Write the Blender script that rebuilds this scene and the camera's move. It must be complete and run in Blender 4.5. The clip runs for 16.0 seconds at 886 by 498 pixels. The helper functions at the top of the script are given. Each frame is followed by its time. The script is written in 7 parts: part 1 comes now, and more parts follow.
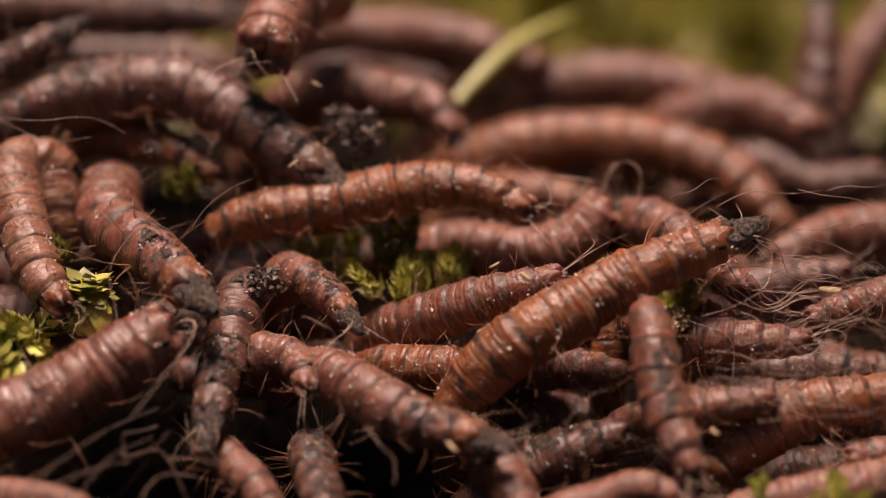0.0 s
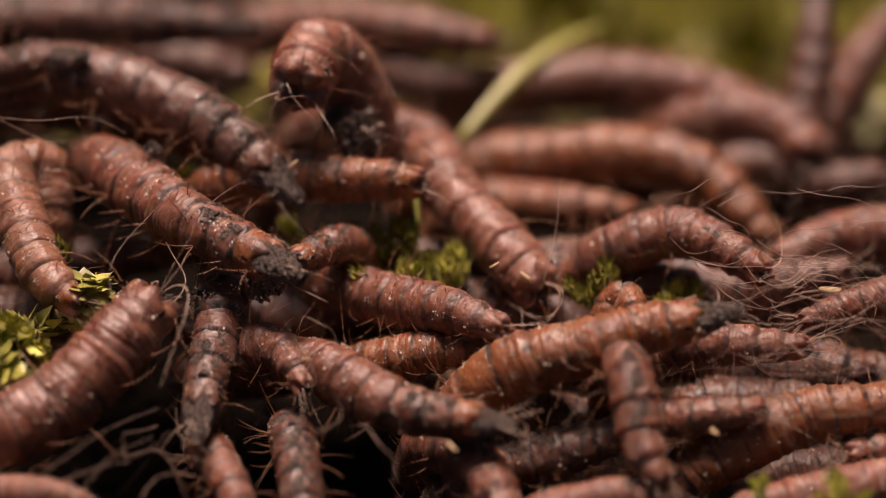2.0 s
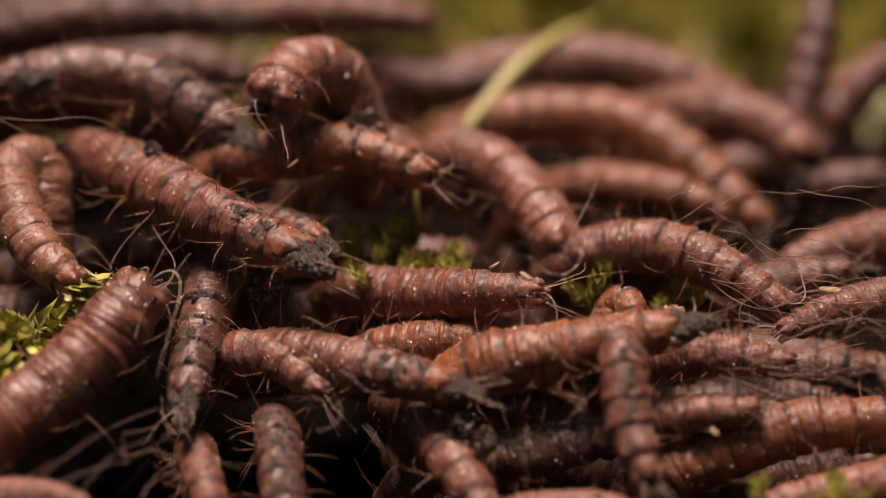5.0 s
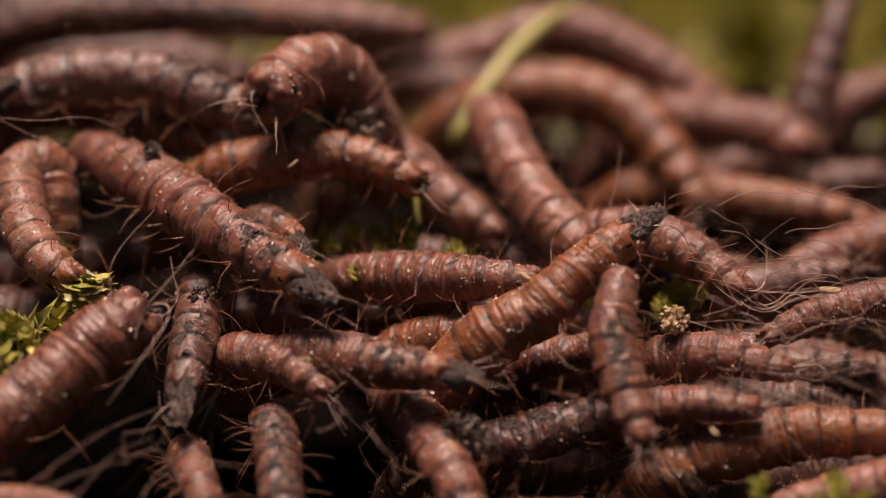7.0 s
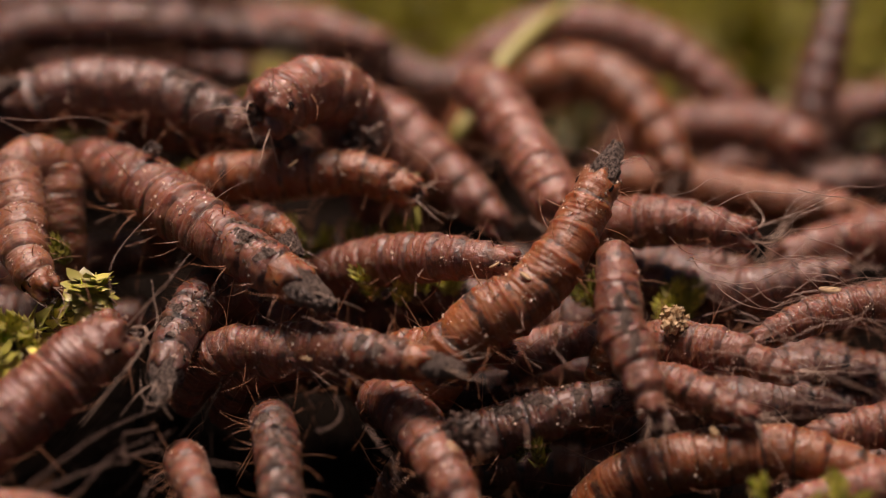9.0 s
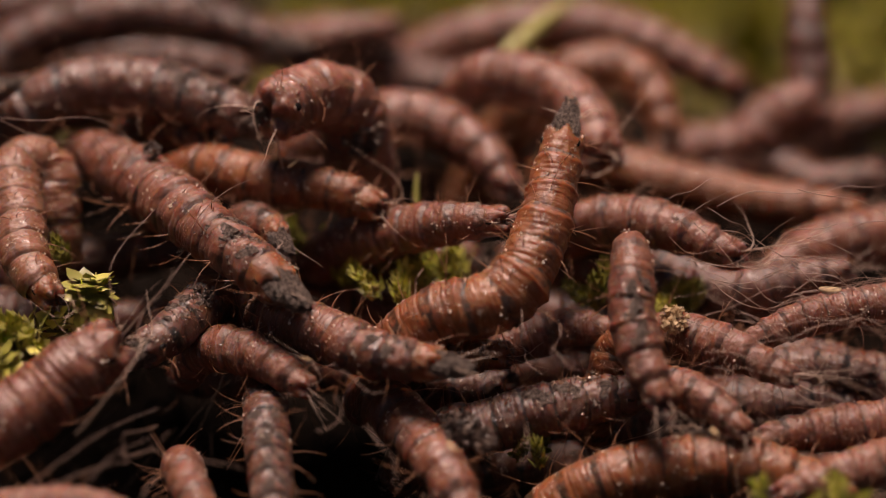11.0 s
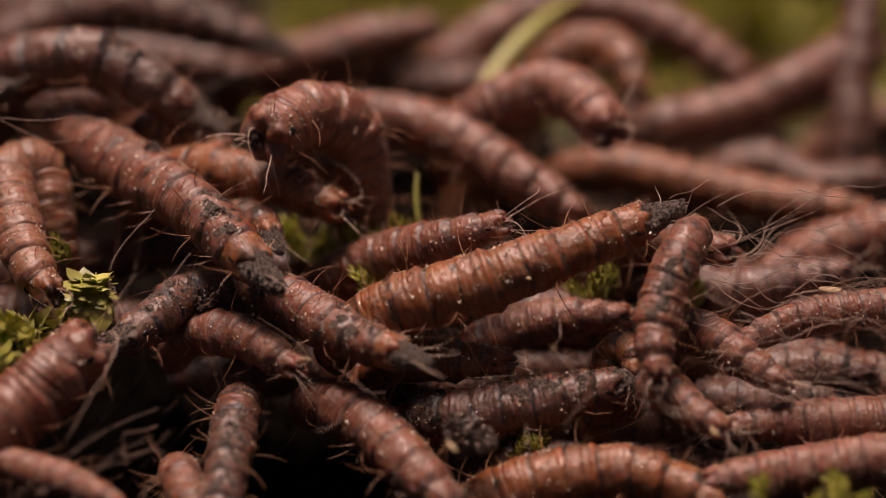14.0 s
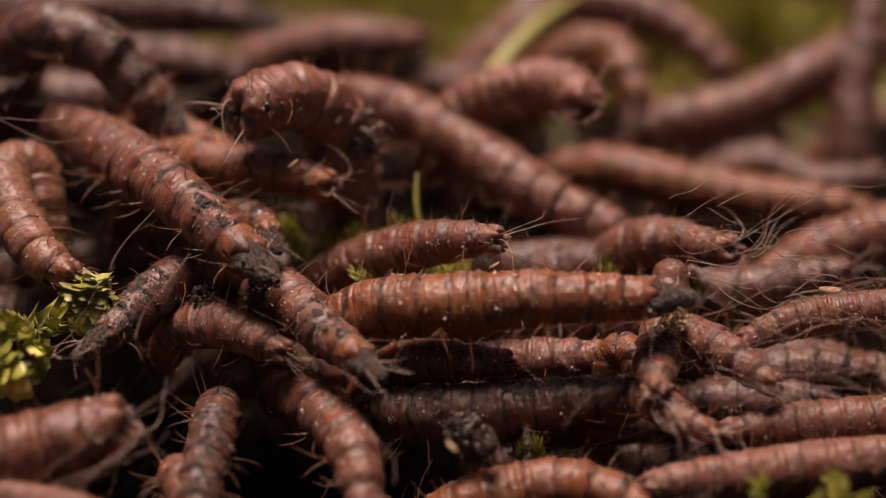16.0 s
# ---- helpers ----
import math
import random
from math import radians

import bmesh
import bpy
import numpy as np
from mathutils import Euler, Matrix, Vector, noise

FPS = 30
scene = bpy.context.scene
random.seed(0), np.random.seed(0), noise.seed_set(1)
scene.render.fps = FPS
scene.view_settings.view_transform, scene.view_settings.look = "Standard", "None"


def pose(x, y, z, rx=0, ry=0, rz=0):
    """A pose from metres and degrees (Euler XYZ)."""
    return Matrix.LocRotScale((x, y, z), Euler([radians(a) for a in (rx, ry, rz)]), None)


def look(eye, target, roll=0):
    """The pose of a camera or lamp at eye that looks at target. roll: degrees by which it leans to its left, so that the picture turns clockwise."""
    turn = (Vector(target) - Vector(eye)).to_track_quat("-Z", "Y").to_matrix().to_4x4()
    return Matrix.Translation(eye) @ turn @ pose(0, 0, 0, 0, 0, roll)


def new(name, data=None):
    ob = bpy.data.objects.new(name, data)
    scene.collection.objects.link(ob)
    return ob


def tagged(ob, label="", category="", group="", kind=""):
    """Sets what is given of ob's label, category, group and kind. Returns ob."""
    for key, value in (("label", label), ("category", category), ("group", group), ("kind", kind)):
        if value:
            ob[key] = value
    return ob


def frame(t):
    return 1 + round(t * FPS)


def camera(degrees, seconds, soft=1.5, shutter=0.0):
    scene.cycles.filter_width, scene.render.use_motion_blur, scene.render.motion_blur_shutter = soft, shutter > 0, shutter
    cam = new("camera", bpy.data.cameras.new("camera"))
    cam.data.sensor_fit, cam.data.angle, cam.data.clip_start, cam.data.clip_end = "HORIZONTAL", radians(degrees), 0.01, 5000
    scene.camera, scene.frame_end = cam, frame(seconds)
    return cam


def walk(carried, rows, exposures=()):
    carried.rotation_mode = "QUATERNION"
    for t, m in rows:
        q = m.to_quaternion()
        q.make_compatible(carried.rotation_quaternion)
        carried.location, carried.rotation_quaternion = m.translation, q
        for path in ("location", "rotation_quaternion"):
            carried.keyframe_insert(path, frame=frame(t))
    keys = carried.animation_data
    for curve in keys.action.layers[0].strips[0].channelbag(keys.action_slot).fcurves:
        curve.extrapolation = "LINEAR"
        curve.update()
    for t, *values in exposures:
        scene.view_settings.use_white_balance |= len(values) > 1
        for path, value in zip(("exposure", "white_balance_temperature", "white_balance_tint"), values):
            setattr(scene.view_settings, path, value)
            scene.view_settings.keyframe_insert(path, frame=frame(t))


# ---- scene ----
MM = 0.001

# ---- camera: a macro lens, standing still ----
cam = camera(24.0, 16.0, soft=1.0)
EYE, AIM = Vector((0, -0.0914, 0.0407)), Vector((0, 0, 0))
cam.data.dof.use_dof = True
cam.data.dof.focus_distance = 0.0985
cam.data.dof.aperture_fstop = 16
walk(cam, [(0, look(EYE, AIM)), (16, look(EYE, AIM))], [(0, 0.66, 7850, 29), (8, 0.58, 7850, 29), (16, 0.39, 7850, 29)])

# ---- light: bright overcast daylight from above and behind ----
world = bpy.data.worlds.new("overcast_sky")
scene.world = world
world.use_nodes = True
sky = world.node_tree.nodes.new("ShaderNodeTexSky")
sky.sky_type, sky.sun_disc = "NISHITA", False
sky.sun_elevation, sky.sun_rotation = radians(79), radians(-30)
sky.air_density, sky.dust_density = 1.0, 4.0
world.node_tree.links.new(sky.outputs[0], world.node_tree.nodes["Background"].inputs[0])
world.node_tree.nodes["Background"].inputs[1].default_value = 0.014
sun = new("sun", bpy.data.lights.new("sun", "SUN"))
sun.data.energy, sun.data.angle, sun.data.color = 3.6, radians(26), (1.0, 0.93, 0.87)
sun.matrix_world = look((-0.05, 0.085, 0.50), (0, 0, 0))


# ---- materials ----
class Paint:
    """A node material in the making."""

    def __init__(self, name, rough=0.6):
        self.mat = bpy.data.materials.new(name)
        self.mat.use_nodes = True
        self.tree = self.mat.node_tree
        self.shader = self.tree.nodes["Principled BSDF"]
        self.shader.inputs["Roughness"].default_value = rough
        self.coord = self.node("ShaderNodeTexCoord")

    def node(self, kind, **values):
        n = self.tree.nodes.new(kind)
        for key, value in values.items():
            n.inputs[key].default_value = value
        return n

    def link(self, a, b):
        self.tree.links.new(a, b)

    def noise(self, scale, detail=4.0, rough=0.6, where="Object"):
        n = self.node("ShaderNodeTexNoise", Scale=scale, Detail=detail, Roughness=rough)
        self.link(self.coord.outputs[where], n.inputs["Vector"])
        return n.outputs["Fac"]

    def ramp(self, value, *stops):
        r = self.tree.nodes.new("ShaderNodeValToRGB")
        for k, (at, colour) in enumerate(stops):
            e = r.color_ramp.elements[k] if k < 2 else r.color_ramp.elements.new(at)
            e.position = at
            e.color = (*colour, 1) if len(colour) == 3 else colour
        self.link(value, r.inputs[0])
        return r.outputs[0]

    def math(self, op, a, b):
        m = self.tree.nodes.new("ShaderNodeMath")
        m.operation = op
        for k, v in enumerate((a, b)):
            if isinstance(v, (int, float)):
                m.inputs[k].default_value = v
            else:
                self.link(v, m.inputs[k])
        return m.outputs[0]

    def mix(self, fac, a, b, blend="MIX"):
        m = self.tree.nodes.new("ShaderNodeMix")
        m.data_type, m.blend_type = "RGBA", blend
        for k, v in ((0, fac), (6, a), (7, b)):
            if isinstance(v, (int, float)):
                m.inputs[k].default_value = v
            elif isinstance(v, tuple):
                m.inputs[k].default_value = (*v, 1)
            else:
                self.link(v, m.inputs[k])
        return m.outputs[2]

    def colour(self, out):
        self.link(out, self.shader.inputs["Base Color"])

    def bump(self, height, strength, distance):
        b = self.node("ShaderNodeBump", Strength=strength, Distance=distance)
        self.link(height, b.inputs["Height"])
        self.link(b.outputs[0], self.shader.inputs["Normal"])


def skin(name, deep, warm, dusty, seam):
    """Larva skin: wet translucent cuticle with cross wrinkles, dust film, mud smears, grime in the ring seams, dark scars."""
    p = Paint(name, 0.5)
    info = p.tree.nodes.new("ShaderNodeObjectInfo")
    xyz = p.tree.nodes.new("ShaderNodeSeparateXYZ")
    p.link(p.coord.outputs["Object"], xyz.inputs[0])
    # every ring gets its own stretch of the grain
    shift = p.tree.nodes.new("ShaderNodeVectorMath")
    shift.operation = "MULTIPLY_ADD"
    p.link(info.outputs["Random"], shift.inputs[0])
    shift.inputs[1].default_value = (37.0, 53.0, 71.0)
    p.link(p.coord.outputs["Object"], shift.inputs[2])
    # the same stretch, drawn out round the body
    drawn = p.tree.nodes.new("ShaderNodeVectorMath")
    drawn.operation = "MULTIPLY"
    p.link(shift.outputs[0], drawn.inputs[0])
    drawn.inputs[1].default_value = (4.5, 1.0, 1.0)

    def grain(scale, detail, rough, round_body=False):
        n = p.node("ShaderNodeTexNoise", Scale=scale, Detail=detail, Roughness=rough)
        p.link((drawn if round_body else shift).outputs[0], n.inputs["Vector"])
        return n.outputs["Fac"]

    base = p.mix(p.ramp(grain(1.3, 3, 0.55), (0.32, (0, 0, 0)), (0.68, (1, 1, 1))), deep, warm)
    base = p.mix(p.ramp(grain(1.5, 4, 0.6, True), (0.45, (0, 0, 0)), (0.72, (0.7, 0.7, 0.7))), base, dusty)
    base = p.mix(0.35, base, p.mix(info.outputs["Random"], (0.55, 0.48, 0.44), (1.0, 1.0, 1.0)), "MULTIPLY")
    # mud smeared over the skin
    smear = p.ramp(p.math("ADD", p.math("MULTIPLY", grain(1.1, 2, 0.5), 0.7), p.math("MULTIPLY", grain(5.0, 5, 0.7), 0.3)),
                   (0.56 - 0.03 * seam, (0, 0, 0)), (0.68 - 0.03 * seam, (0.7, 0.7, 0.7)))
    base = p.mix(smear, base, (0.085, 0.050, 0.042))
    # grime that settles in the seams
    at = p.math("ABSOLUTE", xyz.outputs[0], 0)
    near = p.ramp(at, (0.43, (0, 0, 0)), (0.49, (1, 1, 1)))
    patch = p.ramp(grain(2.2, 4, 0.7), (0.40, (0, 0, 0)), (0.56, (1, 1, 1)))
    base = p.mix(p.math("MULTIPLY", p.math("MULTIPLY", near, patch), seam), base, (0.022, 0.014, 0.013))
    scars = p.tree.nodes.new("ShaderNodeTexVoronoi")
    scars.inputs["Scale"].default_value = 2.1
    p.link(shift.outputs[0], scars.inputs["Vector"])
    base = p.mix(p.ramp(scars.outputs["Distance"], (0.05, (0.9, 0.9, 0.9)), (0.11, (0, 0, 0))), base, (0.026, 0.016, 0.014))
    p.colour(base)
    s = p.shader.inputs
    p.link(p.ramp(grain(3.0, 4, 0.7), (0.35, (0.38, 0.38, 0.38)), (0.65, (0.58, 0.58, 0.58))), s["Roughness"])
    s["Subsurface Weight"].default_value = 0.9
    s["Subsurface Radius"].default_value = (1.0, 0.30, 0.10)
    s["Subsurface Scale"].default_value = 0.0010
    s["Specular IOR Level"].default_value = 0.5
    p.link(p.ramp(grain(1.9, 4, 0.65), (0.40, (0.08, 0.08, 0.08)), (0.66, (0.80, 0.80, 0.80))), s["Coat Weight"])
    p.link(p.ramp(grain(2.6, 3, 0.6), (0.35, (0.06, 0.06, 0.06)), (0.65, (0.12, 0.12, 0.12))), s["Coat Roughness"])
    folds = grain(1.5, 2, 0.5, True)
    beads = grain(4.5, 1, 0.4)
    p.bump(p.math("ADD", p.math("ADD", p.math("MULTIPLY", folds, 0.7), p.math("MULTIPLY", beads, 0.6)), p.math("MULTIPLY", smear, 0.3)), 0.28, 0.0003)
    # the wet film breaks into glints on the beaded, wrinkled skin
    film = p.node("ShaderNodeBump", Strength=0.5, Distance=0.0004)
    p.link(p.math("ADD", p.math("ADD", grain(4.6, 1, 0.4), p.math("MULTIPLY", grain(10.0, 1, 0.4), 0.6)), p.math("MULTIPLY", folds, 0.3)), film.inputs["Height"])
    p.link(film.outputs[0], s["Coat Normal"])
    return p.mat


def plain(name, stops, scale, rough, bump=0.3, distance=0.0002, where="Object", island=False):
    p = Paint(name, rough)
    col = p.ramp(p.noise(scale, 5, 0.65, where), *stops)
    if island:
        g = p.tree.nodes.new("ShaderNodeNewGeometry")
        col = p.mix(0.75, col, p.ramp(g.outputs["Random Per Island"], (0.0, (0.30, 0.27, 0.25)), (1.0, (1.6, 1.5, 1.35))), "MULTIPLY")
    p.colour(col)
    p.bump(p.noise(scale * 3, 5, 0.7, where), bump, distance)
    return p.mat


SKIN = {
    "plain": skin("larva_skin", (0.155, 0.046, 0.023), (0.235, 0.084, 0.048), (0.30, 0.165, 0.138), 0.6),
    # darker skin: mud on some larvae, shade put into the colour on others
    "muddy": skin("muddy_shaded_larva_skin", (0.10, 0.034, 0.020), (0.155, 0.060, 0.038), (0.21, 0.112, 0.092), 1.0),
    "orange": skin("orange_larva_skin", (0.20, 0.054, 0.013), (0.28, 0.090, 0.025), (0.29, 0.142, 0.092), 0.8),
    "tan": skin("tan_larva_skin", (0.22, 0.084, 0.043), (0.29, 0.125, 0.074), (0.34, 0.190, 0.150), 0.35),
    "pale": skin("pinkish_larva_skin", (0.19, 0.064, 0.036), (0.28, 0.110, 0.070), (0.36, 0.198, 0.166), 0.45),
}
BRISTLE = plain("bristle", ((0.35, (0.20, 0.075, 0.035)), (0.7, (0.42, 0.20, 0.11))), 40, 0.4, 0.1)
FILAMENT = plain("pale_filament", ((0.3, (0.36, 0.22, 0.16)), (0.7, (0.66, 0.50, 0.40))), 60, 0.38, 0.1)
ROOT = plain("rootlet", ((0.3, (0.17, 0.09, 0.065)), (0.7, (0.42, 0.28, 0.22))), 60, 0.45, 0.1)
SOIL = plain("clinging_soil", ((0.3, (0.025, 0.018, 0.015)), (0.5, (0.09, 0.062, 0.054)), (0.75, (0.30, 0.23, 0.20))), 900, 0.32, 0.6, island=True)
CAKE = plain("caked_soil", ((0.38, (0.045, 0.031, 0.026)), (0.48, (0.20, 0.140, 0.115)), (0.60, (0.44, 0.34, 0.29))), 9.0, 0.34, 1.0, 0.0005)
# grit coloured near white, so its grains also stand in for wet glints
GLINT_GRIT = plain("grit", ((0.3, (0.50, 0.37, 0.30)), (0.7, (0.88, 0.76, 0.68))), 500, 0.12, 0.3, island=True)
SPOT = plain("breathing_spot", ((0.3, (0.008, 0.006, 0.006)), (0.7, (0.02, 0.014, 0.012))), 8, 0.25, 0.1)
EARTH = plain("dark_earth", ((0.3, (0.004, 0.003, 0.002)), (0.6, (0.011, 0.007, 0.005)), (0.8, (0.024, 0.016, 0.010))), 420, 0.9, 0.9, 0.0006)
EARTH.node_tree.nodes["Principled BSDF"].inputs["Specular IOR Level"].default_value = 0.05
MOSS = plain("moss_leaf", ((0.3, (0.13, 0.125, 0.022)), (0.6, (0.29, 0.27, 0.055)), (0.8, (0.44, 0.40, 0.12))), 300, 0.45, 0.2, island=True)
FRESH = plain("fresh_moss_leaf", ((0.3, (0.30, 0.30, 0.06)), (0.6, (0.54, 0.53, 0.14)), (0.8, (0.70, 0.68, 0.28))), 300, 0.4, 0.2, island=True)
for leaf in (MOSS, FRESH):  # thin leaves let light through
    leaf.node_tree.nodes["Principled BSDF"].inputs["Subsurface Weight"].default_value = 0.5
    leaf.node_tree.nodes["Principled BSDF"].inputs["Subsurface Scale"].default_value = 0.0006
    leaf.node_tree.nodes["Principled BSDF"].inputs["Subsurface Radius"].default_value = (0.7, 1.0, 0.3)
BLADE = plain("grass_blade", ((0.3, (0.24, 0.23, 0.05)), (0.7, (0.38, 0.35, 0.10))), 180, 0.45, 0.2)
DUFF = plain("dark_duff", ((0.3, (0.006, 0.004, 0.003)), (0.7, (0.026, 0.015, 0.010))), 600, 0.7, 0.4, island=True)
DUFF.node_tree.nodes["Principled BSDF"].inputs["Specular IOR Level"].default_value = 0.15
STRAW = plain("straw", ((0.3, (0.34, 0.22, 0.11)), (0.7, (0.62, 0.44, 0.26))), 250, 0.5, 0.3)


# ---- mesh helpers ----
def mesh_of(name, bm, mat, smooth=True):
    me = bpy.data.meshes.new(name)
    bm.normal_update()
    bm.to_mesh(me)
    bm.free()
    me.materials.append(mat)
    me.shade_smooth() if smooth else me.shade_flat()
    return me


def child(name, me, parent, m=None, label=""):
    ob = new(name, me)
    ob.parent = parent
    if m is not None:
        ob.matrix_basis = m
    return tagged(ob, label)


def lathe(bm, profile, sides, wobble=0.0, seed=0.0):
    """Rings round the x axis from (x, radius) pairs, slightly lumpy."""
    rings = []
    for x, r in profile:
        ring = []
        for k in range(sides):
            a = 2 * math.pi * k / sides
            n = Vector((math.cos(a), math.sin(a), x * 1.6 + seed))
            rr = r * (1 + wobble * noise.noise(n * 1.3) + 0.4 * wobble * noise.noise(n * 4.1))
            ring.append(bm.verts.new((x, rr * math.cos(a), rr * math.sin(a))))
        rings.append(ring)
    for a, b in zip(rings, rings[1:]):
        for k in range(sides):
            bm.faces.new((a[k], a[(k + 1) % sides], b[(k + 1) % sides], b[k]))
    return rings


def strand(bm, start, way, length, thick, curl, rng, steps=8, sides=4, sag=0.0):
    """A tapering, curling hair."""
    p, d = Vector(start), Vector(way).normalized()
    bend = Vector((rng.gauss(0, 1), rng.gauss(0, 1), rng.gauss(0, 1))) * curl
    last = None
    for k in range(steps + 1):
        side = d.orthogonal().normalized()
        other = d.cross(side)
        r = thick * (1 - 0.8 * k / steps)
        ring = [bm.verts.new(p + side * r * math.cos(2 * math.pi * q / sides) + other * r * math.sin(2 * math.pi * q / sides)) for q in range(sides)]
        if last:
            for q in range(sides):
                bm.faces.new((last[q], last[(q + 1) % sides], ring[(q + 1) % sides], ring[q]))
        last = ring
        p = p + d * (length / steps)
        bend += Vector((rng.gauss(0, 1), rng.gauss(0, 1), rng.gauss(0, 1))) * curl * 0.35
        d = (d + bend / steps + Vector((0, 0, -sag / steps))).normalized()
    bm.faces.new(last)


def crumb(bm, at, size, rng):
    """One angular grain."""
    q = Euler((rng.uniform(0, 6), rng.uniform(0, 6), rng.uniform(0, 6))).to_matrix()
    vs = []
    for v in ((1, 0, 0), (-1, 0, 0), (0, 1, 0), (0, -1, 0), (0, 0, 1), (0, 0, -1)):
        vs.append(bm.verts.new(Vector(at) + q @ Vector(v) * size * rng.uniform(0.5, 1.2)))
    for a, b, c in ((0, 2, 4), (2, 1, 4), (1, 3, 4), (3, 0, 4), (2, 0, 5), (1, 2, 5), (3, 1, 5), (0, 3, 5)):
        bm.faces.new((vs[a], vs[b], vs[c]))


# ---- larvae: rigid rings that ride along a bending body line ----
def ring_profile(k):
    """One body ring; some carry a raised lip at their front seam."""
    rng = random.Random(210 + k)
    lip = (0.0, 0.03, 0.015, 0.055, 0.01, 0.02, 0.045, 0.0)[k % 8]
    folds = [(rng.uniform(-0.36, 0.30), rng.uniform(0.010, 0.026), rng.uniform(0.03, 0.055)) for _ in range(rng.choice((1, 2, 2, 3)))]
    pairs = []
    for q in range(49):
        u = -0.80 + 1.6 * q / 48
        a = abs(u)
        r = 1.005 - 0.032 * (a / 0.5) ** 5
        for at, deep, wide in folds:
            r -= deep * math.exp(-(((u - at) / wide) ** 2))
        r += lip * math.exp(-(((u - 0.36) / 0.075) ** 2))
        if u < -0.5:
            r = 0.973 - 0.22 * (-u - 0.5)
        if u > 0.5:
            r = 0.973 - 0.62 * (u - 0.5)
        pairs.append((u, r))
    return pairs


def end_profile(tail):
    """The rounded hind end, or the front end: drawn in, with a hollowed face."""
    if tail:
        pairs = []
        for k in range(22):
            u = -0.80 + 1.55 * k / 21
            r = 1.005 - 0.032 * (min(abs(u), 0.5) / 0.5) ** 5
            if u < -0.5:
                r = 0.973 - 0.22 * (-u - 0.5)
            if u > 0.1:
                r *= math.sqrt(max(0.0, 1 - ((u - 0.1) / 0.66) ** 2))
            pairs.append((-u, max(r, 0.03)))
        return pairs[::-1]
    us = (-0.8, -0.62, -0.5, -0.4, -0.3, -0.18, -0.08, 0.02, 0.1, 0.2, 0.3, 0.4, 0.48, 0.55, 0.6, 0.63, 0.62, 0.56, 0.48, 0.42)
    rs = (0.90, 0.95, 0.98, 1.0, 1.005, 0.995, 0.965, 0.985, 0.99, 0.97, 0.93, 0.87, 0.80, 0.71, 0.60, 0.48, 0.36, 0.24, 0.12, 0.03)
    return list(zip(us, rs))


def ring_mesh(kind, k, end=False, tail=False):
    bm = bmesh.new()
    lathe(bm, end_profile(tail) if end else ring_profile(k), 40, 0.06, 7.3 * k)
    for v in bm.verts:  # seams and folds run a little askew
        a = math.atan2(v.co.z, v.co.y)
        v.co.x += 0.05 * math.sin(a + 1.7 * k) + 0.022 * math.sin(3 * a + 2.9 * k) + 0.012 * math.sin(7 * a + k)
        swell = 1 + 0.007 * math.sin(9 * a + 5 * v.co.x + k) + 0.005 * math.sin(14 * a - 11 * v.co.x + 2 * k)
        v.co.y *= swell
        v.co.z *= swell
    if end and not tail:  # uneven fleshy lobes round the face
        for v in bm.verts:
            if v.co.x > 0.2:
                a = math.atan2(v.co.z, v.co.y)
                wide = min(1, (v.co.x - 0.2) / 0.3) * min(1, math.hypot(v.co.y, v.co.z) / 0.4)
                lobe = math.cos(5 * a + k) + 0.5 * math.cos(3 * a + 2)
                v.co.x += 0.11 * wide * lobe
                v.co.y *= 1 + 0.13 * wide * lobe
                v.co.z *= 1 + 0.13 * wide * lobe
    return mesh_of("ring", bm, SKIN[kind])


def bristle_mesh(k):
    """Stiff, slightly bent bristles on the back and sides of one ring, and a fine stubble."""
    rng, bm = random.Random(40 + k), bmesh.new()
    for _ in range(8):
        a = rng.gauss(math.pi / 2, 1.1)
        n = Vector((0, math.cos(a), math.sin(a)))
        way = n + Vector((rng.gauss(0.1, 0.4), rng.gauss(0, 0.25), rng.gauss(0, 0.25)))
        strand(bm, n * 0.93 + Vector((rng.uniform(-0.35, 0.35), 0, 0)), way, 0.25 + 2.0 * rng.random() ** 2.4, rng.uniform(0.016, 0.026), 0.45, rng, 8, 3)
    for _ in range(34):
        a = rng.gauss(math.pi / 2, 1.3)
        n = Vector((0, math.cos(a), math.sin(a)))
        strand(bm, n * 0.95 + Vector((rng.uniform(-0.4, 0.4), 0, 0)), n + Vector((0.5, 0, 0)), rng.uniform(0.08, 0.22), 0.014, 0.4, rng, 2, 3)
    return mesh_of("bristles", bm, BRISTLE)


def glint_grit_mesh(k):
    """Wet grains in a few loose clusters on the back of one ring, coloured pale as glints."""
    rng, bm = random.Random(70 + k), bmesh.new()
    for _ in range(7):
        a0, u0, wide = rng.gauss(math.pi / 2, 0.8), rng.uniform(-0.4, 0.4), rng.uniform(0.06, 0.24)
        for _ in range(rng.randrange(3, 13)):
            a, u = rng.gauss(a0, wide), min(max(rng.gauss(u0, wide), -0.48), 0.48)
            size = rng.uniform(0.016, 0.042) * (2.0 if rng.random() < 0.12 else 1)
            crumb(bm, (u, math.cos(a), math.sin(a)), size, rng)
    return mesh_of("grit", bm, GLINT_GRIT, False)


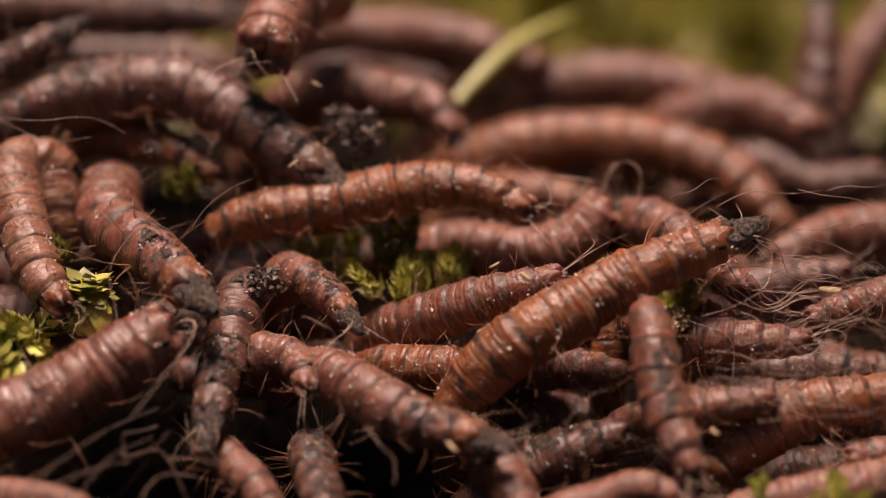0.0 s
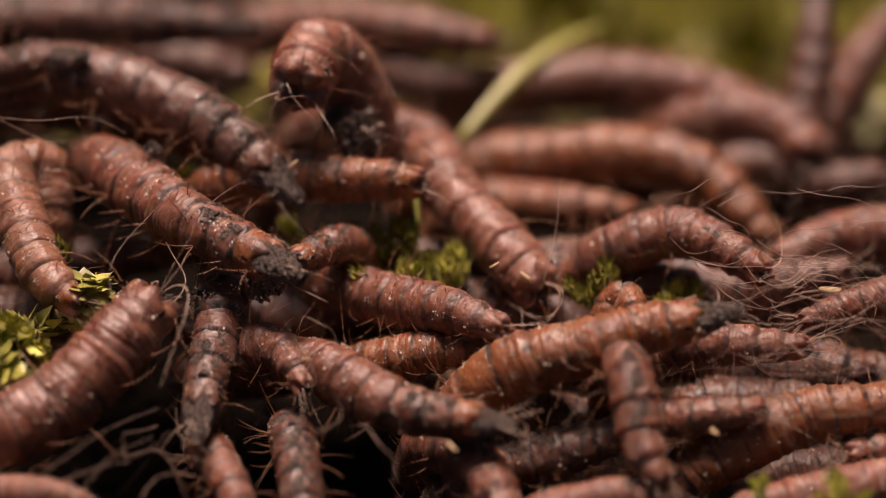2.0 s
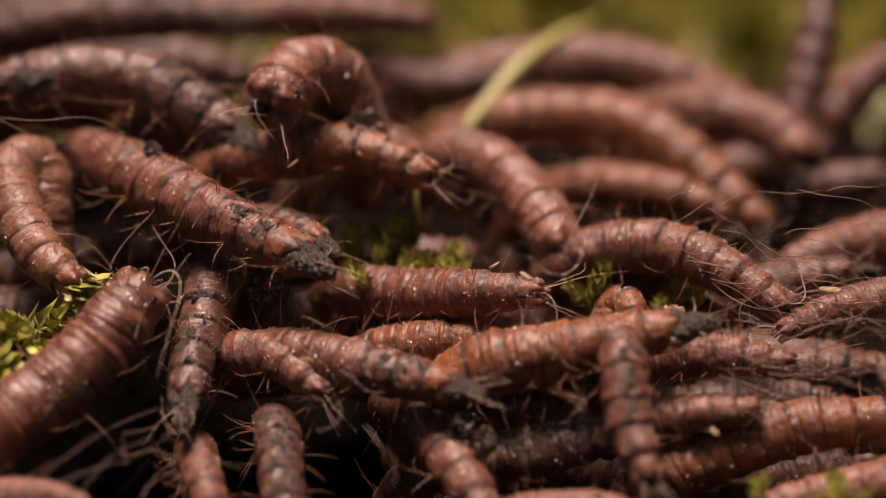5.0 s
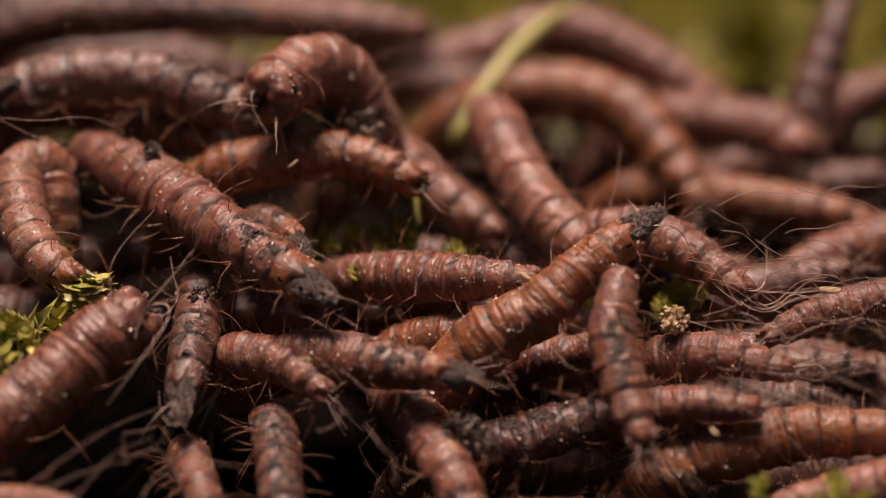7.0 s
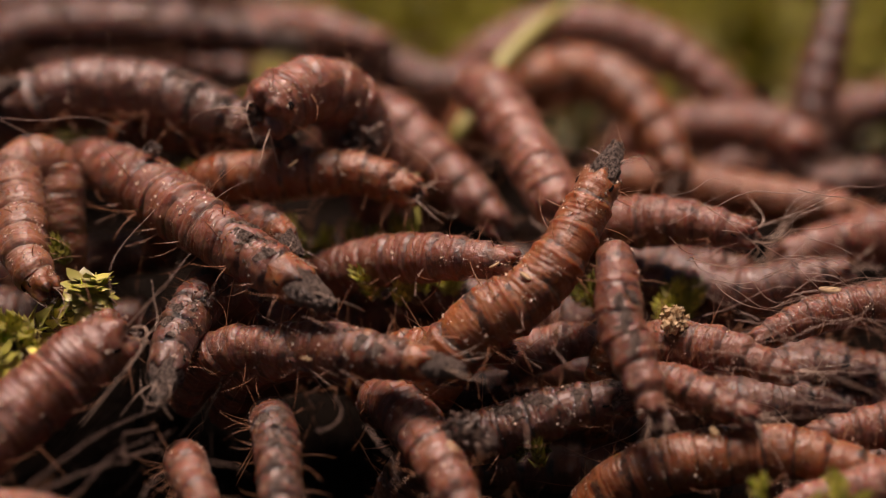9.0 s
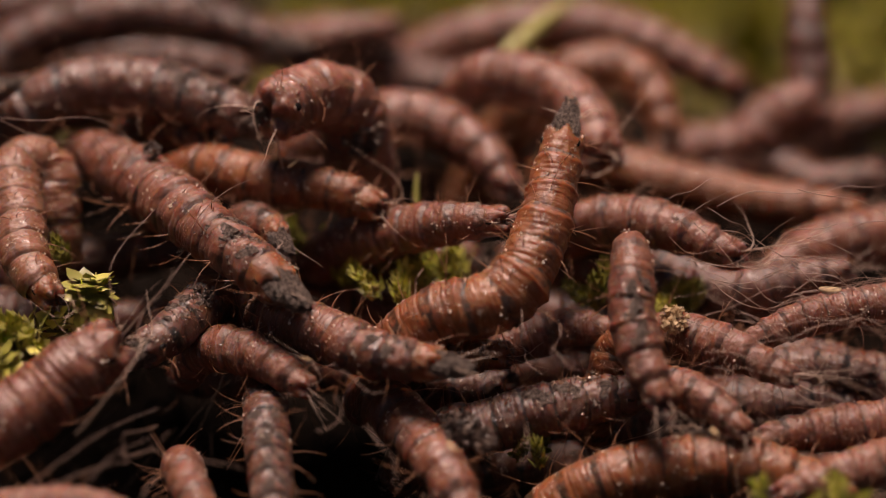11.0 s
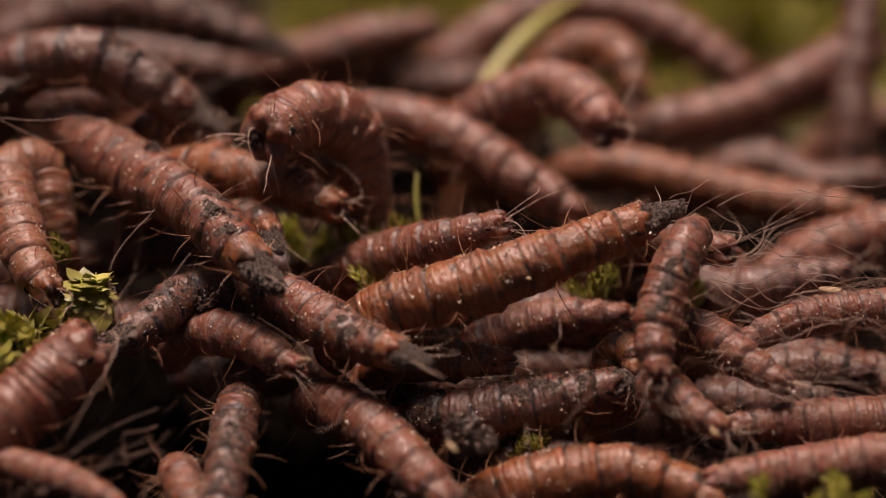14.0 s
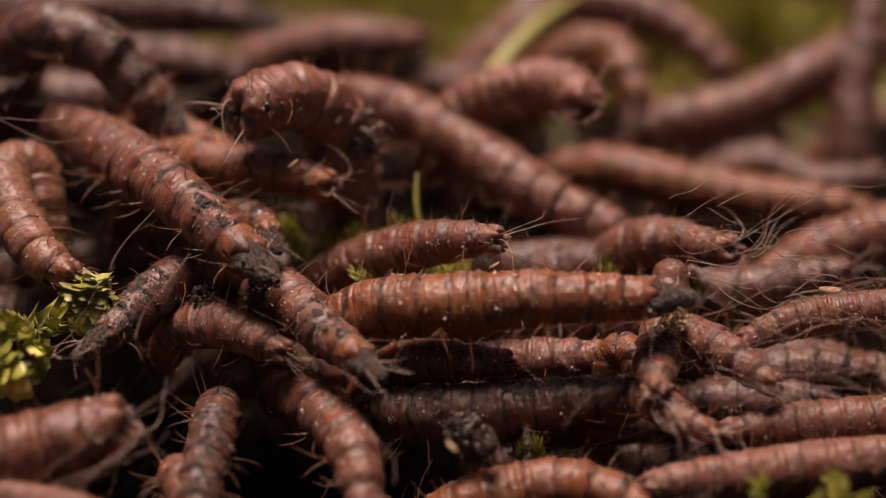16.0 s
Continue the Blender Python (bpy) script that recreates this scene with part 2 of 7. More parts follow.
def crust_mesh(k, heavy):
    """Soil stuck to the front end: a few clods in its face, or a whole tapering plug."""
    rng, bm = random.Random(90 + k), bmesh.new()
    if heavy:
        long = rng.uniform(1.35, 1.75)
        pairs = [(0.15 + long * q / 16, (0.90 - 0.62 * (q / 16) ** 1.1) * (1.0 if 0 < q < 15 else 0.55)) for q in range(17)]
        lathe(bm, pairs, 26, 0.20, 3.1 * k)
        for v in bm.verts:
            r = 1 + 0.10 * noise.noise(v.co * 4.5 + Vector((k, 0, 0))) + 0.07 * noise.noise(v.co * 11)
            v.co.y *= r
            v.co.z *= r
        for _ in range(150):
            u = rng.random()
            r = 0.88 - 0.60 * u ** 1.1
            a = rng.uniform(0, 2 * math.pi)
            crumb(bm, (0.15 + long * u, r * math.cos(a), r * math.sin(a)), 0.03 + 0.11 * rng.random() ** 2.5, rng)
    else:
        a0 = rng.uniform(3.6, 5.8)
        for _ in range(60):
            u, a, r = rng.uniform(0.35, 0.85), rng.gauss(a0, 0.9), 0.5 * math.sqrt(rng.random())
            crumb(bm, (u, r * math.cos(a), r * math.sin(a)), 0.04 + 0.10 * rng.random() ** 2, rng)
    return mesh_of("dirt_crust", bm, CAKE if heavy else SOIL, False)


def patch_mesh(k):
    """A lumpy smear of mud on the back of one ring, ragged at its rim."""
    rng, bm = random.Random(150 + k), bmesh.new()
    nu, na, grid = 26, 44, {}
    for i in range(nu + 1):
        for j in range(na + 1):
            u, a = -0.5 + i / nu, math.pi / 2 - 1.3 + 2.6 * j / na
            spot = Vector((u * 2.2 + 9 * k, a * 1.6, 3.0 * k))
            h = noise.noise(spot) + 0.5 * noise.noise(spot * 3.1) + 0.08 - 0.9 * (abs(a - math.pi / 2) / 1.3) ** 2
            if h > 0:
                r = 0.985 + min(0.11, 0.22 * h) + 0.03 * noise.noise(spot * 9)
                grid[i, j] = bm.verts.new((u, r * math.cos(a), r * math.sin(a)))
    for i in range(nu):
        for j in range(na):
            corners = [grid.get(q) for q in ((i, j), (i + 1, j), (i + 1, j + 1), (i, j + 1))]
            if all(corners):
                bm.faces.new(corners)
    for _ in range(40):
        a = rng.gauss(math.pi / 2, 0.6)
        crumb(bm, (rng.gauss(0, 0.28), 1.03 * math.cos(a), 1.03 * math.sin(a)), 0.02 + 0.06 * rng.random() ** 2, rng)
    return mesh_of("soil_patch", bm, CAKE, False)


def filament_mesh(k, long):
    rng, bm = random.Random(120 + k), bmesh.new()
    a = rng.uniform(0, 2 * math.pi)
    strand(bm, (0.45, 0.35 * math.cos(a), 0.35 * math.sin(a)), (1.0, 0.9 * math.cos(a), 0.7 * math.sin(a) - 0.1),
           rng.uniform(2.8, 5.8) if long else rng.uniform(1.0, 2.6), 0.026, 2.4, rng, 22, 4, 0.25)
    return mesh_of("filament", bm, FILAMENT)


def spot_mesh():
    """A round breathing spot, flat on the skin."""
    bm = bmesh.new()
    bmesh.ops.create_uvsphere(bm, u_segments=14, v_segments=8, radius=0.14)
    for v in bm.verts:
        v.co.z *= 0.35
    return mesh_of("breathing_spot", bm, SPOT)


RINGS = {kind: [ring_mesh(kind, k) for k in range(8)] for kind in SKIN}
ENDS = {kind: ring_mesh(kind, 9, True) for kind in SKIN}
TAILS = {kind: ring_mesh(kind, 11, True, True) for kind in SKIN}
BRISTLES = [bristle_mesh(k) for k in range(6)]
GLINT_GRITS = [glint_grit_mesh(k) for k in range(8)]
CRUSTS = [crust_mesh(k, k > 2) for k in range(6)]
PATCHES = [patch_mesh(k) for k in range(4)]
LONG = [filament_mesh(k, True) for k in range(8)]
SHORT = [filament_mesh(k + 20, False) for k in range(8)]
SPOTS = spot_mesh()
LARVAE = []


def larva(label, radius, count, look_key, seed, pitch=1.05, dirt=(), crusted=False, blunt=False):
    """A larva of rigid rings; crawl() says where its body line lies, motions() keys the rings."""
    rng = random.Random(500 + seed)
    # "buried" takes the darker skin for shade, without soil patches
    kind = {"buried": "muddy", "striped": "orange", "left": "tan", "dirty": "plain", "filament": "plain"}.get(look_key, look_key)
    body = tagged(new("larva"), label, "larva", "heap of larvae")
    radius *= MM
    pitch *= radius
    heavy = crusted or look_key in ("dirty", "muddy")
    narrow = (0.90, 0.97, 1.0, 1.0, 1.0) if blunt else (0.70, 0.80, 0.88, 0.94, 0.98) if heavy else (0.62, 0.77, 0.88, 0.95, 0.98)
    parts, swell = [], rng.uniform(0, 6.28)
    for k in range(count):
        last = k == count - 1
        from_end = count - 1 - k
        fat = narrow[from_end] if from_end < 5 else 1.0
        fat *= (0.74, 0.88, 0.96)[k] if k < 3 else 1.0
        fat *= rng.uniform(0.97, 1.03) * (1 + 0.04 * math.sin(0.9 * k + swell))
        ring = child("end_ring" if last else "ring", ENDS["orange" if look_key in ("dirty", "left") else kind] if last else TAILS[kind] if k == 0 else RINGS[kind][rng.randrange(8)], body)
        ring.scale = (pitch, radius * fat, radius * fat)
        parts.append(ring)
        child("bristles", BRISTLES[rng.randrange(6)], ring)
        if rng.random() < 0.8:
            child("grit", GLINT_GRITS[rng.randrange(8)], ring)
        if not last and (from_end in dirt or (look_key in ("dirty", "muddy") and from_end in (1, 2)) or (look_key == "muddy" and rng.random() < 0.35)):
            child("soil_patch", PATCHES[rng.randrange(4)], ring, None, "patch of clinging dark soil")
        if last:
            child("dirt_crust", CRUSTS[3 + rng.randrange(3) if heavy else rng.randrange(3)], ring, pose(0, 0, 0, rng.uniform(-40, 40), 0, 0), "clods of dark soil")
            for side in (-1, 1):
                child("breathing_spot", SPOTS, ring, pose(0.05, side * 0.84, 0.50, -side * 59, 0, 0), "black round spot")
            for q in range(10 if look_key == "filament" else 5 if heavy else 6):
                pool = LONG if look_key == "filament" or rng.random() < 0.4 else SHORT
                child("filament", pool[rng.randrange(8)], ring, pose(0.5 if heavy else 0, 0, 0, rng.uniform(0, 360), 0, 0), "long pale filament")
    made = {"body": body, "parts": parts, "pitch": pitch, "rows": [], "seed": seed}
    LARVAE.append(made)
    return made


def crawl(c, t, *line):
    """The larva's body line at t seconds, buried end first, in millimetres."""
    c["rows"].append((t, [[v * MM for v in p] for p in line]))


def glide(times, values, t):
    """Smooth interpolation with no overshoot."""
    k = int(np.clip(np.searchsorted(times, t) - 1, 0, len(times) - 2))

    def slope(i):
        if i == 0 or i == len(times) - 1:
            return np.zeros_like(values[0])
        a = (values[i] - values[i - 1]) / (times[i] - times[i - 1])
        b = (values[i + 1] - values[i]) / (times[i + 1] - times[i])
        return np.where(a * b > 0, 2 * a * b / np.where(np.abs(a + b) > 1e-12, a + b, 1), 0)

    h = times[k + 1] - times[k]
    u = min(max((t - times[k]) / h, 0), 1)
    return ((2 * u**3 - 3 * u**2 + 1) * values[k] + (u**3 - 2 * u**2 + u) * h * slope(k)
            + (3 * u**2 - 2 * u**3) * values[k + 1] + (u**3 - u**2) * h * slope(k + 1))


def body_line(points, length):
    """A dense curve through the control points, with the hidden end going down into the heap."""
    first, second = points[0], points[1]
    back = (first - second) / max(np.linalg.norm(first - second), 1e-9)
    down = np.array([0, 0.25, -1.0])
    d1 = back * 0.85 + down * 0.5
    d2 = back * 0.45 + down * 0.9
    p1 = first + d1 / np.linalg.norm(d1) * length * 0.2
    p2 = p1 + d2 / np.linalg.norm(d2) * length * 0.4
    p3 = p2 + d2 / np.linalg.norm(d2) * length * 0.6
    pts = [p3, p2, p1, *points]
    pts = [2 * pts[0] - pts[1], *pts, 2 * pts[-1] - pts[-2]]
    dense = []
    for a, b, c, d in zip(pts, pts[1:], pts[2:], pts[3:]):
        for u in np.linspace(0, 1, 24, endpoint=False):
            dense.append(0.5 * (2 * b + (c - a) * u + (2 * a - 5 * b + 4 * c - d) * u**2 + (3 * b - a - 3 * c + d) * u**3))
    dense.append(pts[-2])
    return np.array(dense)


TIMES = [0.5 * k for k in range(33)]


def larva_rows(c):
    """Rows for walk() of the larva and of its rings."""
    times = np.array([t for t, _ in c["rows"]])
    values = np.array([line for _, line in c["rows"]])
    n, pitch = len(c["parts"]), c["pitch"]
    body, rings, ups = [], [[] for _ in range(n)], [None] * n
    home = None
    for t in TIMES:
        curve = body_line(list(glide(times, values, t)), n * pitch)
        run = np.concatenate([[0], np.cumsum(np.linalg.norm(np.diff(curve, axis=0), axis=1))])
        middle = Vector([float(np.interp(run[-1] - n * pitch / 2, run, curve[:, q])) for q in range(3)])
        home = middle
        body.append((t, Matrix.Translation(home)))
        for k in range(n):
            s = run[-1] - (n - 1 - k + 0.5) * pitch
            at = Vector([float(np.interp(s, run, curve[:, q])) for q in range(3)])
            a = Vector([float(np.interp(s - 0.5 * pitch, run, curve[:, q])) for q in range(3)])
            b = Vector([float(np.interp(s + 0.5 * pitch, run, curve[:, q])) for q in range(3)])
            x = (b - a).normalized()
            want = Vector((0.0, -0.35, 1.0)).normalized()
            up = want if ups[k] is None else (ups[k] * 0.85 + want * 0.15)
            z = up - x * up.dot(x)
            if z.length < 0.2:
                z = (rings[k - 1][-1][1].to_3x3() @ Vector((0, 0, 1))) if k else x.orthogonal()
                z = z - x * z.dot(x)
            z.normalize()
            ups[k] = z
            y = z.cross(x)
            m = Matrix((x, y, z)).transposed().to_4x4()
            rings[k].append((t, Matrix.Translation(at - home) @ m))
    return body, rings


# ---- the ground: dark damp earth that reaches the horizon ----
def ground_height(x, y):
    """A mound under the heap, a low crest behind it, and flat ground beyond."""
    h = float(np.interp(y * 1000, (-40, -24, -5, 3, 10, 20, 30, 60, 110, 300), (-26, -26, -19, -15, -12, -9.5, -8, -13, -19, -19))) * MM
    h += 0.0012 * noise.noise(Vector((x * 180, y * 180, 0))) + 0.0006 * noise.noise(Vector((x * 700, y * 700, 3)))
    far = math.hypot(x, y)
    return h + 0.02 * min(far, 1.0) * noise.noise(Vector((x * 8, y * 8, 5)))


def build_ground():
    bm = bmesh.new()
    n = 200
    line = [math.sinh(5.5 * (2 * k / n - 1)) / math.sinh(5.5) * 1.6 for k in range(n + 1)]
    grid = [[bm.verts.new((x, y, ground_height(x, y))) for x in line] for y in line]
    for j in range(n):
        for i in range(n):
            bm.faces.new((grid[j][i], grid[j][i + 1], grid[j + 1][i + 1], grid[j + 1][i]))
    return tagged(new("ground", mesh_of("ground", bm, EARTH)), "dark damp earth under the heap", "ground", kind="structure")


build_ground()


# ---- moss and grass ----
def shoot_mesh(k, mat, length, leaf):
    """A moss shoot: a stem set with small pointed, folded leaves."""
    rng, bm = random.Random(200 + k), bmesh.new()
    strand(bm, (0, 0, 0), (rng.gauss(0, 0.2), rng.gauss(0, 0.2), 1), length, length * 0.03, 0.25, rng, 6, 4)
    for q in range(26):
        u = 0.10 + 0.90 * q / 25
        a = q * 2.4
        out = Vector((math.cos(a), math.sin(a), 0.55 + 0.9 * u)).normalized()
        side = out.cross(Vector((0, 0, 1))).normalized()
        size = leaf * (1.1 - 0.45 * u) * rng.uniform(0.8, 1.2)
        p = Vector((0, 0, length * u * 0.95))
        lift = out.cross(side).normalized() * size * 0.18
        vs = [bm.verts.new(v) for v in (p, p + out * size * 0.45 + side * size * 0.3 + lift, p + out * size + Vector((0, 0, size * 0.25)),
                                        p + out * size * 0.45 - side * size * 0.3 + lift, p + out * size * 0.5)]
        bm.faces.new((vs[0], vs[4], vs[1])), bm.faces.new((vs[1], vs[4], vs[2]))
        bm.faces.new((vs[2], vs[4], vs[3])), bm.faces.new((vs[3], vs[4], vs[0]))
    return mesh_of("shoot", bm, mat)


def bud_mesh(k):
    """A plump moss tip: broad cupped leaves that overlap and droop round a short stem."""
    rng, bm = random.Random(260 + k), bmesh.new()
    strand(bm, (0, 0, -1.4 * MM), (0, 0, 1), 2.4 * MM, 0.12 * MM, 0.1, rng, 5, 5)
    for q in range(34):
        u = q / 33
        a = q * 2.4 + rng.uniform(-0.2, 0.2)
        out = Vector((math.cos(a), math.sin(a), 0))
        side = Vector((-out.y, out.x, 0))
        size = (1.25 - 0.45 * u) * MM * rng.uniform(0.85, 1.15)
        tilt = -1.1 + 1.5 * u
        rows = []
        for j, wide in enumerate((0.14, 0.36, 0.42, 0.34, 0.10)):
            v = j / 4
            p = Vector((0, 0, (-0.5 + 1.3 * u) * MM)) + out * (0.25 * MM + size * v * math.cos(tilt * v)) + Vector((0, 0, size * v * math.sin(tilt * v) * 0.9))
            rows.append([bm.verts.new(p + side * size * wide * w - (out + Vector((0, 0, 0.6))) * size * 0.10 * abs(w)) for w in (-1, 0, 1)])
        for b, c in zip(rows, rows[1:]):
            for w in (0, 1):
                bm.faces.new((b[w], b[w + 1], c[w + 1], c[w]))
    return mesh_of("bud", bm, FRESH)


SHOOTS = {"bud": [bud_mesh(k) for k in range(4)], "dark": [shoot_mesh(k, MOSS, 4 * MM, 1.5 * MM) for k in range(4)],
          "fresh": [shoot_mesh(k + 9, FRESH, 4 * MM, 1.7 * MM) for k in range(4)]}


def moss(x, y, z, spread, count, kind, size, label, seed, lean=(0, 0)):
    """A tuft of moss shoots at millimetres x, y, z."""
    rng = random.Random(300 + seed)
    tuft = tagged(new("moss_tuft"), label, "moss", "moss")
    tuft.location = (x * MM, y * MM, z * MM)
    for _ in range(count):
        m = pose(rng.gauss(0, spread) * MM, rng.gauss(0, spread) * MM, rng.gauss(0, spread * 0.25) * MM,
                 lean[0] + rng.gauss(0, 28), lean[1] + rng.gauss(0, 28), rng.uniform(0, 360))
        child("bud" if kind == "bud" else "shoot", SHOOTS[kind][rng.randrange(4)], tuft, m @ Matrix.Scale(size * rng.uniform(0.7, 1.2), 4))
    return tuft



def carpet():
    """Low moss all over the ground behind the heap."""
    rng, bm = random.Random(77), bmesh.new()
    for _ in range(1500):
        x, y = rng.uniform(-0.12, 0.12), 0.034 + 0.22 * rng.random() ** 1.3
        p = Vector((x, y, ground_height(x, y)))
        for q in range(9):
            a, size = rng.uniform(0, 6.28), rng.uniform(1.2, 3.2) * MM
            out = Vector((math.cos(a), math.sin(a), rng.uniform(0.4, 1.6))).normalized()
            side = out.cross(Vector((0, 0, 1))).normalized() * size * 0.22
            base = p + Vector((0, 0, q * 0.45 * MM))
            vs = [bm.verts.new(v) for v in (base, base + out * size * 0.5 + side, base + out * size, base + out * size * 0.5 - side)]
            bm.faces.new(vs[:3]), bm.faces.new((vs[0], vs[2], vs[3]))
    return tagged(new("moss_carpet", mesh_of("moss_carpet", bm, MOSS)), "low yellow-green moss covering the ground", "moss", kind="stuff")


carpet()
moss(-18.9, -5.9, -3.5, 0.6, 5, "fresh", 0.65, "feathery bright green moss growing from the earth", 0, (25, -35))
moss(-20.0, -4.9, -2.8, 0.5, 6, "fresh", 0.65, "feathery bright green moss growing from the earth", 1, (30, -50))
moss(-16.9, -2.6, -1.3, 0.2, 3, "bud", 1.2, "plump yellow-green moss tip beside a larva", 2, (10, 0))
moss(-20.0, -5.7, -3.1, 0.4, 3, "bud", 1.1, "feathery bright green moss growing from the earth", 3, (10, 0))
moss(-18.6, 0.5, -1.2, 0.2, 2, "dark", 0.35, "feathery bright green moss growing from the earth", 4, (15, -10))
moss(-0.1, 3.7, -3.8, 0.6, 6, "fresh", 0.5, "dark green moss seen between the larvae", 5, (0, 0))
moss(-6.0, 5.0, -3.3, 0.6, 6, "fresh", 0.5, "dark green moss seen between the larvae", 6, (0, 0))
moss(11.5, 1.8, -4.6, 0.6, 6, "fresh", 0.5, "dark green moss seen between the larvae", 7, (0, 0))
moss(-13.3, 6.5, -0.0, 0.6, 6, "dark", 0.4, "dark green moss seen between the larvae", 8, (0, 0))
moss(7.2, 1.8, -3.5, 0.6, 6, "dark", 0.5, "dark green moss seen between the larvae", 9, (0, 0))
moss(4.2, -5.5, -8.0, 0.6, 6, "dark", 0.4, "dark green moss seen between the larvae", 10, (0, 0))
moss(-2.0, 0.6, -3.3, 0.6, 6, "fresh", 0.45, "dark green moss seen between the larvae", 11, (0, 0))
moss(-2.4, 4.5, -3.2, 0.6, 6, "dark", 0.6, "dark green moss seen between the larvae", 12, (0, 0))
moss(17.5, -12.5, -6.6, 0.6, 5, "fresh", 0.35, "feathery bright green moss growing from the earth", 13, (0, 0))
moss(14.0, -12.2, -6.5, 0.4, 3, "fresh", 0.3, "feathery bright green moss growing from the earth", 14, (0, 0))
moss(8.0, 67.6, -13.7, 3.5, 16, "fresh", 2.2, "yellow-green moss cushion behind the heap", 15, (0, 0))
moss(12.2, 75.9, -15.5, 3.5, 16, "fresh", 2.5, "yellow-green moss cushion behind the heap", 16, (0, 0))
moss(15.7, 77.1, -16.9, 3.5, 16, "fresh", 2.5, "yellow-green moss cushion behind the heap", 17, (0, 0))
moss(24.0, 74.8, -16.6, 3.5, 16, "fresh", 2.6, "yellow-green moss cushion behind the heap", 18, (0, 0))
moss(26.3, 71.4, -15.0, 3.5, 16, "fresh", 2.4, "yellow-green moss cushion behind the heap", 19, (0, 0))
moss(28.8, 64.3, -14.4, 3.5, 16, "fresh", 2.0, "yellow-green moss cushion behind the heap", 20, (0, 0))
moss(31.6, 47.0, -12.5, 3.5, 16, "fresh", 1.8, "yellow-green moss cushion behind the heap", 21, (0, 0))
moss(-1.9, 59.0, -13.4, 3.5, 16, "fresh", 2.0, "yellow-green moss cushion behind the heap", 22, (0, 0))
moss(2.8, 53.9, -12.1, 3.5, 16, "fresh", 1.8, "yellow-green moss cushion behind the heap", 23, (0, 0))
moss(20.0, 86.5, -17.5, 3.5, 16, "fresh", 2.8, "yellow-green moss cushion behind the heap", 24, (0, 0))
moss(5.9, 86.5, -17.5, 3.5, 16, "fresh", 2.8, "yellow-green moss cushion behind the heap", 25, (0, 0))
moss(24.7, 91.6, -18.6, 3.5, 16, "fresh", 2.8, "yellow-green moss cushion behind the heap", 26, (0, 0))
moss(-4.0, 75.5, -15.9, 3.5, 16, "fresh", 2.2, "yellow-green moss cushion behind the heap", 27, (0, 0))
moss(33.9, 74.2, -17.4, 3.5, 16, "fresh", 2.3, "yellow-green moss cushion behind the heap", 28, (0, 0))
moss(11.8, 102.3, -20.3, 3.5, 16, "fresh", 3, "yellow-green moss cushion behind the heap", 29, (0, 0))
moss(33.6, 101.6, -21.2, 3.5, 16, "fresh", 3, "yellow-green moss cushion behind the heap", 30, (0, 0))


def litter():
    """Dark crumbs and hair-thin rootlets on the earth under the heap."""
    rng, bm = random.Random(78), bmesh.new()
    for _ in range(2600):
        x, y = rng.uniform(-0.034, 0.034), rng.uniform(-0.026, 0.030)
        crumb(bm, (x, y, ground_height(x, y) + rng.uniform(0, 1.2) * MM), rng.uniform(0.1, 0.5) * MM, rng)
    for _ in range(260):
        x, y = rng.uniform(-0.034, 0.034), rng.uniform(-0.026, 0.022)
        way = (rng.gauss(0, 1), rng.gauss(0, 1), rng.uniform(0, 0.7))
        strand(bm, (x, y, ground_height(x, y) + rng.uniform(0.5, 3.0) * MM), way, rng.uniform(3, 8) * MM, 0.05 * MM, 0.7, rng, 9, 3, 0.3)
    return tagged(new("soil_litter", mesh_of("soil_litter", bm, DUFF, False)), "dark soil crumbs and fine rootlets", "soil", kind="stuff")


litter()


def grass_blade(label, root, tip, bow, width, seed):
    """A folded blade of grass from root to tip, in millimetres."""
    thing = tagged(new("grass_blade"), label, "grass")
    root, tip = Vector(root) * MM, Vector(tip) * MM
    thing.location = root
    bm, rows = bmesh.new(), []
    along = tip - root
    side = along.cross(Vector((0, 1, 0.3))).normalized()
    face = side.cross(along).normalized()
    for k in range(15):
        u = k / 14
        w = width * MM * 0.5 * min(1, 0.55 + u) * (1 - u**3) + 0.00005
        p = along * u + side * bow * MM * math.sin(math.pi * u)
        rows.append([bm.verts.new(v) for v in (p - side * w + face * w * 0.5, p, p + side * w + face * w * 0.5, p - face * 0.00012)])
    for a, b in zip(rows, rows[1:]):
        for q in range(4):
            bm.faces.new((a[q], a[(q + 1) % 4], b[(q + 1) % 4], b[q]))
    bm.faces.new(rows[-1]), bm.faces.new(rows[0][::-1])
    child("leaf", mesh_of("leaf", bm, BLADE), thing)
    return thing


def soil_clod(label, x, y, z, size, seed, mat=SOIL):
    """A crumbly clod of soil, in millimetres."""
    rng, bm = random.Random(800 + seed), bmesh.new()
    for _ in range(120):
        d = Vector((rng.gauss(0, 1), rng.gauss(0, 1), rng.gauss(0, 1))).normalized() * size * MM * rng.random() ** 0.4
        crumb(bm, d, size * MM * rng.uniform(0.10, 0.32), rng)
    clod = tagged(new("soil_clod", mesh_of("soil_clod", bm, mat, False)), label, "soil", kind="stuff")
    clod.location = (x * MM, y * MM, z * MM)
    return clod


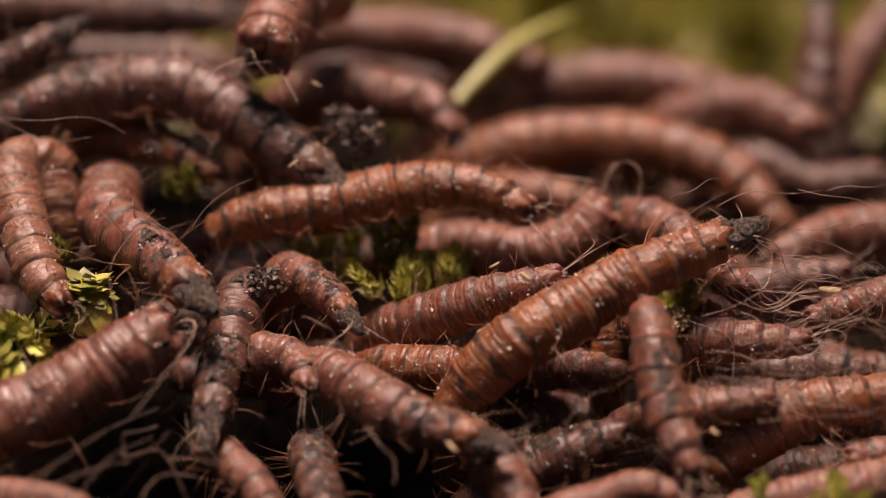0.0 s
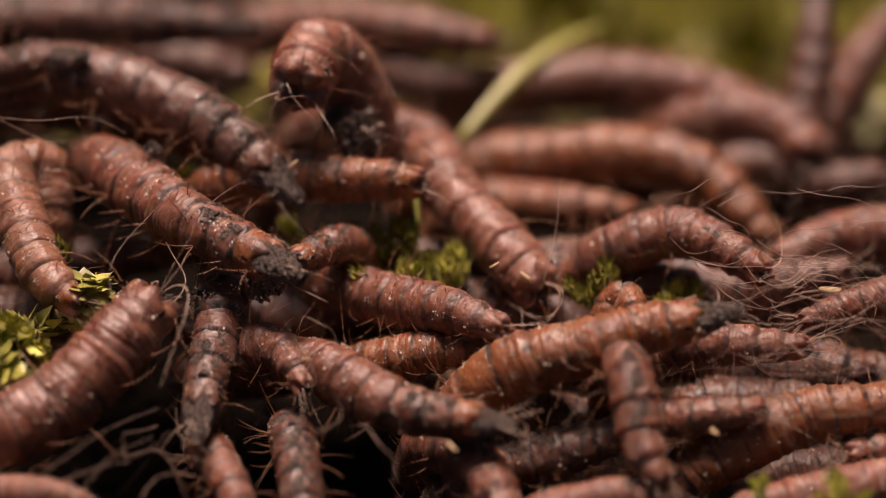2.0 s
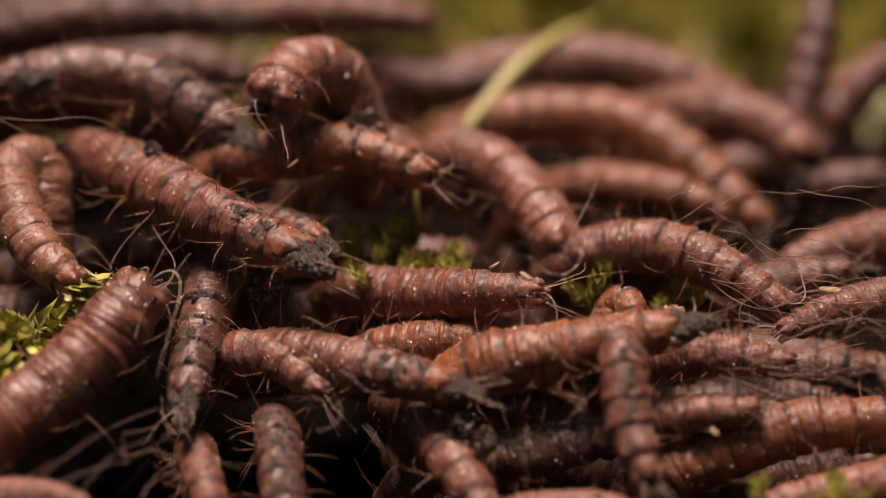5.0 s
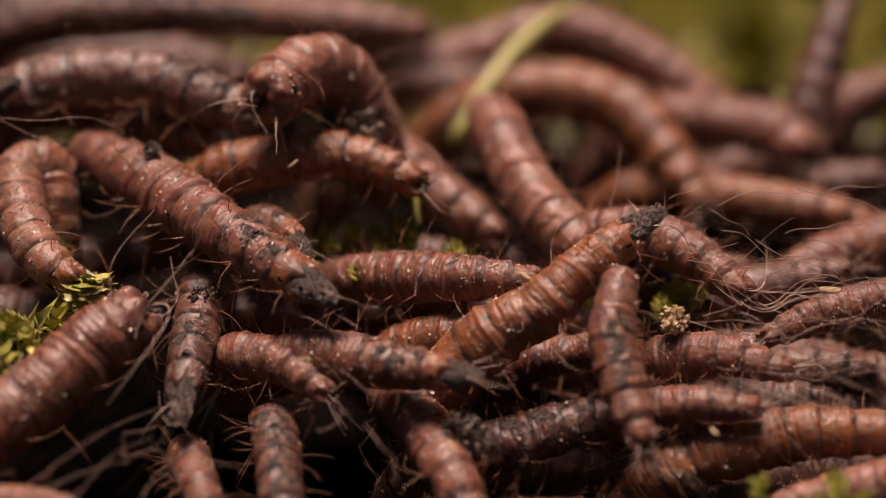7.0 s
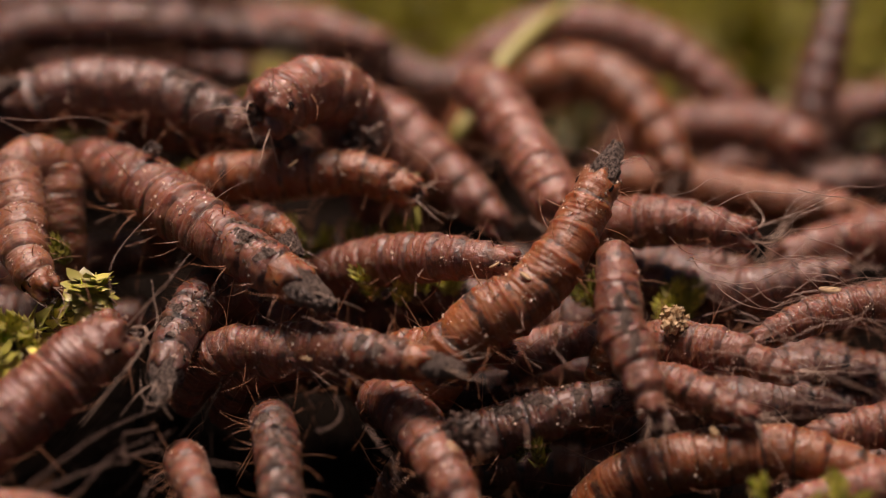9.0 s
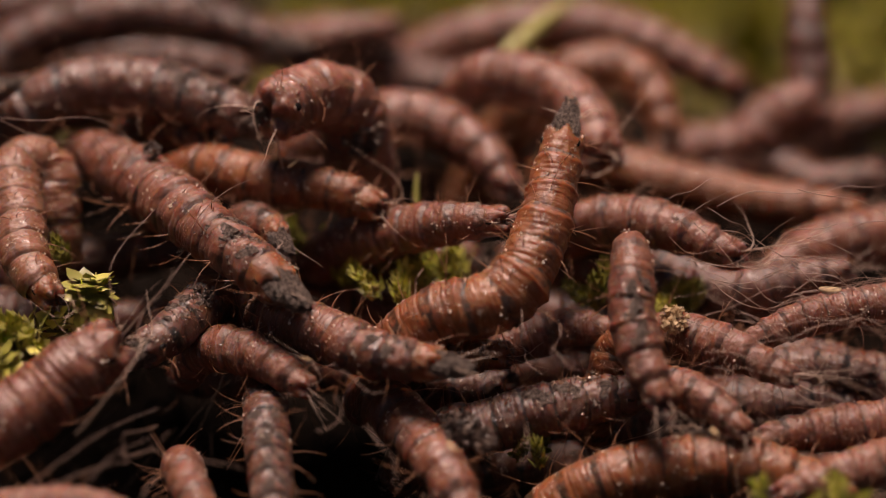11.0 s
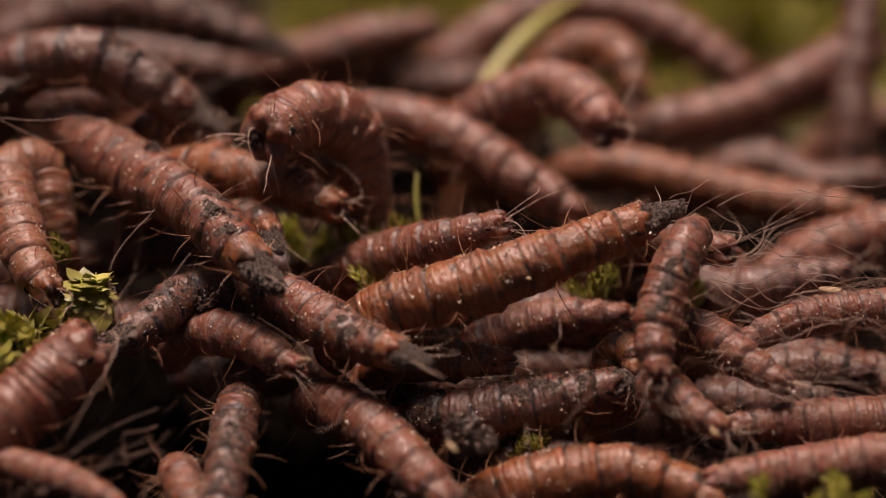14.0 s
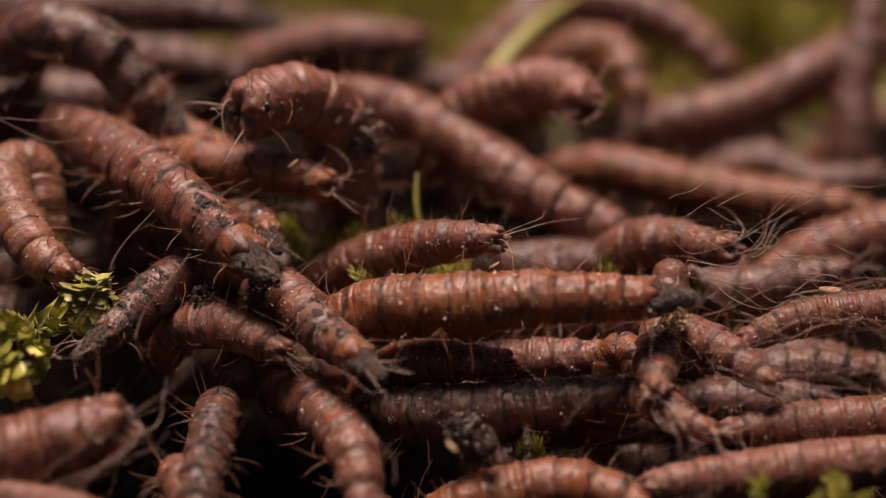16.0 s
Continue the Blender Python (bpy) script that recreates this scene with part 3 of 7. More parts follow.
def straw_flake(label, x, y, z, size, seed):
    """A curled chip of dry straw, in millimetres."""
    rng, bm, rows = random.Random(950 + seed), bmesh.new(), []
    for k in range(7):
        u = k / 6 - 0.5
        w = size * (0.5 - u * u) * MM
        lift = size * 0.5 * u * u * MM
        rows.append([bm.verts.new(v) for v in ((u * size * 2 * MM, -w, lift), (u * size * 2 * MM, 0, lift + w * 0.4),
                                               (u * size * 2 * MM, w, lift), (u * size * 2 * MM, 0, lift - 0.00006))])
    for a, b in zip(rows, rows[1:]):
        for q in range(4):
            bm.faces.new((a[q], a[(q + 1) % 4], b[(q + 1) % 4], b[q]))
    bm.faces.new(rows[0][::-1]), bm.faces.new(rows[-1])
    chip = tagged(new("straw_flake", mesh_of("straw_flake", bm, STRAW)), label, "straw")
    chip.matrix_basis = pose(x * MM, y * MM, z * MM, rng.uniform(-40, 40), rng.uniform(-30, 30), rng.uniform(0, 180))
    return chip


def fibre(label, a, b, bow, thick, seed, mat=ROOT):
    """A loose dry rootlet lying over the heap, from a to b in millimetres."""
    rng = random.Random(900 + seed)
    a, b = Vector(a), Vector(b)
    steps, sides, last, bm = 28, 5, None, bmesh.new()
    across = (b - a).cross(Vector((0, 1, 0))).normalized()
    wave = [rng.uniform(0.5, 1.6), rng.uniform(0, 6), rng.uniform(2, 3.5), rng.uniform(0, 6)]
    pts = []
    for k in range(steps + 1):
        u = k / steps
        sway = bow * (math.sin(math.pi * u) + 0.3 * math.sin(6 * u + wave[1]))
        deep = 0.4 * math.sin(5 * u + wave[3]) * math.sin(math.pi * u)
        pts.append(((b - a) * u + across * sway + Vector((0, deep, 0))) * MM)
    for k, p in enumerate(pts):
        d = (pts[min(k + 1, steps)] - pts[max(k - 1, 0)]).normalized()
        e, f = d.orthogonal().normalized(), d.cross(d.orthogonal().normalized())
        r = thick * MM * (1 - 0.5 * k / steps)
        ring = [bm.verts.new(p + e * r * math.cos(6.2832 * q / sides) + f * r * math.sin(6.2832 * q / sides)) for q in range(sides)]
        if last:
            for q in range(sides):
                bm.faces.new((last[q], last[(q + 1) % sides], ring[(q + 1) % sides], ring[q]))
        last = ring
    thing = tagged(new("rootlet", mesh_of("rootlet", bm, mat)), label, "rootlet", "loose rootlets")
    thing.location = a * MM
    return thing


blade = grass_blade("yellow-green grass blade standing behind the heap", (1.0, 17.8, -1.6), (9.9, 28.8, 2.1), 0.9, 1.9, 1)
SLIDES = [(blade, [(0, pose(-0.0004, 0.0181, -0.0009)), (1.5, pose(0.0010, 0.0178, -0.0016)), (4.2, pose(0.0010, 0.0178, -0.0016)), (6.3, pose(0.0007, 0.0178, -0.0015, 0, -11, 0)), (16, pose(0.0007, 0.0178, -0.0015, 0, -13, 0))])]
grass_blade("thin green grass sprout behind the heap", (-1.2, 4.7, -0.8), (-1.3, 6.3, 1.4), 0.1, 0.35, 2)
soil_clod("dark crumbly clod of soil among the larvae", -4.1, 6.6, 3.3, 1.2, 3)
soil_clod("dark crumbly clod of soil among the larvae", -5.3, 7.8, 3.6, 0.9, 4)
soil_clod("dark crumbly clod of soil among the larvae", -8.5, -1.1, -1.3, 0.9, 5)
soil_clod("dark crumbly clod of soil among the larvae", -11.4, -1.8, -1.8, 0.7, 6)
soil_clod("dark crumbly clod of soil among the larvae", 0.9, -8.0, -5.4, 0.9, 7)
soil_clod("dark crumbly clod of soil among the larvae", -14.3, 4.1, 3.5, 0.45, 8)
soil_clod("dark crumbly clod of soil among the larvae", 1.9, -8.9, -5.5, 0.6, 9)
fibre("thin pale rootlet lying across the larvae", (-21.6, 4.1, 5.1), (-15.4, 3.4, 4.5), 0.6, 0.022, 10)
fibre("thin pale rootlet lying across the larvae", (-21.6, 4.0, 5.0), (-17.1, 3.2, 4.4), -0.4, 0.022, 11)
fibre("thin pale rootlet lying across the larvae", (-18.6, -13.5, -5.7), (-12.8, -8.8, -3.8), 0.3, 0.022, 12)
fibre("thin pale rootlet lying across the larvae", (-17.7, -13.3, -5.6), (-12.1, -10.6, -4.0), -0.5, 0.022, 13)
fibre("thin pale rootlet lying across the larvae", (-16.0, -13.5, -5.7), (-12.8, -10.9, -4.1), 0.2, 0.022, 14)
fibre("thin pale rootlet lying across the larvae", (14.0, -6.8, -2.6), (20.4, -5.3, -1.6), 0.6, 0.022, 15)
fibre("thin pale rootlet lying across the larvae", (12.8, -9.2, -3.6), (19.9, -8.5, -3.1), 0.7, 0.022, 16)
fibre("thin pale rootlet lying across the larvae", (14.0, -9.8, -4.0), (19.8, -9.1, -3.5), -0.4, 0.022, 17)
fibre("thin pale rootlet lying across the larvae", (16.0, -1.1, 0.2), (19.0, -2.4, -0.6), 0.4, 0.022, 18)
fibre("thin pale rootlet lying across the larvae", (15.7, -6.1, -2.1), (19.4, -7.1, -2.7), -0.6, 0.022, 19)
fibre("thin pale rootlet lying across the larvae", (-12.1, -11.2, -5.4), (-8.5, -11.9, -5.8), 0.8, 0.022, 20)
fibre("thin pale rootlet lying across the larvae", (-3.6, -10.2, -4.2), (-2.3, -12.6, -5.7), 0.8, 0.022, 21)
fibre("thin pale rootlet lying across the larvae", (-11.8, -1.7, 1.9), (-9.1, 0.5, 3.5), 0.3, 0.022, 22)
fibre("thin pale rootlet lying across the larvae", (5.4, -10.2, -4.2), (7.5, -8.5, -3.1), 0.4, 0.022, 23)
fibre("thin pale rootlet lying across the larvae", (13.7, -4.8, -1.2), (17.1, -6.8, -2.6), 0.5, 0.022, 24)
fibre("thin pale rootlet lying across the larvae", (16.2, -3.8, -0.6), (20.3, -5.8, -1.9), 0.3, 0.022, 25)
fibre("thin pale rootlet lying across the larvae", (-15.0, -6.0, -1.0), (-13.8, -0.9, 2.5), 0.7, 0.022, 26)
fibre("thin pale rootlet lying across the larvae", (-13.9, -6.7, -1.5), (-11.7, -3.0, 1.1), 0.4, 0.022, 27)
fibre("thin pale rootlet lying across the larvae", (14.8, -7.1, -3.0), (19.9, -8.6, -3.7), 0.43, 0.022, 28)
fibre("thin pale rootlet lying across the larvae", (16.9, -3.1, -0.2), (21.0, -4.6, -1.1), 0.27, 0.022, 29)
fibre("thin pale rootlet lying across the larvae", (16.7, -3.5, -0.6), (21.1, -3.1, -0.1), 0.08, 0.022, 30)
fibre("thin pale rootlet lying across the larvae", (15.0, -3.0, -0.2), (18.6, -2.7, 0.2), 0.75, 0.022, 31)
fibre("thin pale rootlet lying across the larvae", (15.9, -3.8, -0.8), (21.4, -3.1, -0.1), 0.21, 0.022, 32)
fibre("thin pale rootlet lying across the larvae", (12.5, -2.9, -0.1), (18.2, -2.4, 0.4), -0.51, 0.022, 33)
fibre("thin pale rootlet lying across the larvae", (16.7, -7.9, -3.5), (20.1, -9.4, -4.2), 0.07, 0.022, 34)
fibre("thin pale rootlet lying across the larvae", (15.4, -4.1, -0.9), (21.1, -4.9, -1.3), 0.84, 0.022, 35)
fibre("thin pale rootlet lying across the larvae", (16.5, -4.6, -1.3), (20.6, -4.0, -0.7), -0.64, 0.022, 36)
fibre("thin pale rootlet lying across the larvae", (12.0, -4.6, -1.3), (16.9, -3.6, -0.4), 0.32, 0.022, 37)
fibre("thin pale rootlet lying across the larvae", (13.5, -4.7, -1.4), (18.9, -4.9, -1.3), -0.33, 0.022, 38)
fibre("thin pale rootlet lying across the larvae", (14.1, -6.9, -2.9), (16.9, -8.5, -3.7), -0.86, 0.022, 39)
fibre("thin pale rootlet lying across the larvae", (15.4, -7.7, -3.4), (18.1, -8.8, -3.8), -0.24, 0.022, 40)
fibre("thin pale rootlet lying across the larvae", (15.0, -2.9, -0.2), (18.1, -2.4, 0.4), 0.82, 0.022, 41)
fibre("thin pale rootlet lying across the larvae", (12.5, -7.2, -3.0), (18.0, -8.7, -3.8), -0.28, 0.022, 42)
fibre("thin pale rootlet lying across the larvae", (13.5, -5.9, -2.2), (18.8, -5.1, -1.5), 0.45, 0.022, 43)
fibre("thin pale rootlet lying across the larvae", (-11.1, -10.8, -6.1), (-14.0, -14.0, -7.5), -0.74, 0.022, 44)
fibre("thin pale rootlet lying across the larvae", (-14.4, -9.8, -5.5), (-11.2, -12.2, -6.5), 0.76, 0.022, 45)
fibre("thin pale rootlet lying across the larvae", (-13.0, -8.6, -4.8), (-14.1, -10.8, -5.6), -0.76, 0.022, 46)
fibre("thin pale rootlet lying across the larvae", (-4.9, -7.2, -2.3), (-2.6, -8.4, -3.1), -0.63, 0.022, 47)
fibre("thin pale rootlet lying across the larvae", (5.4, -5.6, -1.2), (4.9, -7.0, -2.1), 0.13, 0.022, 48)
fibre("thin pale rootlet lying across the larvae", (3.4, -4.8, -0.7), (3.1, -5.9, -1.5), 0.58, 0.022, 49)
fibre("thin pale rootlet lying across the larvae", (-6.4, -5.2, -1.0), (-4.8, -6.4, -1.8), 0.32, 0.022, 50)
fibre("thin pale rootlet lying across the larvae", (4.9, -6.6, -1.9), (6.2, -7.7, -2.6), -0.09, 0.022, 51)
fibre("thin pale rootlet lying across the larvae", (-4.9, -8.7, -3.3), (-5.7, -10.3, -4.3), 0.70, 0.022, 52)
fibre("thin pale rootlet lying across the larvae", (3.6, -10.0, -4.1), (3.4, -11.6, -5.1), 0.32, 0.022, 53)
fibre("thin pale rootlet lying across the larvae", (-0.9, -3.2, 0.4), (-1.3, -4.4, -0.4), -0.17, 0.022, 54)
loose = random.Random(41)
for k in range(36):  # tangle of hair-thin rootlets over the low side of the heap
    x, y = loose.uniform(10.5, 20.0), loose.uniform(-7.5, 1.5)
    a = (x, y, 0.70 * y + loose.uniform(1.0, 2.4))
    turn, far = loose.gauss(-0.25, 0.5), loose.uniform(2.0, 5.5)
    b = (x + far * math.cos(turn), y + 0.45 * far * math.sin(turn), a[2] + 0.75 * far * math.sin(turn))
    fibre("hair-thin pale rootlet tangled over the larvae", a, b, loose.uniform(-0.9, 0.9), loose.uniform(0.014, 0.024), 100 + k)
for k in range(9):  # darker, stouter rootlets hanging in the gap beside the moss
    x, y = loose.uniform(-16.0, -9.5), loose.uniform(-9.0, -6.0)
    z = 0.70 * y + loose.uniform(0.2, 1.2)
    fibre("dark rootlet hanging in a gap", (x, y, z), (x - loose.uniform(0.5, 3.4), y - loose.uniform(1.5, 3.0), z - loose.uniform(1.8, 3.6)),
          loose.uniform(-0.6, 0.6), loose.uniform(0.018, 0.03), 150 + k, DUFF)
straw_flake("small pale straw flake lying on the larvae", 18.1, -3.2, -0.7, 0.55, 0)
straw_flake("small pale straw flake lying on the larvae", -6.3, 6.7, 6.0, 0.3, 1)
straw_flake("small pale straw flake lying on the larvae", -7.3, 3.0, 3.2, 0.3, 2)
straw_flake("small pale straw flake lying on the larvae", 2.4, -3.0, 0.5, 0.3, 3)
straw_flake("small pale straw flake lying on the larvae", 3.8, -4.0, 0.4, 0.3, 4)
straw_flake("small pale straw flake lying on the larvae", 12.1, -9.9, -4.5, 0.3, 5)
straw_flake("small pale straw flake lying on the larvae", 0.4, -10.9, -4.7, 0.35, 6)
straw_flake("small pale straw flake lying on the larvae", -6.2, -7.1, -2.3, 0.3, 7)
soil_clod("pale crumb of rotted straw beside moss", 10.8, -3.6, -2.0, 0.7, 77, STRAW)

# ---- where the larvae crawl ----
c = larva("smooth tan larva bent double with orange spotted end", 1.29, 12, "left", 0)
crawl(c, 0, (-19.3, 4.3, -0.0), (-19.8, 5.6, 2.0), (-21.2, 4.6, 2.3), (-20.4, 1.5, 0.9), (-19.2, -1.5, -0.5), (-17.7, -3.5, -1.4))
crawl(c, 1, (-19.4, 4.3, -0.0), (-19.9, 5.6, 2.0), (-21.1, 4.6, 2.3), (-20.3, 1.5, 0.9), (-19.0, -1.2, -0.3), (-17.3, -3.4, -1.3))
crawl(c, 2, (-19.6, 4.3, -0.0), (-20.0, 5.5, 1.9), (-21.4, 4.4, 2.1), (-20.4, 1.5, 0.9), (-19.0, -1.5, -0.5), (-17.0, -3.5, -1.4))
crawl(c, 3, (-19.7, 4.3, -0.0), (-20.2, 5.8, 2.1), (-21.4, 4.6, 2.3), (-20.5, 1.5, 0.9), (-19.3, -1.2, -0.3), (-17.4, -3.2, -1.2))
crawl(c, 4.2, (-19.8, 4.3, -0.0), (-20.4, 5.8, 2.1), (-21.5, 4.6, 2.3), (-20.7, 2.0, 1.2), (-19.1, -0.7, 0.0), (-17.1, -2.7, -0.8))
crawl(c, 6.3, (-19.4, 4.3, -0.0), (-19.8, 5.5, 1.9), (-20.9, 4.4, 2.1), (-20.4, 1.5, 0.9), (-19.1, -0.9, -0.1), (-17.1, -2.5, -0.7))
crawl(c, 7.5, (-19.4, 4.3, -0.0), (-19.8, 5.5, 1.9), (-20.9, 4.4, 2.1), (-20.4, 1.8, 1.0), (-19.2, -0.7, 0.0), (-17.4, -2.4, -0.6))
crawl(c, 9.2, (-19.1, 4.3, -0.0), (-19.6, 5.6, 2.0), (-21.0, 4.6, 2.3), (-20.5, 1.8, 1.0), (-19.9, -0.9, -0.1), (-18.5, -2.9, -1.0))
crawl(c, 11.3, (-19.3, 4.3, -0.0), (-19.8, 5.6, 2.0), (-21.1, 4.6, 2.3), (-20.5, 1.5, 0.9), (-19.7, -1.2, -0.3), (-18.2, -3.2, -1.2))
crawl(c, 13, (-19.6, 4.3, -0.0), (-20.1, 5.6, 2.0), (-21.2, 4.4, 2.1), (-20.5, 1.5, 0.9), (-19.6, -0.9, -0.1), (-18.3, -2.7, -0.8))
crawl(c, 14, (-19.6, 4.3, -0.0), (-20.2, 5.5, 1.9), (-21.4, 4.4, 2.1), (-20.7, 1.5, 0.9), (-19.6, -1.2, -0.3), (-18.3, -2.9, -1.0))
crawl(c, 15, (-19.7, 4.3, -0.0), (-20.3, 5.5, 1.9), (-21.4, 4.4, 2.1), (-20.6, 1.5, 0.9), (-19.5, -0.7, 0.0), (-17.9, -2.7, -0.8))
crawl(c, 16, (-20.0, 4.3, -0.0), (-20.6, 5.5, 1.9), (-21.6, 4.4, 2.1), (-20.8, 1.8, 1.0), (-19.2, -0.7, 0.0), (-17.4, -2.2, -0.5))
c = larva("thick reddish-brown larva with a long soil-caked end", 1.55, 11, "dirty", 1)
crawl(c, 0, (-16.9, 6.6, 0.1), (-16.3, 2.7, 0.2), (-13.8, -1.0, 0.2), (-11.5, -4.2, -0.3))
crawl(c, 0.5, (-17.0, 7.3, 0.6), (-16.1, 3.2, 0.6), (-13.4, -0.5, 0.5), (-10.5, -3.4, 0.2))
crawl(c, 1, (-17.3, 7.8, 1.0), (-15.9, 3.7, 1.0), (-13.1, 0.2, 1.0), (-9.6, -2.5, 0.9))
crawl(c, 1.5, (-17.5, 8.2, 1.3), (-15.2, 4.2, 1.4), (-12.3, 0.7, 1.4), (-8.7, -2.1, 1.1))
crawl(c, 2, (-17.8, 8.2, 1.3), (-15.3, 4.4, 1.5), (-12.3, 0.6, 1.3), (-8.0, -2.9, 0.6))
crawl(c, 3, (-18.1, 8.1, 1.2), (-14.9, 4.1, 1.3), (-11.8, 0.6, 1.3), (-8.1, -2.8, 0.7))
crawl(c, 4.2, (-18.4, 8.5, 1.5), (-15.3, 4.6, 1.7), (-11.5, 1.1, 1.6), (-7.1, -2.5, 0.9))
crawl(c, 6.3, (-18.4, 8.8, 1.7), (-14.7, 4.8, 1.8), (-10.7, 0.3, 1.1), (-6.1, -3.5, 0.2))
crawl(c, 7.5, (-18.4, 8.5, 1.5), (-14.7, 4.4, 1.5), (-10.6, 0.0, 0.9), (-6.4, -4.0, -0.2))
crawl(c, 9.2, (-18.4, 8.2, 1.3), (-14.7, 4.2, 1.4), (-10.9, -0.1, 0.8), (-6.5, -4.0, -0.2))
crawl(c, 11.3, (-18.4, 8.8, 1.7), (-14.7, 4.4, 1.5), (-11.2, 0.0, 0.9), (-7.6, -4.0, -0.2))
crawl(c, 12, (-18.9, 9.0, 1.9), (-15.3, 4.6, 1.7), (-11.7, 0.3, 1.1), (-8.1, -4.0, -0.2))
crawl(c, 13, (-19.1, 9.2, 2.0), (-15.3, 4.9, 1.8), (-11.8, 0.6, 1.3), (-8.2, -3.5, 0.2))
crawl(c, 14, (-19.4, 9.6, 2.3), (-15.6, 5.2, 2.0), (-12.1, 1.2, 1.7), (-8.6, -3.1, 0.4))
crawl(c, 15, (-19.7, 9.7, 2.4), (-16.2, 5.4, 2.2), (-12.6, 1.2, 1.7), (-8.8, -3.1, 0.4))
crawl(c, 16, (-19.7, 10.0, 2.6), (-16.2, 5.8, 2.5), (-12.9, 1.7, 2.1), (-8.9, -2.8, 0.7))
c = larva("stout dusty-brown larva with a tufted blunt end beside moss", 1.70, 9, "plain", 2, blunt=True)
crawl(c, 0, (-21.5, -8.8, -5.4), (-18.1, -7.7, -4.3), (-15.4, -6.5, -3.1), (-12.6, -4.9, -1.8))
crawl(c, 1, (-21.5, -9.1, -5.6), (-17.8, -7.8, -4.4), (-14.9, -5.9, -2.7), (-12.2, -3.6, -1.0))
crawl(c, 2, (-21.5, -9.4, -5.8), (-17.8, -7.8, -4.4), (-15.4, -5.9, -2.7), (-13.4, -3.6, -1.0))
crawl(c, 3, (-21.5, -9.4, -5.8), (-17.9, -7.3, -4.0), (-15.5, -5.4, -2.4), (-13.5, -2.9, -0.4))
crawl(c, 4.2, (-21.4, -9.7, -5.9), (-17.9, -7.3, -4.0), (-15.7, -5.4, -2.4), (-13.9, -2.9, -0.4))
crawl(c, 6.3, (-21.5, -9.2, -5.6), (-18.2, -7.1, -3.9), (-15.8, -5.2, -2.2), (-13.9, -3.6, -1.0))
crawl(c, 7, (-21.5, -9.2, -5.6), (-18.2, -7.1, -3.9), (-16.0, -5.4, -2.4), (-13.9, -4.1, -1.3))
crawl(c, 7.5, (-21.5, -9.1, -5.6), (-18.4, -7.3, -4.0), (-16.4, -6.2, -2.9), (-14.4, -5.1, -2.0))
crawl(c, 9.2, (-21.4, -9.7, -5.9), (-18.6, -7.6, -4.2), (-16.7, -6.2, -2.9), (-14.8, -5.1, -2.0))
crawl(c, 11.3, (-21.5, -9.2, -5.6), (-18.8, -7.8, -4.4), (-16.9, -6.7, -3.2), (-15.0, -5.6, -2.3))
crawl(c, 12, (-21.5, -8.9, -5.5), (-18.9, -7.3, -4.0), (-17.2, -6.2, -2.9), (-15.5, -5.3, -2.1))
crawl(c, 13, (-21.5, -9.4, -5.8), (-18.9, -7.6, -4.2), (-17.4, -6.7, -3.2), (-16.0, -5.4, -2.1))
crawl(c, 14, (-21.5, -9.4, -5.8), (-18.9, -7.6, -4.2), (-17.4, -6.4, -3.1), (-16.1, -5.5, -2.2))
crawl(c, 15, (-21.4, -9.7, -5.9), (-19.5, -8.6, -4.8), (-17.8, -7.4, -3.7), (-16.4, -6.6, -3.0))
crawl(c, 15.5, (-21.4, -9.9, -6.1), (-19.1, -9.3, -5.3), (-17.4, -8.5, -4.4), (-15.3, -7.9, -3.8))
crawl(c, 16, (-21.3, -10.4, -6.4), (-18.8, -9.8, -5.6), (-16.8, -9.6, -5.1), (-14.3, -9.1, -4.5))
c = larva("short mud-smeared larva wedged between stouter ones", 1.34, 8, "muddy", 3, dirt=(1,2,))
crawl(c, 0, (-9.8, -0.7, -2.6), (-10.1, -3.2, -3.5), (-10.5, -5.6, -4.4), (-10.6, -7.5, -5.1))
crawl(c, 1.5, (-10.5, -0.2, -2.3), (-10.5, -3.0, -3.3), (-10.8, -5.6, -4.4), (-10.9, -7.5, -5.1))
crawl(c, 3, (-10.6, 0.1, -2.1), (-11.0, -2.5, -3.0), (-11.4, -4.9, -3.9), (-11.5, -6.5, -4.5))
crawl(c, 4.2, (-10.9, 0.3, -1.9), (-11.3, -2.2, -2.8), (-11.7, -4.6, -3.7), (-11.9, -6.8, -4.6))
crawl(c, 6.3, (-11.4, -0.2, -2.3), (-11.5, -2.5, -3.0), (-11.6, -4.6, -3.7), (-11.5, -6.5, -4.5))
crawl(c, 7.5, (-11.6, -0.5, -2.5), (-11.8, -2.5, -3.0), (-12.1, -4.6, -3.7), (-12.3, -6.3, -4.3))
crawl(c, 9.2, (-11.3, -0.2, -2.3), (-12.1, -2.0, -2.6), (-12.7, -3.9, -3.2), (-12.9, -5.5, -3.8))
crawl(c, 11.3, (-11.2, -0.5, -2.5), (-12.0, -2.0, -2.6), (-12.9, -3.4, -2.8), (-14.1, -4.5, -3.1))
crawl(c, 12, (-11.5, -0.7, -2.6), (-12.2, -2.0, -2.6), (-12.9, -3.1, -2.7), (-14.1, -4.3, -3.0))
crawl(c, 13, (-11.3, -0.5, -2.5), (-12.2, -1.7, -2.5), (-13.4, -3.1, -2.7), (-14.9, -4.3, -3.0))
crawl(c, 14, (-11.3, -0.2, -2.3), (-12.5, -1.2, -2.1), (-13.7, -2.8, -2.5), (-14.9, -4.0, -2.8))
crawl(c, 15, (-11.6, 0.1, -2.1), (-12.8, -1.2, -2.1), (-14.0, -2.8, -2.5), (-15.4, -4.3, -3.0))
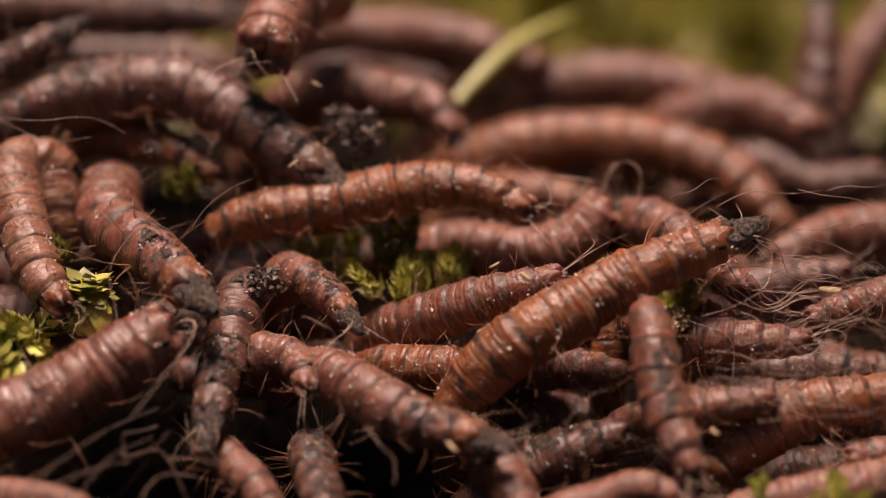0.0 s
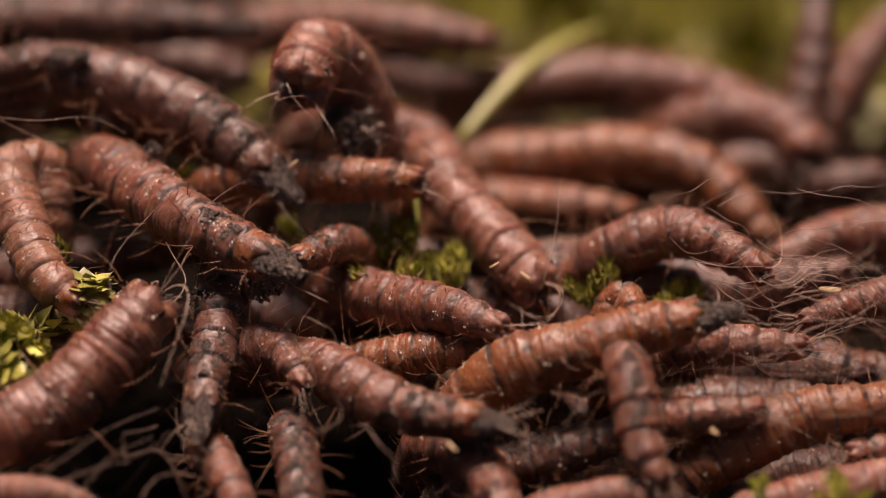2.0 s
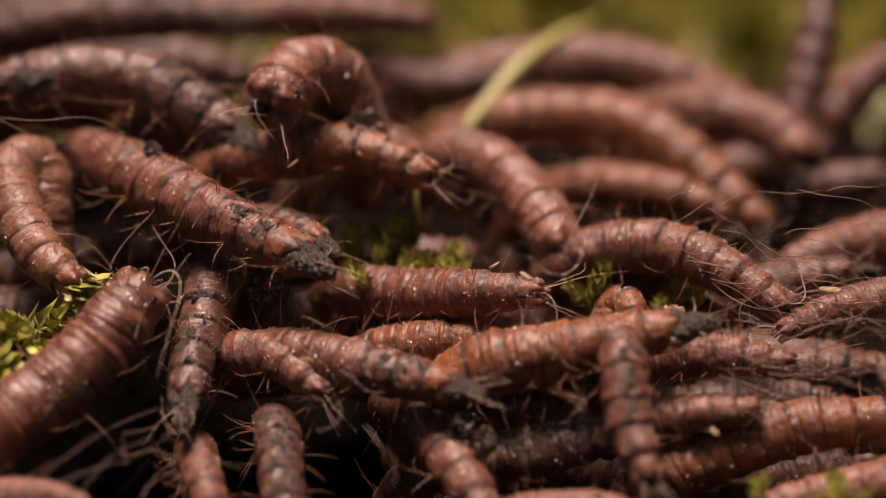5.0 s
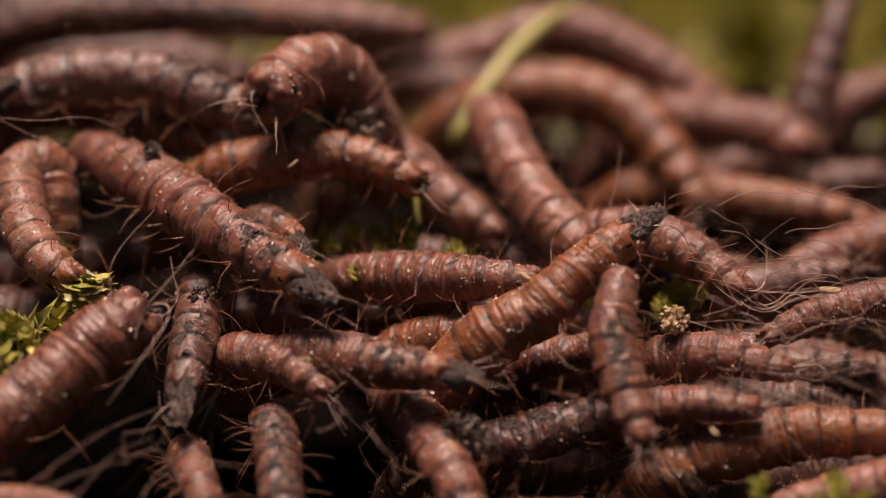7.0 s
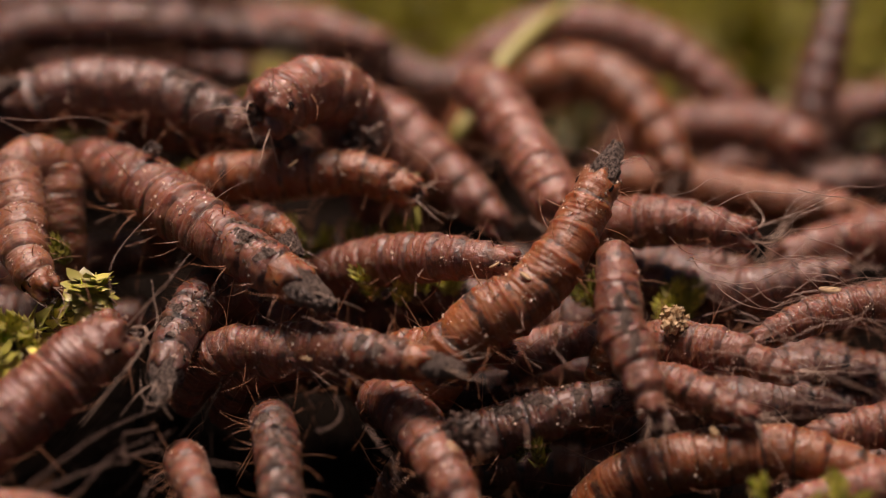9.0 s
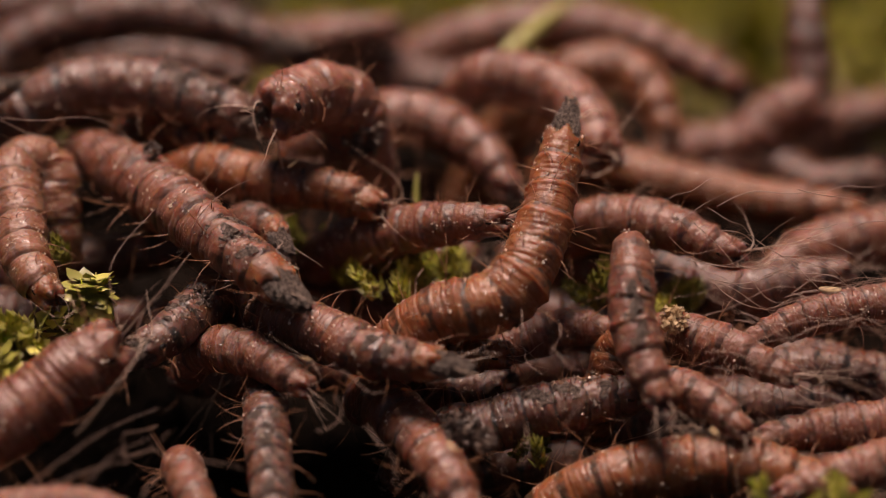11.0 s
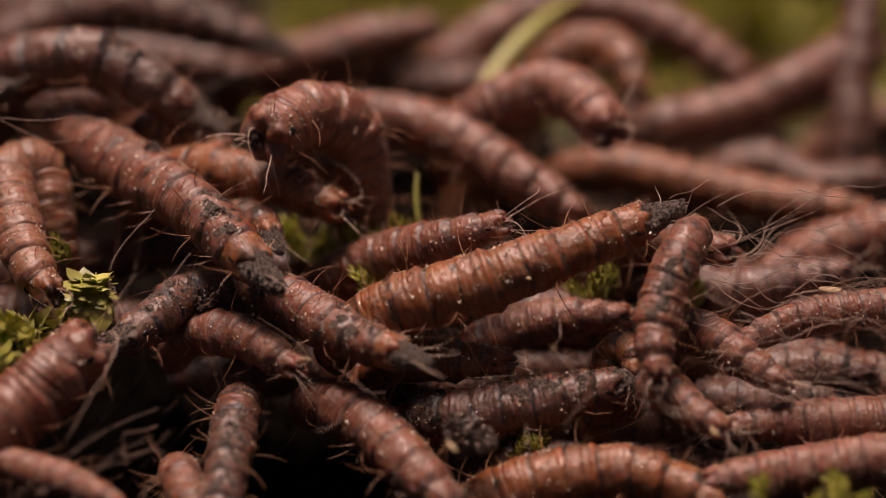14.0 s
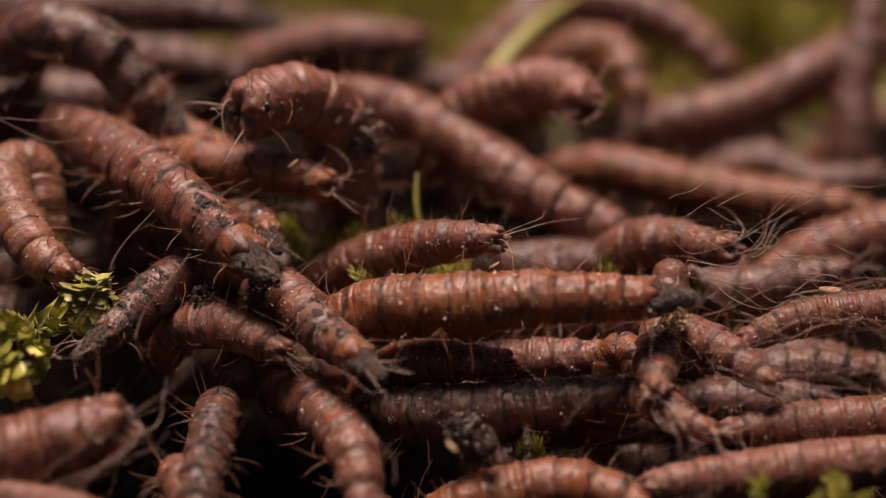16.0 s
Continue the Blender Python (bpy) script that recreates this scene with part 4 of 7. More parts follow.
crawl(c, 16, (-11.9, 0.8, -1.5), (-13.4, -0.7, -1.7), (-14.6, -2.3, -2.2), (-16.0, -4.0, -2.8))
c = larva("reddish larva with frayed plant bits on its end", 1.31, 10, "dirty", 4)
crawl(c, 0, (-6.0, -4.2, -4.5), (-4.3, -5.8, -4.3), (-1.6, -8.2, -4.7), (1.7, -9.8, -5.0))
crawl(c, 1, (-6.5, -3.9, -4.3), (-4.8, -5.8, -4.3), (-2.2, -8.0, -4.6), (1.2, -9.6, -4.8))
crawl(c, 1.5, (-6.5, -3.7, -4.2), (-4.8, -5.8, -4.3), (-2.2, -8.2, -4.7), (0.9, -9.7, -4.9))
crawl(c, 2, (-7.0, -3.7, -4.2), (-5.1, -5.3, -3.9), (-2.2, -7.7, -4.4), (1.7, -9.0, -4.5))
crawl(c, 3, (-7.6, -3.7, -4.2), (-5.1, -5.8, -4.3), (-2.2, -8.0, -4.6), (1.4, -9.1, -4.5))
crawl(c, 4.2, (-8.1, -3.2, -3.8), (-5.4, -4.8, -3.6), (-2.4, -6.3, -3.5), (0.4, -7.7, -3.7))
crawl(c, 6.3, (-7.6, -3.7, -4.2), (-5.4, -4.8, -3.6), (-3.0, -6.1, -3.4), (0.4, -7.2, -3.4))
crawl(c, 7.5, (-7.6, -3.7, -4.2), (-5.4, -4.5, -3.4), (-2.7, -5.7, -3.1), (0.2, -6.7, -3.0))
crawl(c, 9.2, (-8.1, -3.4, -4.0), (-6.2, -4.2, -3.2), (-3.8, -5.4, -2.9), (-0.6, -6.5, -2.9))
crawl(c, 11.3, (-7.7, -1.7, -2.8), (-5.4, -3.5, -2.8), (-3.2, -5.4, -2.9), (-0.1, -6.5, -2.9))
crawl(c, 12, (-8.0, -1.4, -2.6), (-5.7, -3.3, -2.6), (-3.8, -5.0, -2.6), (-1.1, -6.5, -2.9))
crawl(c, 13, (-7.7, -1.4, -2.6), (-5.7, -3.3, -2.6), (-3.8, -4.9, -2.5), (-1.7, -6.4, -2.8))
crawl(c, 14, (-7.7, -1.0, -2.3), (-5.7, -3.0, -2.4), (-4.0, -4.7, -2.5), (-1.9, -6.1, -2.6))
crawl(c, 15, (-7.7, -0.9, -2.2), (-6.2, -2.8, -2.2), (-4.6, -4.7, -2.5), (-2.4, -6.1, -2.6))
crawl(c, 16, (-7.7, -0.8, -2.1), (-6.4, -2.8, -2.2), (-5.1, -4.7, -2.5), (-3.7, -6.4, -2.8))
c = larva("thick pinkish-brown larva lying with its end downhill", 1.40, 8, "plain", 5)
crawl(c, 0, (1.7, -6.1, -7.4), (2.6, -8.2, -7.4), (3.2, -10.1, -7.5), (3.8, -11.9, -7.8))
crawl(c, 1.5, (0.4, -6.1, -7.4), (1.5, -7.9, -7.2), (2.4, -9.8, -7.3), (3.4, -11.9, -7.8))
crawl(c, 3, (-0.1, -5.9, -7.2), (1.2, -7.7, -7.1), (1.7, -9.6, -7.2), (2.2, -11.9, -7.8))
crawl(c, 4.2, (-1.2, -4.9, -6.5), (0.2, -7.2, -6.8), (1.4, -9.6, -7.2), (2.4, -11.9, -7.8))
crawl(c, 6.3, (-1.8, -4.1, -6.0), (-0.6, -6.7, -6.4), (0.2, -9.1, -6.9), (1.2, -11.9, -7.8))
crawl(c, 7.5, (-1.7, -4.4, -6.2), (-0.6, -6.9, -6.6), (0.4, -9.3, -7.0), (1.6, -12.1, -8.0))
crawl(c, 9.2, (-2.2, -4.4, -6.2), (-1.0, -6.7, -6.4), (0.0, -9.1, -6.9), (1.2, -11.9, -7.8))
crawl(c, 11.3, (-2.8, -4.4, -6.2), (-1.1, -6.9, -6.6), (0.0, -9.1, -6.9), (1.2, -11.9, -7.8))
crawl(c, 12, (-3.9, -3.9, -5.9), (-2.5, -6.4, -6.3), (-1.1, -8.8, -6.7), (0.2, -11.6, -7.7))
crawl(c, 13, (-4.4, -4.1, -6.0), (-2.5, -6.4, -6.3), (-1.1, -8.8, -6.7), (0.2, -11.6, -7.7))
crawl(c, 14, (-5.2, -4.4, -6.2), (-3.2, -6.4, -6.3), (-1.6, -8.8, -6.7), (0.4, -11.4, -7.5))
crawl(c, 15, (-5.7, -4.1, -6.0), (-4.3, -6.2, -6.1), (-2.9, -8.6, -6.6), (-1.6, -11.4, -7.5))
crawl(c, 16, (-6.8, -3.9, -5.9), (-5.1, -6.2, -6.1), (-4.1, -8.4, -6.4), (-3.4, -11.6, -7.7))
c = larva("long orange-brown larva with dark ring seams, arched low", 1.40, 11, "striped", 6)
crawl(c, 0, (12.5, -6.9, -7.9), (14.6, -6.3, -6.6), (17.5, -5.7, -5.5), (22.5, -5.4, -4.8))
crawl(c, 1.5, (11.7, -7.2, -8.1), (14.0, -6.7, -6.9), (17.2, -6.1, -5.7), (22.5, -5.8, -5.0))
crawl(c, 3, (11.1, -7.5, -8.3), (13.2, -6.9, -7.0), (16.7, -6.2, -5.8), (21.9, -6.0, -5.2))
crawl(c, 4.2, (10.4, -7.6, -8.3), (13.0, -7.1, -7.1), (16.4, -6.5, -6.0), (21.8, -6.4, -5.4))
crawl(c, 6.3, (10.9, -7.1, -8.0), (13.5, -6.9, -7.0), (16.6, -6.8, -6.2), (21.8, -7.0, -5.8))
crawl(c, 7.5, (11.2, -7.0, -7.9), (14.0, -6.8, -7.0), (17.1, -6.9, -6.3), (21.6, -7.7, -6.3))
crawl(c, 9.2, (9.1, -7.3, -8.2), (12.4, -7.4, -7.3), (16.0, -7.8, -6.9), (20.0, -9.4, -7.4))
crawl(c, 11.3, (6.2, -8.0, -8.6), (9.8, -7.9, -7.6), (13.8, -8.4, -7.2), (18.2, -10.2, -7.8))
crawl(c, 12, (5.1, -8.0, -8.6), (8.5, -8.0, -7.7), (12.5, -8.6, -7.4), (16.7, -10.4, -8.0))
crawl(c, 13, (3.8, -8.1, -8.6), (7.2, -8.1, -7.8), (11.0, -8.7, -7.4), (14.9, -10.4, -8.0))
crawl(c, 14, (3.0, -8.2, -8.7), (5.9, -8.2, -7.8), (9.2, -8.7, -7.4), (12.6, -10.4, -8.0))
crawl(c, 15, (2.2, -8.2, -8.7), (5.1, -8.3, -7.9), (8.1, -9.0, -7.6), (11.6, -10.7, -8.1))
crawl(c, 16, (1.2, -8.8, -9.1), (3.8, -8.8, -8.2), (6.3, -9.2, -7.7), (9.3, -10.7, -8.1))
c = larva("upright narrow larva with soil patches and trailing filaments", 1.18, 7, "filament", 7, dirt=(2,3,4,))
crawl(c, 0, (9.5, -6.5, -1.3), (9.7, -8.1, -2.8), (10.1, -9.5, -4.0), (11.0, -11.7, -5.6))
crawl(c, 1, (9.3, -7.7, -2.1), (9.2, -9.1, -3.4), (9.6, -10.3, -4.6), (10.2, -11.8, -5.7))
crawl(c, 1.5, (8.7, -8.7, -2.7), (8.8, -9.8, -3.9), (9.1, -10.8, -4.9), (9.8, -11.9, -5.8))
crawl(c, 3, (8.1, -8.9, -2.9), (8.4, -10.0, -4.0), (8.7, -11.1, -5.0), (9.2, -12.2, -5.9))
crawl(c, 4.2, (7.9, -8.7, -2.7), (8.1, -9.8, -3.9), (8.5, -10.9, -4.9), (8.9, -12.2, -5.9))
crawl(c, 6.3, (8.6, -6.7, -1.5), (8.5, -8.3, -2.9), (8.6, -9.5, -4.0), (9.4, -11.0, -5.2))
crawl(c, 7, (8.1, -4.5, 0.0), (7.7, -6.4, -1.6), (8.2, -8.3, -3.3), (8.9, -10.4, -4.8))
crawl(c, 7.5, (7.8, -4.1, 0.3), (7.8, -6.1, -1.5), (8.3, -8.0, -3.1), (9.2, -10.2, -4.8))
crawl(c, 9.2, (8.1, -3.7, 0.5), (8.2, -5.6, -1.2), (8.9, -7.3, -2.6), (9.5, -9.0, -4.0))
crawl(c, 11.3, (8.9, -3.5, 0.7), (8.8, -5.4, -1.0), (9.2, -7.0, -2.5), (9.8, -8.5, -3.7))
crawl(c, 12, (9.5, -2.7, 1.2), (9.3, -4.6, -0.5), (9.4, -6.5, -2.1), (9.7, -8.3, -3.5))
crawl(c, 13, (10.5, -2.7, 1.2), (9.9, -4.4, -0.3), (9.6, -6.0, -1.8), (9.7, -8.0, -3.4))
crawl(c, 14, (11.2, -2.7, 1.2), (10.3, -4.2, -0.2), (9.7, -5.8, -1.6), (9.7, -7.6, -3.0))
crawl(c, 15, (11.1, -2.7, 1.2), (10.0, -4.0, -0.1), (9.4, -5.5, -1.5), (9.3, -7.3, -2.9))
crawl(c, 15.5, (10.9, -2.8, 1.2), (10.1, -4.4, -0.3), (9.5, -6.0, -1.8), (9.4, -7.8, -3.2))
crawl(c, 16, (11.1, 0.6, -0.7), (10.8, -1.2, -2.4), (10.1, -4.0, -3.6), (9.7, -7.4, -4.0))
c = larva("pinkish larva with a bristly back and spotted end", 1.26, 11, "plain", 8)
crawl(c, 0, (-2.9, 0.7, -4.9), (-0.7, -0.9, -3.3), (2.0, -1.9, -1.8), (5.5, -2.2, -0.5))
crawl(c, 0.5, (-4.0, 1.1, -4.6), (-1.2, -0.7, -3.2), (1.5, -2.3, -2.0), (4.5, -2.9, -1.0))
crawl(c, 1, (-4.9, 1.2, -4.5), (-1.7, -0.8, -3.3), (1.0, -2.7, -2.3), (3.6, -4.2, -1.9))
crawl(c, 1.5, (-5.4, 2.1, -3.8), (-2.6, -0.5, -3.0), (0.4, -2.7, -2.3), (3.0, -4.6, -2.1))
crawl(c, 2, (-5.2, 2.8, -3.4), (-2.6, 0.0, -2.7), (0.2, -2.4, -2.1), (2.8, -4.5, -2.1))
crawl(c, 3, (-5.5, 2.9, -3.3), (-2.6, 0.3, -2.5), (0.2, -2.1, -2.0), (3.6, -3.9, -1.6))
crawl(c, 4.2, (-4.1, 2.8, -3.4), (-1.2, 0.2, -2.6), (1.5, -1.7, -1.6), (4.4, -2.7, -0.9))
crawl(c, 6.3, (-5.5, 2.5, -3.5), (-2.3, 0.4, -2.4), (0.7, -1.5, -1.5), (4.7, -3.2, -1.2))
crawl(c, 7, (-5.5, 3.0, -3.2), (-2.6, 1.0, -2.0), (0.4, -0.9, -1.1), (4.4, -2.4, -0.6))
crawl(c, 7.5, (-5.2, 3.3, -3.0), (-2.6, 1.4, -1.7), (0.2, -0.4, -0.7), (3.6, -1.9, -0.3))
crawl(c, 9.2, (-6.0, 3.3, -3.0), (-2.9, 1.8, -1.4), (0.2, 0.0, -0.4), (3.4, -1.4, 0.0))
crawl(c, 11.3, (-5.2, 4.6, -2.0), (-2.6, 3.1, -0.5), (0.2, 1.6, 0.7), (2.9, 0.5, 1.4))
crawl(c, 12, (-4.4, 4.1, -2.4), (-2.3, 2.6, -0.8), (0.2, 1.1, 0.4), (2.3, 0.0, 1.1))
crawl(c, 13, (-4.9, 3.7, -2.7), (-2.6, 2.5, -0.9), (-0.1, 1.2, 0.4), (2.9, 0.4, 1.3))
crawl(c, 14, (-5.2, 3.3, -3.0), (-2.6, 2.0, -1.3), (0.2, 0.8, 0.1), (2.9, 0.3, 1.2))
crawl(c, 15, (-5.5, 3.5, -2.8), (-2.6, 2.6, -0.8), (0.2, 1.5, 0.6), (2.9, 0.9, 1.7))
crawl(c, 16, (-5.5, 3.4, -2.9), (-2.6, 2.1, -1.2), (0.2, 0.7, 0.1), (2.7, -0.5, 0.7))
c = larva("orange-brown larva rearing up with a black crusted end", 1.48, 11, "striped", 9, crusted=True)
crawl(c, 0, (3.0, -5.0, -2.9), (5.7, -4.2, -1.5), (8.9, -3.1, -0.0), (13.4, -1.8, 1.4))
crawl(c, 0.5, (3.3, -5.5, -3.2), (5.9, -5.0, -2.0), (8.5, -4.2, -0.8), (12.2, -3.3, 0.3))
crawl(c, 1, (3.8, -5.7, -3.4), (6.1, -5.5, -2.4), (8.2, -5.1, -1.4), (11.1, -4.8, -0.7))
crawl(c, 2, (3.8, -5.6, -3.3), (6.4, -5.7, -2.5), (8.7, -5.6, -1.7), (11.8, -5.4, -1.1))
crawl(c, 3, (3.6, -5.5, -3.2), (6.1, -5.8, -2.6), (8.4, -6.1, -2.1), (11.1, -6.2, -1.7))
crawl(c, 4.2, (3.0, -5.7, -3.4), (5.6, -6.0, -2.7), (7.9, -6.2, -2.1), (10.7, -6.3, -1.7))
crawl(c, 6.3, (1.7, -5.0, -2.9), (4.3, -5.2, -2.2), (6.9, -4.8, -1.2), (10.6, -3.9, -0.1))
crawl(c, 7, (2.5, -4.2, -2.4), (4.4, -4.0, -1.4), (6.2, -3.1, -0.0), (8.8, -1.6, 1.5))
crawl(c, 7.5, (2.3, -4.2, -2.4), (4.4, -3.5, -1.0), (6.0, -2.1, 0.7), (7.7, 0.0, 2.7))
crawl(c, 9.2, (1.7, -3.7, -2.1), (3.9, -3.2, -0.9), (5.7, -1.8, 0.8), (7.6, 1.1, 3.4))
crawl(c, 11.3, (-0.6, -3.5, -1.9), (2.5, -3.5, -1.0), (4.4, -1.6, 1.0), (5.5, 3.0, 4.8))
crawl(c, 11.5, (-0.8, -3.5, -1.9), (2.3, -3.6, -1.1), (4.4, -2.1, 0.7), (5.2, 1.6, 3.8))
crawl(c, 12, (-0.9, -3.2, -1.7), (2.0, -3.8, -1.3), (3.7, -3.1, -0.0), (3.9, -1.0, 1.9))
crawl(c, 12.5, (-1.7, -3.5, -1.9), (1.2, -3.7, -1.2), (3.8, -3.1, -0.0), (5.5, -1.2, 1.7))
crawl(c, 13, (-2.5, -3.5, -1.9), (0.4, -3.2, -0.9), (3.9, -2.3, 0.5), (7.5, -1.0, 1.9))
crawl(c, 14, (-2.5, -3.2, -1.7), (1.0, -3.0, -0.7), (4.4, -2.5, 0.4), (9.6, -1.0, 1.9))
crawl(c, 14.5, (-2.5, -3.4, -1.8), (1.2, -3.0, -0.7), (4.9, -2.1, 0.7), (9.9, -0.2, 2.5))
crawl(c, 15, (-2.8, -3.2, -1.7), (1.0, -2.7, -0.5), (4.7, -1.8, 0.8), (9.7, 0.0, 2.7))
crawl(c, 15.5, (-3.0, -3.2, -1.7), (0.7, -3.3, -0.9), (4.4, -2.8, 0.1), (9.5, -1.5, 1.6))
crawl(c, 16, (-3.3, -3.2, -1.7), (0.4, -3.8, -1.2), (4.6, -4.1, -0.7), (9.8, -4.5, -0.5))
c = larva("arched reddish larva with wispy filaments at its end", 1.33, 10, "filament", 10)
crawl(c, 0, (10.4, 4.7, -0.8), (11.8, 2.8, -0.9), (13.1, 0.8, -1.2), (14.6, -1.2, -1.9))
crawl(c, 1, (8.6, 3.9, -1.4), (10.5, 3.3, -0.6), (12.3, 1.3, -0.9), (13.7, -0.7, -1.6))
crawl(c, 2, (8.9, 3.7, -1.6), (11.6, 3.3, -0.6), (13.7, 1.6, -0.7), (15.4, -0.2, -1.2))
crawl(c, 3, (7.4, 2.4, -2.6), (10.2, 2.0, -1.5), (12.8, 0.8, -1.2), (16.6, -1.9, -2.4))
crawl(c, 4.2, (6.6, 2.6, -2.4), (9.6, 2.3, -1.3), (12.8, 1.0, -1.1), (16.8, -1.9, -2.4))
crawl(c, 6.3, (7.5, 4.2, -1.2), (10.2, 3.1, -0.7), (12.8, 1.0, -1.1), (15.1, -1.5, -2.1))
crawl(c, 7.5, (8.1, 4.2, -1.2), (10.2, 3.1, -0.7), (12.3, 1.2, -1.0), (14.2, -0.9, -1.7))
crawl(c, 9.2, (7.8, 4.6, -0.9), (10.0, 3.8, -0.2), (12.4, 2.8, 0.2), (15.0, 1.6, 0.1))
crawl(c, 11.3, (7.0, 4.6, -0.9), (9.4, 3.7, -0.2), (11.5, 2.3, -0.2), (14.1, 0.4, -0.8))
crawl(c, 12, (7.8, 4.6, -0.9), (10.3, 3.5, -0.4), (12.0, 1.7, -0.6), (13.8, 0.2, -0.9))
crawl(c, 13, (8.9, 4.2, -1.2), (10.8, 2.9, -0.8), (12.3, 1.7, -0.6), (13.8, 0.7, -0.6))
crawl(c, 16, (10.3, 3.9, -1.4), (11.9, 2.8, -0.9), (13.1, 1.6, -0.7), (14.1, 0.9, -0.4))
c = larva("long orange-brown larva arched like a bridge", 1.69, 14, "orange", 11)
crawl(c, 0, (2.8, 19.2, -2.7), (6.9, 19.0, -1.8), (11.6, 18.0, -1.7), (15.9, 15.9, -2.6), (18.5, 12.7, -4.6))
crawl(c, 1, (2.1, 18.7, -3.2), (6.3, 19.0, -1.8), (10.7, 18.5, -1.2), (15.0, 16.5, -2.1), (17.6, 11.4, -5.7))
crawl(c, 2, (2.1, 18.7, -3.2), (6.2, 18.1, -2.5), (10.6, 17.6, -2.1), (14.6, 15.8, -2.7), (17.8, 12.2, -5.1))
crawl(c, 3, (2.8, 19.2, -2.7), (6.9, 19.1, -1.7), (11.3, 18.4, -1.4), (14.9, 15.9, -2.6), (18.1, 11.9, -5.3))
crawl(c, 4.2, (2.8, 20.1, -2.0), (6.9, 19.7, -1.2), (11.0, 18.8, -1.1), (14.6, 16.5, -2.1), (18.2, 12.6, -4.7))
crawl(c, 6.3, (3.1, 21.6, -0.7), (6.7, 21.0, -0.1), (10.1, 19.3, -0.6), (12.7, 16.2, -2.4), (15.2, 13.5, -4.0))
crawl(c, 7.5, (4.1, 22.3, -0.1), (7.7, 21.7, 0.5), (10.8, 19.9, -0.1), (12.8, 17.0, -1.7), (13.7, 14.1, -3.5))
crawl(c, 9.2, (5.4, 22.6, 0.2), (8.3, 22.4, 1.0), (10.5, 20.6, 0.5), (11.9, 18.4, -0.6), (13.0, 15.6, -2.3))
crawl(c, 11.3, (6.4, 22.5, 0.0), (8.3, 22.4, 1.1), (10.2, 21.9, 1.6), (11.7, 20.2, 1.0), (12.5, 17.7, -0.6))
crawl(c, 12, (6.1, 22.7, 0.3), (7.7, 22.7, 1.3), (9.6, 22.1, 1.8), (11.1, 20.5, 1.3), (11.9, 18.2, -0.1))
crawl(c, 13, (6.1, 23.3, 0.8), (7.7, 23.3, 1.8), (9.3, 22.4, 2.1), (10.8, 21.1, 1.7), (11.3, 18.9, 0.5))
crawl(c, 14, (6.4, 23.6, 1.0), (8.0, 23.6, 2.1), (9.6, 22.8, 2.4), (10.3, 21.5, 2.1), (10.9, 19.5, 0.9))
crawl(c, 16, (7.1, 23.9, 1.3), (8.4, 23.5, 2.0), (9.6, 22.7, 2.3), (10.3, 21.2, 1.9), (11.0, 19.1, 0.6))
c = larva("long dusty larva arched over the moss behind the heap", 1.72, 15, "plain", 12)
crawl(c, 0, (2.6, 28.1, -3.2), (7.4, 28.7, -1.9), (12.6, 28.3, -1.6), (16.9, 27.1, -2.1), (20.5, 25.4, -3.2))
crawl(c, 4.2, (0.6, 29.2, -2.2), (5.7, 29.3, -1.4), (12.6, 28.5, -1.4), (17.6, 27.1, -2.1), (20.1, 25.4, -3.2))
crawl(c, 6.3, (-4.3, 28.5, -2.8), (2.3, 30.4, -0.4), (7.5, 30.7, 0.6), (12.5, 28.5, -0.8), (17.4, 25.6, -3.0))
crawl(c, 7.5, (-2.9, 29.2, -2.2), (2.3, 30.5, -0.3), (7.5, 31.0, 0.9), (12.6, 29.1, -0.3), (17.5, 25.9, -2.8))
crawl(c, 9.2, (3.0, 30.7, -0.9), (5.8, 31.3, 0.5), (9.2, 31.1, 0.9), (13.6, 29.5, 0.0), (18.2, 26.3, -2.4))
crawl(c, 11.3, (-0.8, 31.0, -0.6), (4.0, 31.6, 0.8), (9.2, 31.1, 0.9), (13.6, 29.5, 0.0), (17.9, 27.5, -1.4))
crawl(c, 12, (0.6, 30.5, -1.0), (5.5, 32.1, 1.2), (9.6, 32.0, 1.7), (14.0, 30.3, 0.8), (18.3, 28.1, -0.9))
crawl(c, 14, (0.6, 30.5, -1.0), (5.5, 32.4, 1.5), (9.6, 32.2, 1.9), (14.0, 30.6, 1.0), (18.3, 27.8, -1.1))
crawl(c, 16, (3.3, 31.1, -0.5), (7.2, 32.7, 1.8), (11.0, 32.3, 2.0), (14.7, 30.6, 1.0), (17.3, 28.1, -0.9))
c = larva("brown larva raising its front end from the heap", 1.64, 11, "plain", 13, blunt=True)
crawl(c, 0, (14.8, 24.0, -2.1), (17.7, 23.2, -1.3), (19.8, 21.7, -1.5), (21.4, 20.1, -2.0))
crawl(c, 1, (15.5, 24.0, -2.1), (18.0, 22.9, -1.6), (20.1, 21.1, -1.9), (21.1, 18.9, -2.9))
crawl(c, 2, (15.5, 23.7, -2.3), (18.0, 22.6, -1.8), (20.0, 21.0, -2.0), (20.9, 18.9, -2.9))
crawl(c, 3, (16.4, 22.7, -3.2), (18.9, 21.9, -2.5), (20.6, 20.0, -2.9), (21.6, 17.4, -4.2))
crawl(c, 3.5, (16.4, 23.0, -3.0), (19.2, 22.1, -2.3), (21.0, 20.4, -2.6), (21.6, 18.2, -3.5))
crawl(c, 4.2, (15.5, 24.3, -1.8), (18.0, 22.8, -1.7), (19.7, 20.9, -2.1), (20.6, 18.7, -3.1))
crawl(c, 6.3, (13.8, 24.0, -2.1), (17.0, 22.4, -2.1), (19.4, 20.9, -2.1), (20.6, 18.9, -2.9))
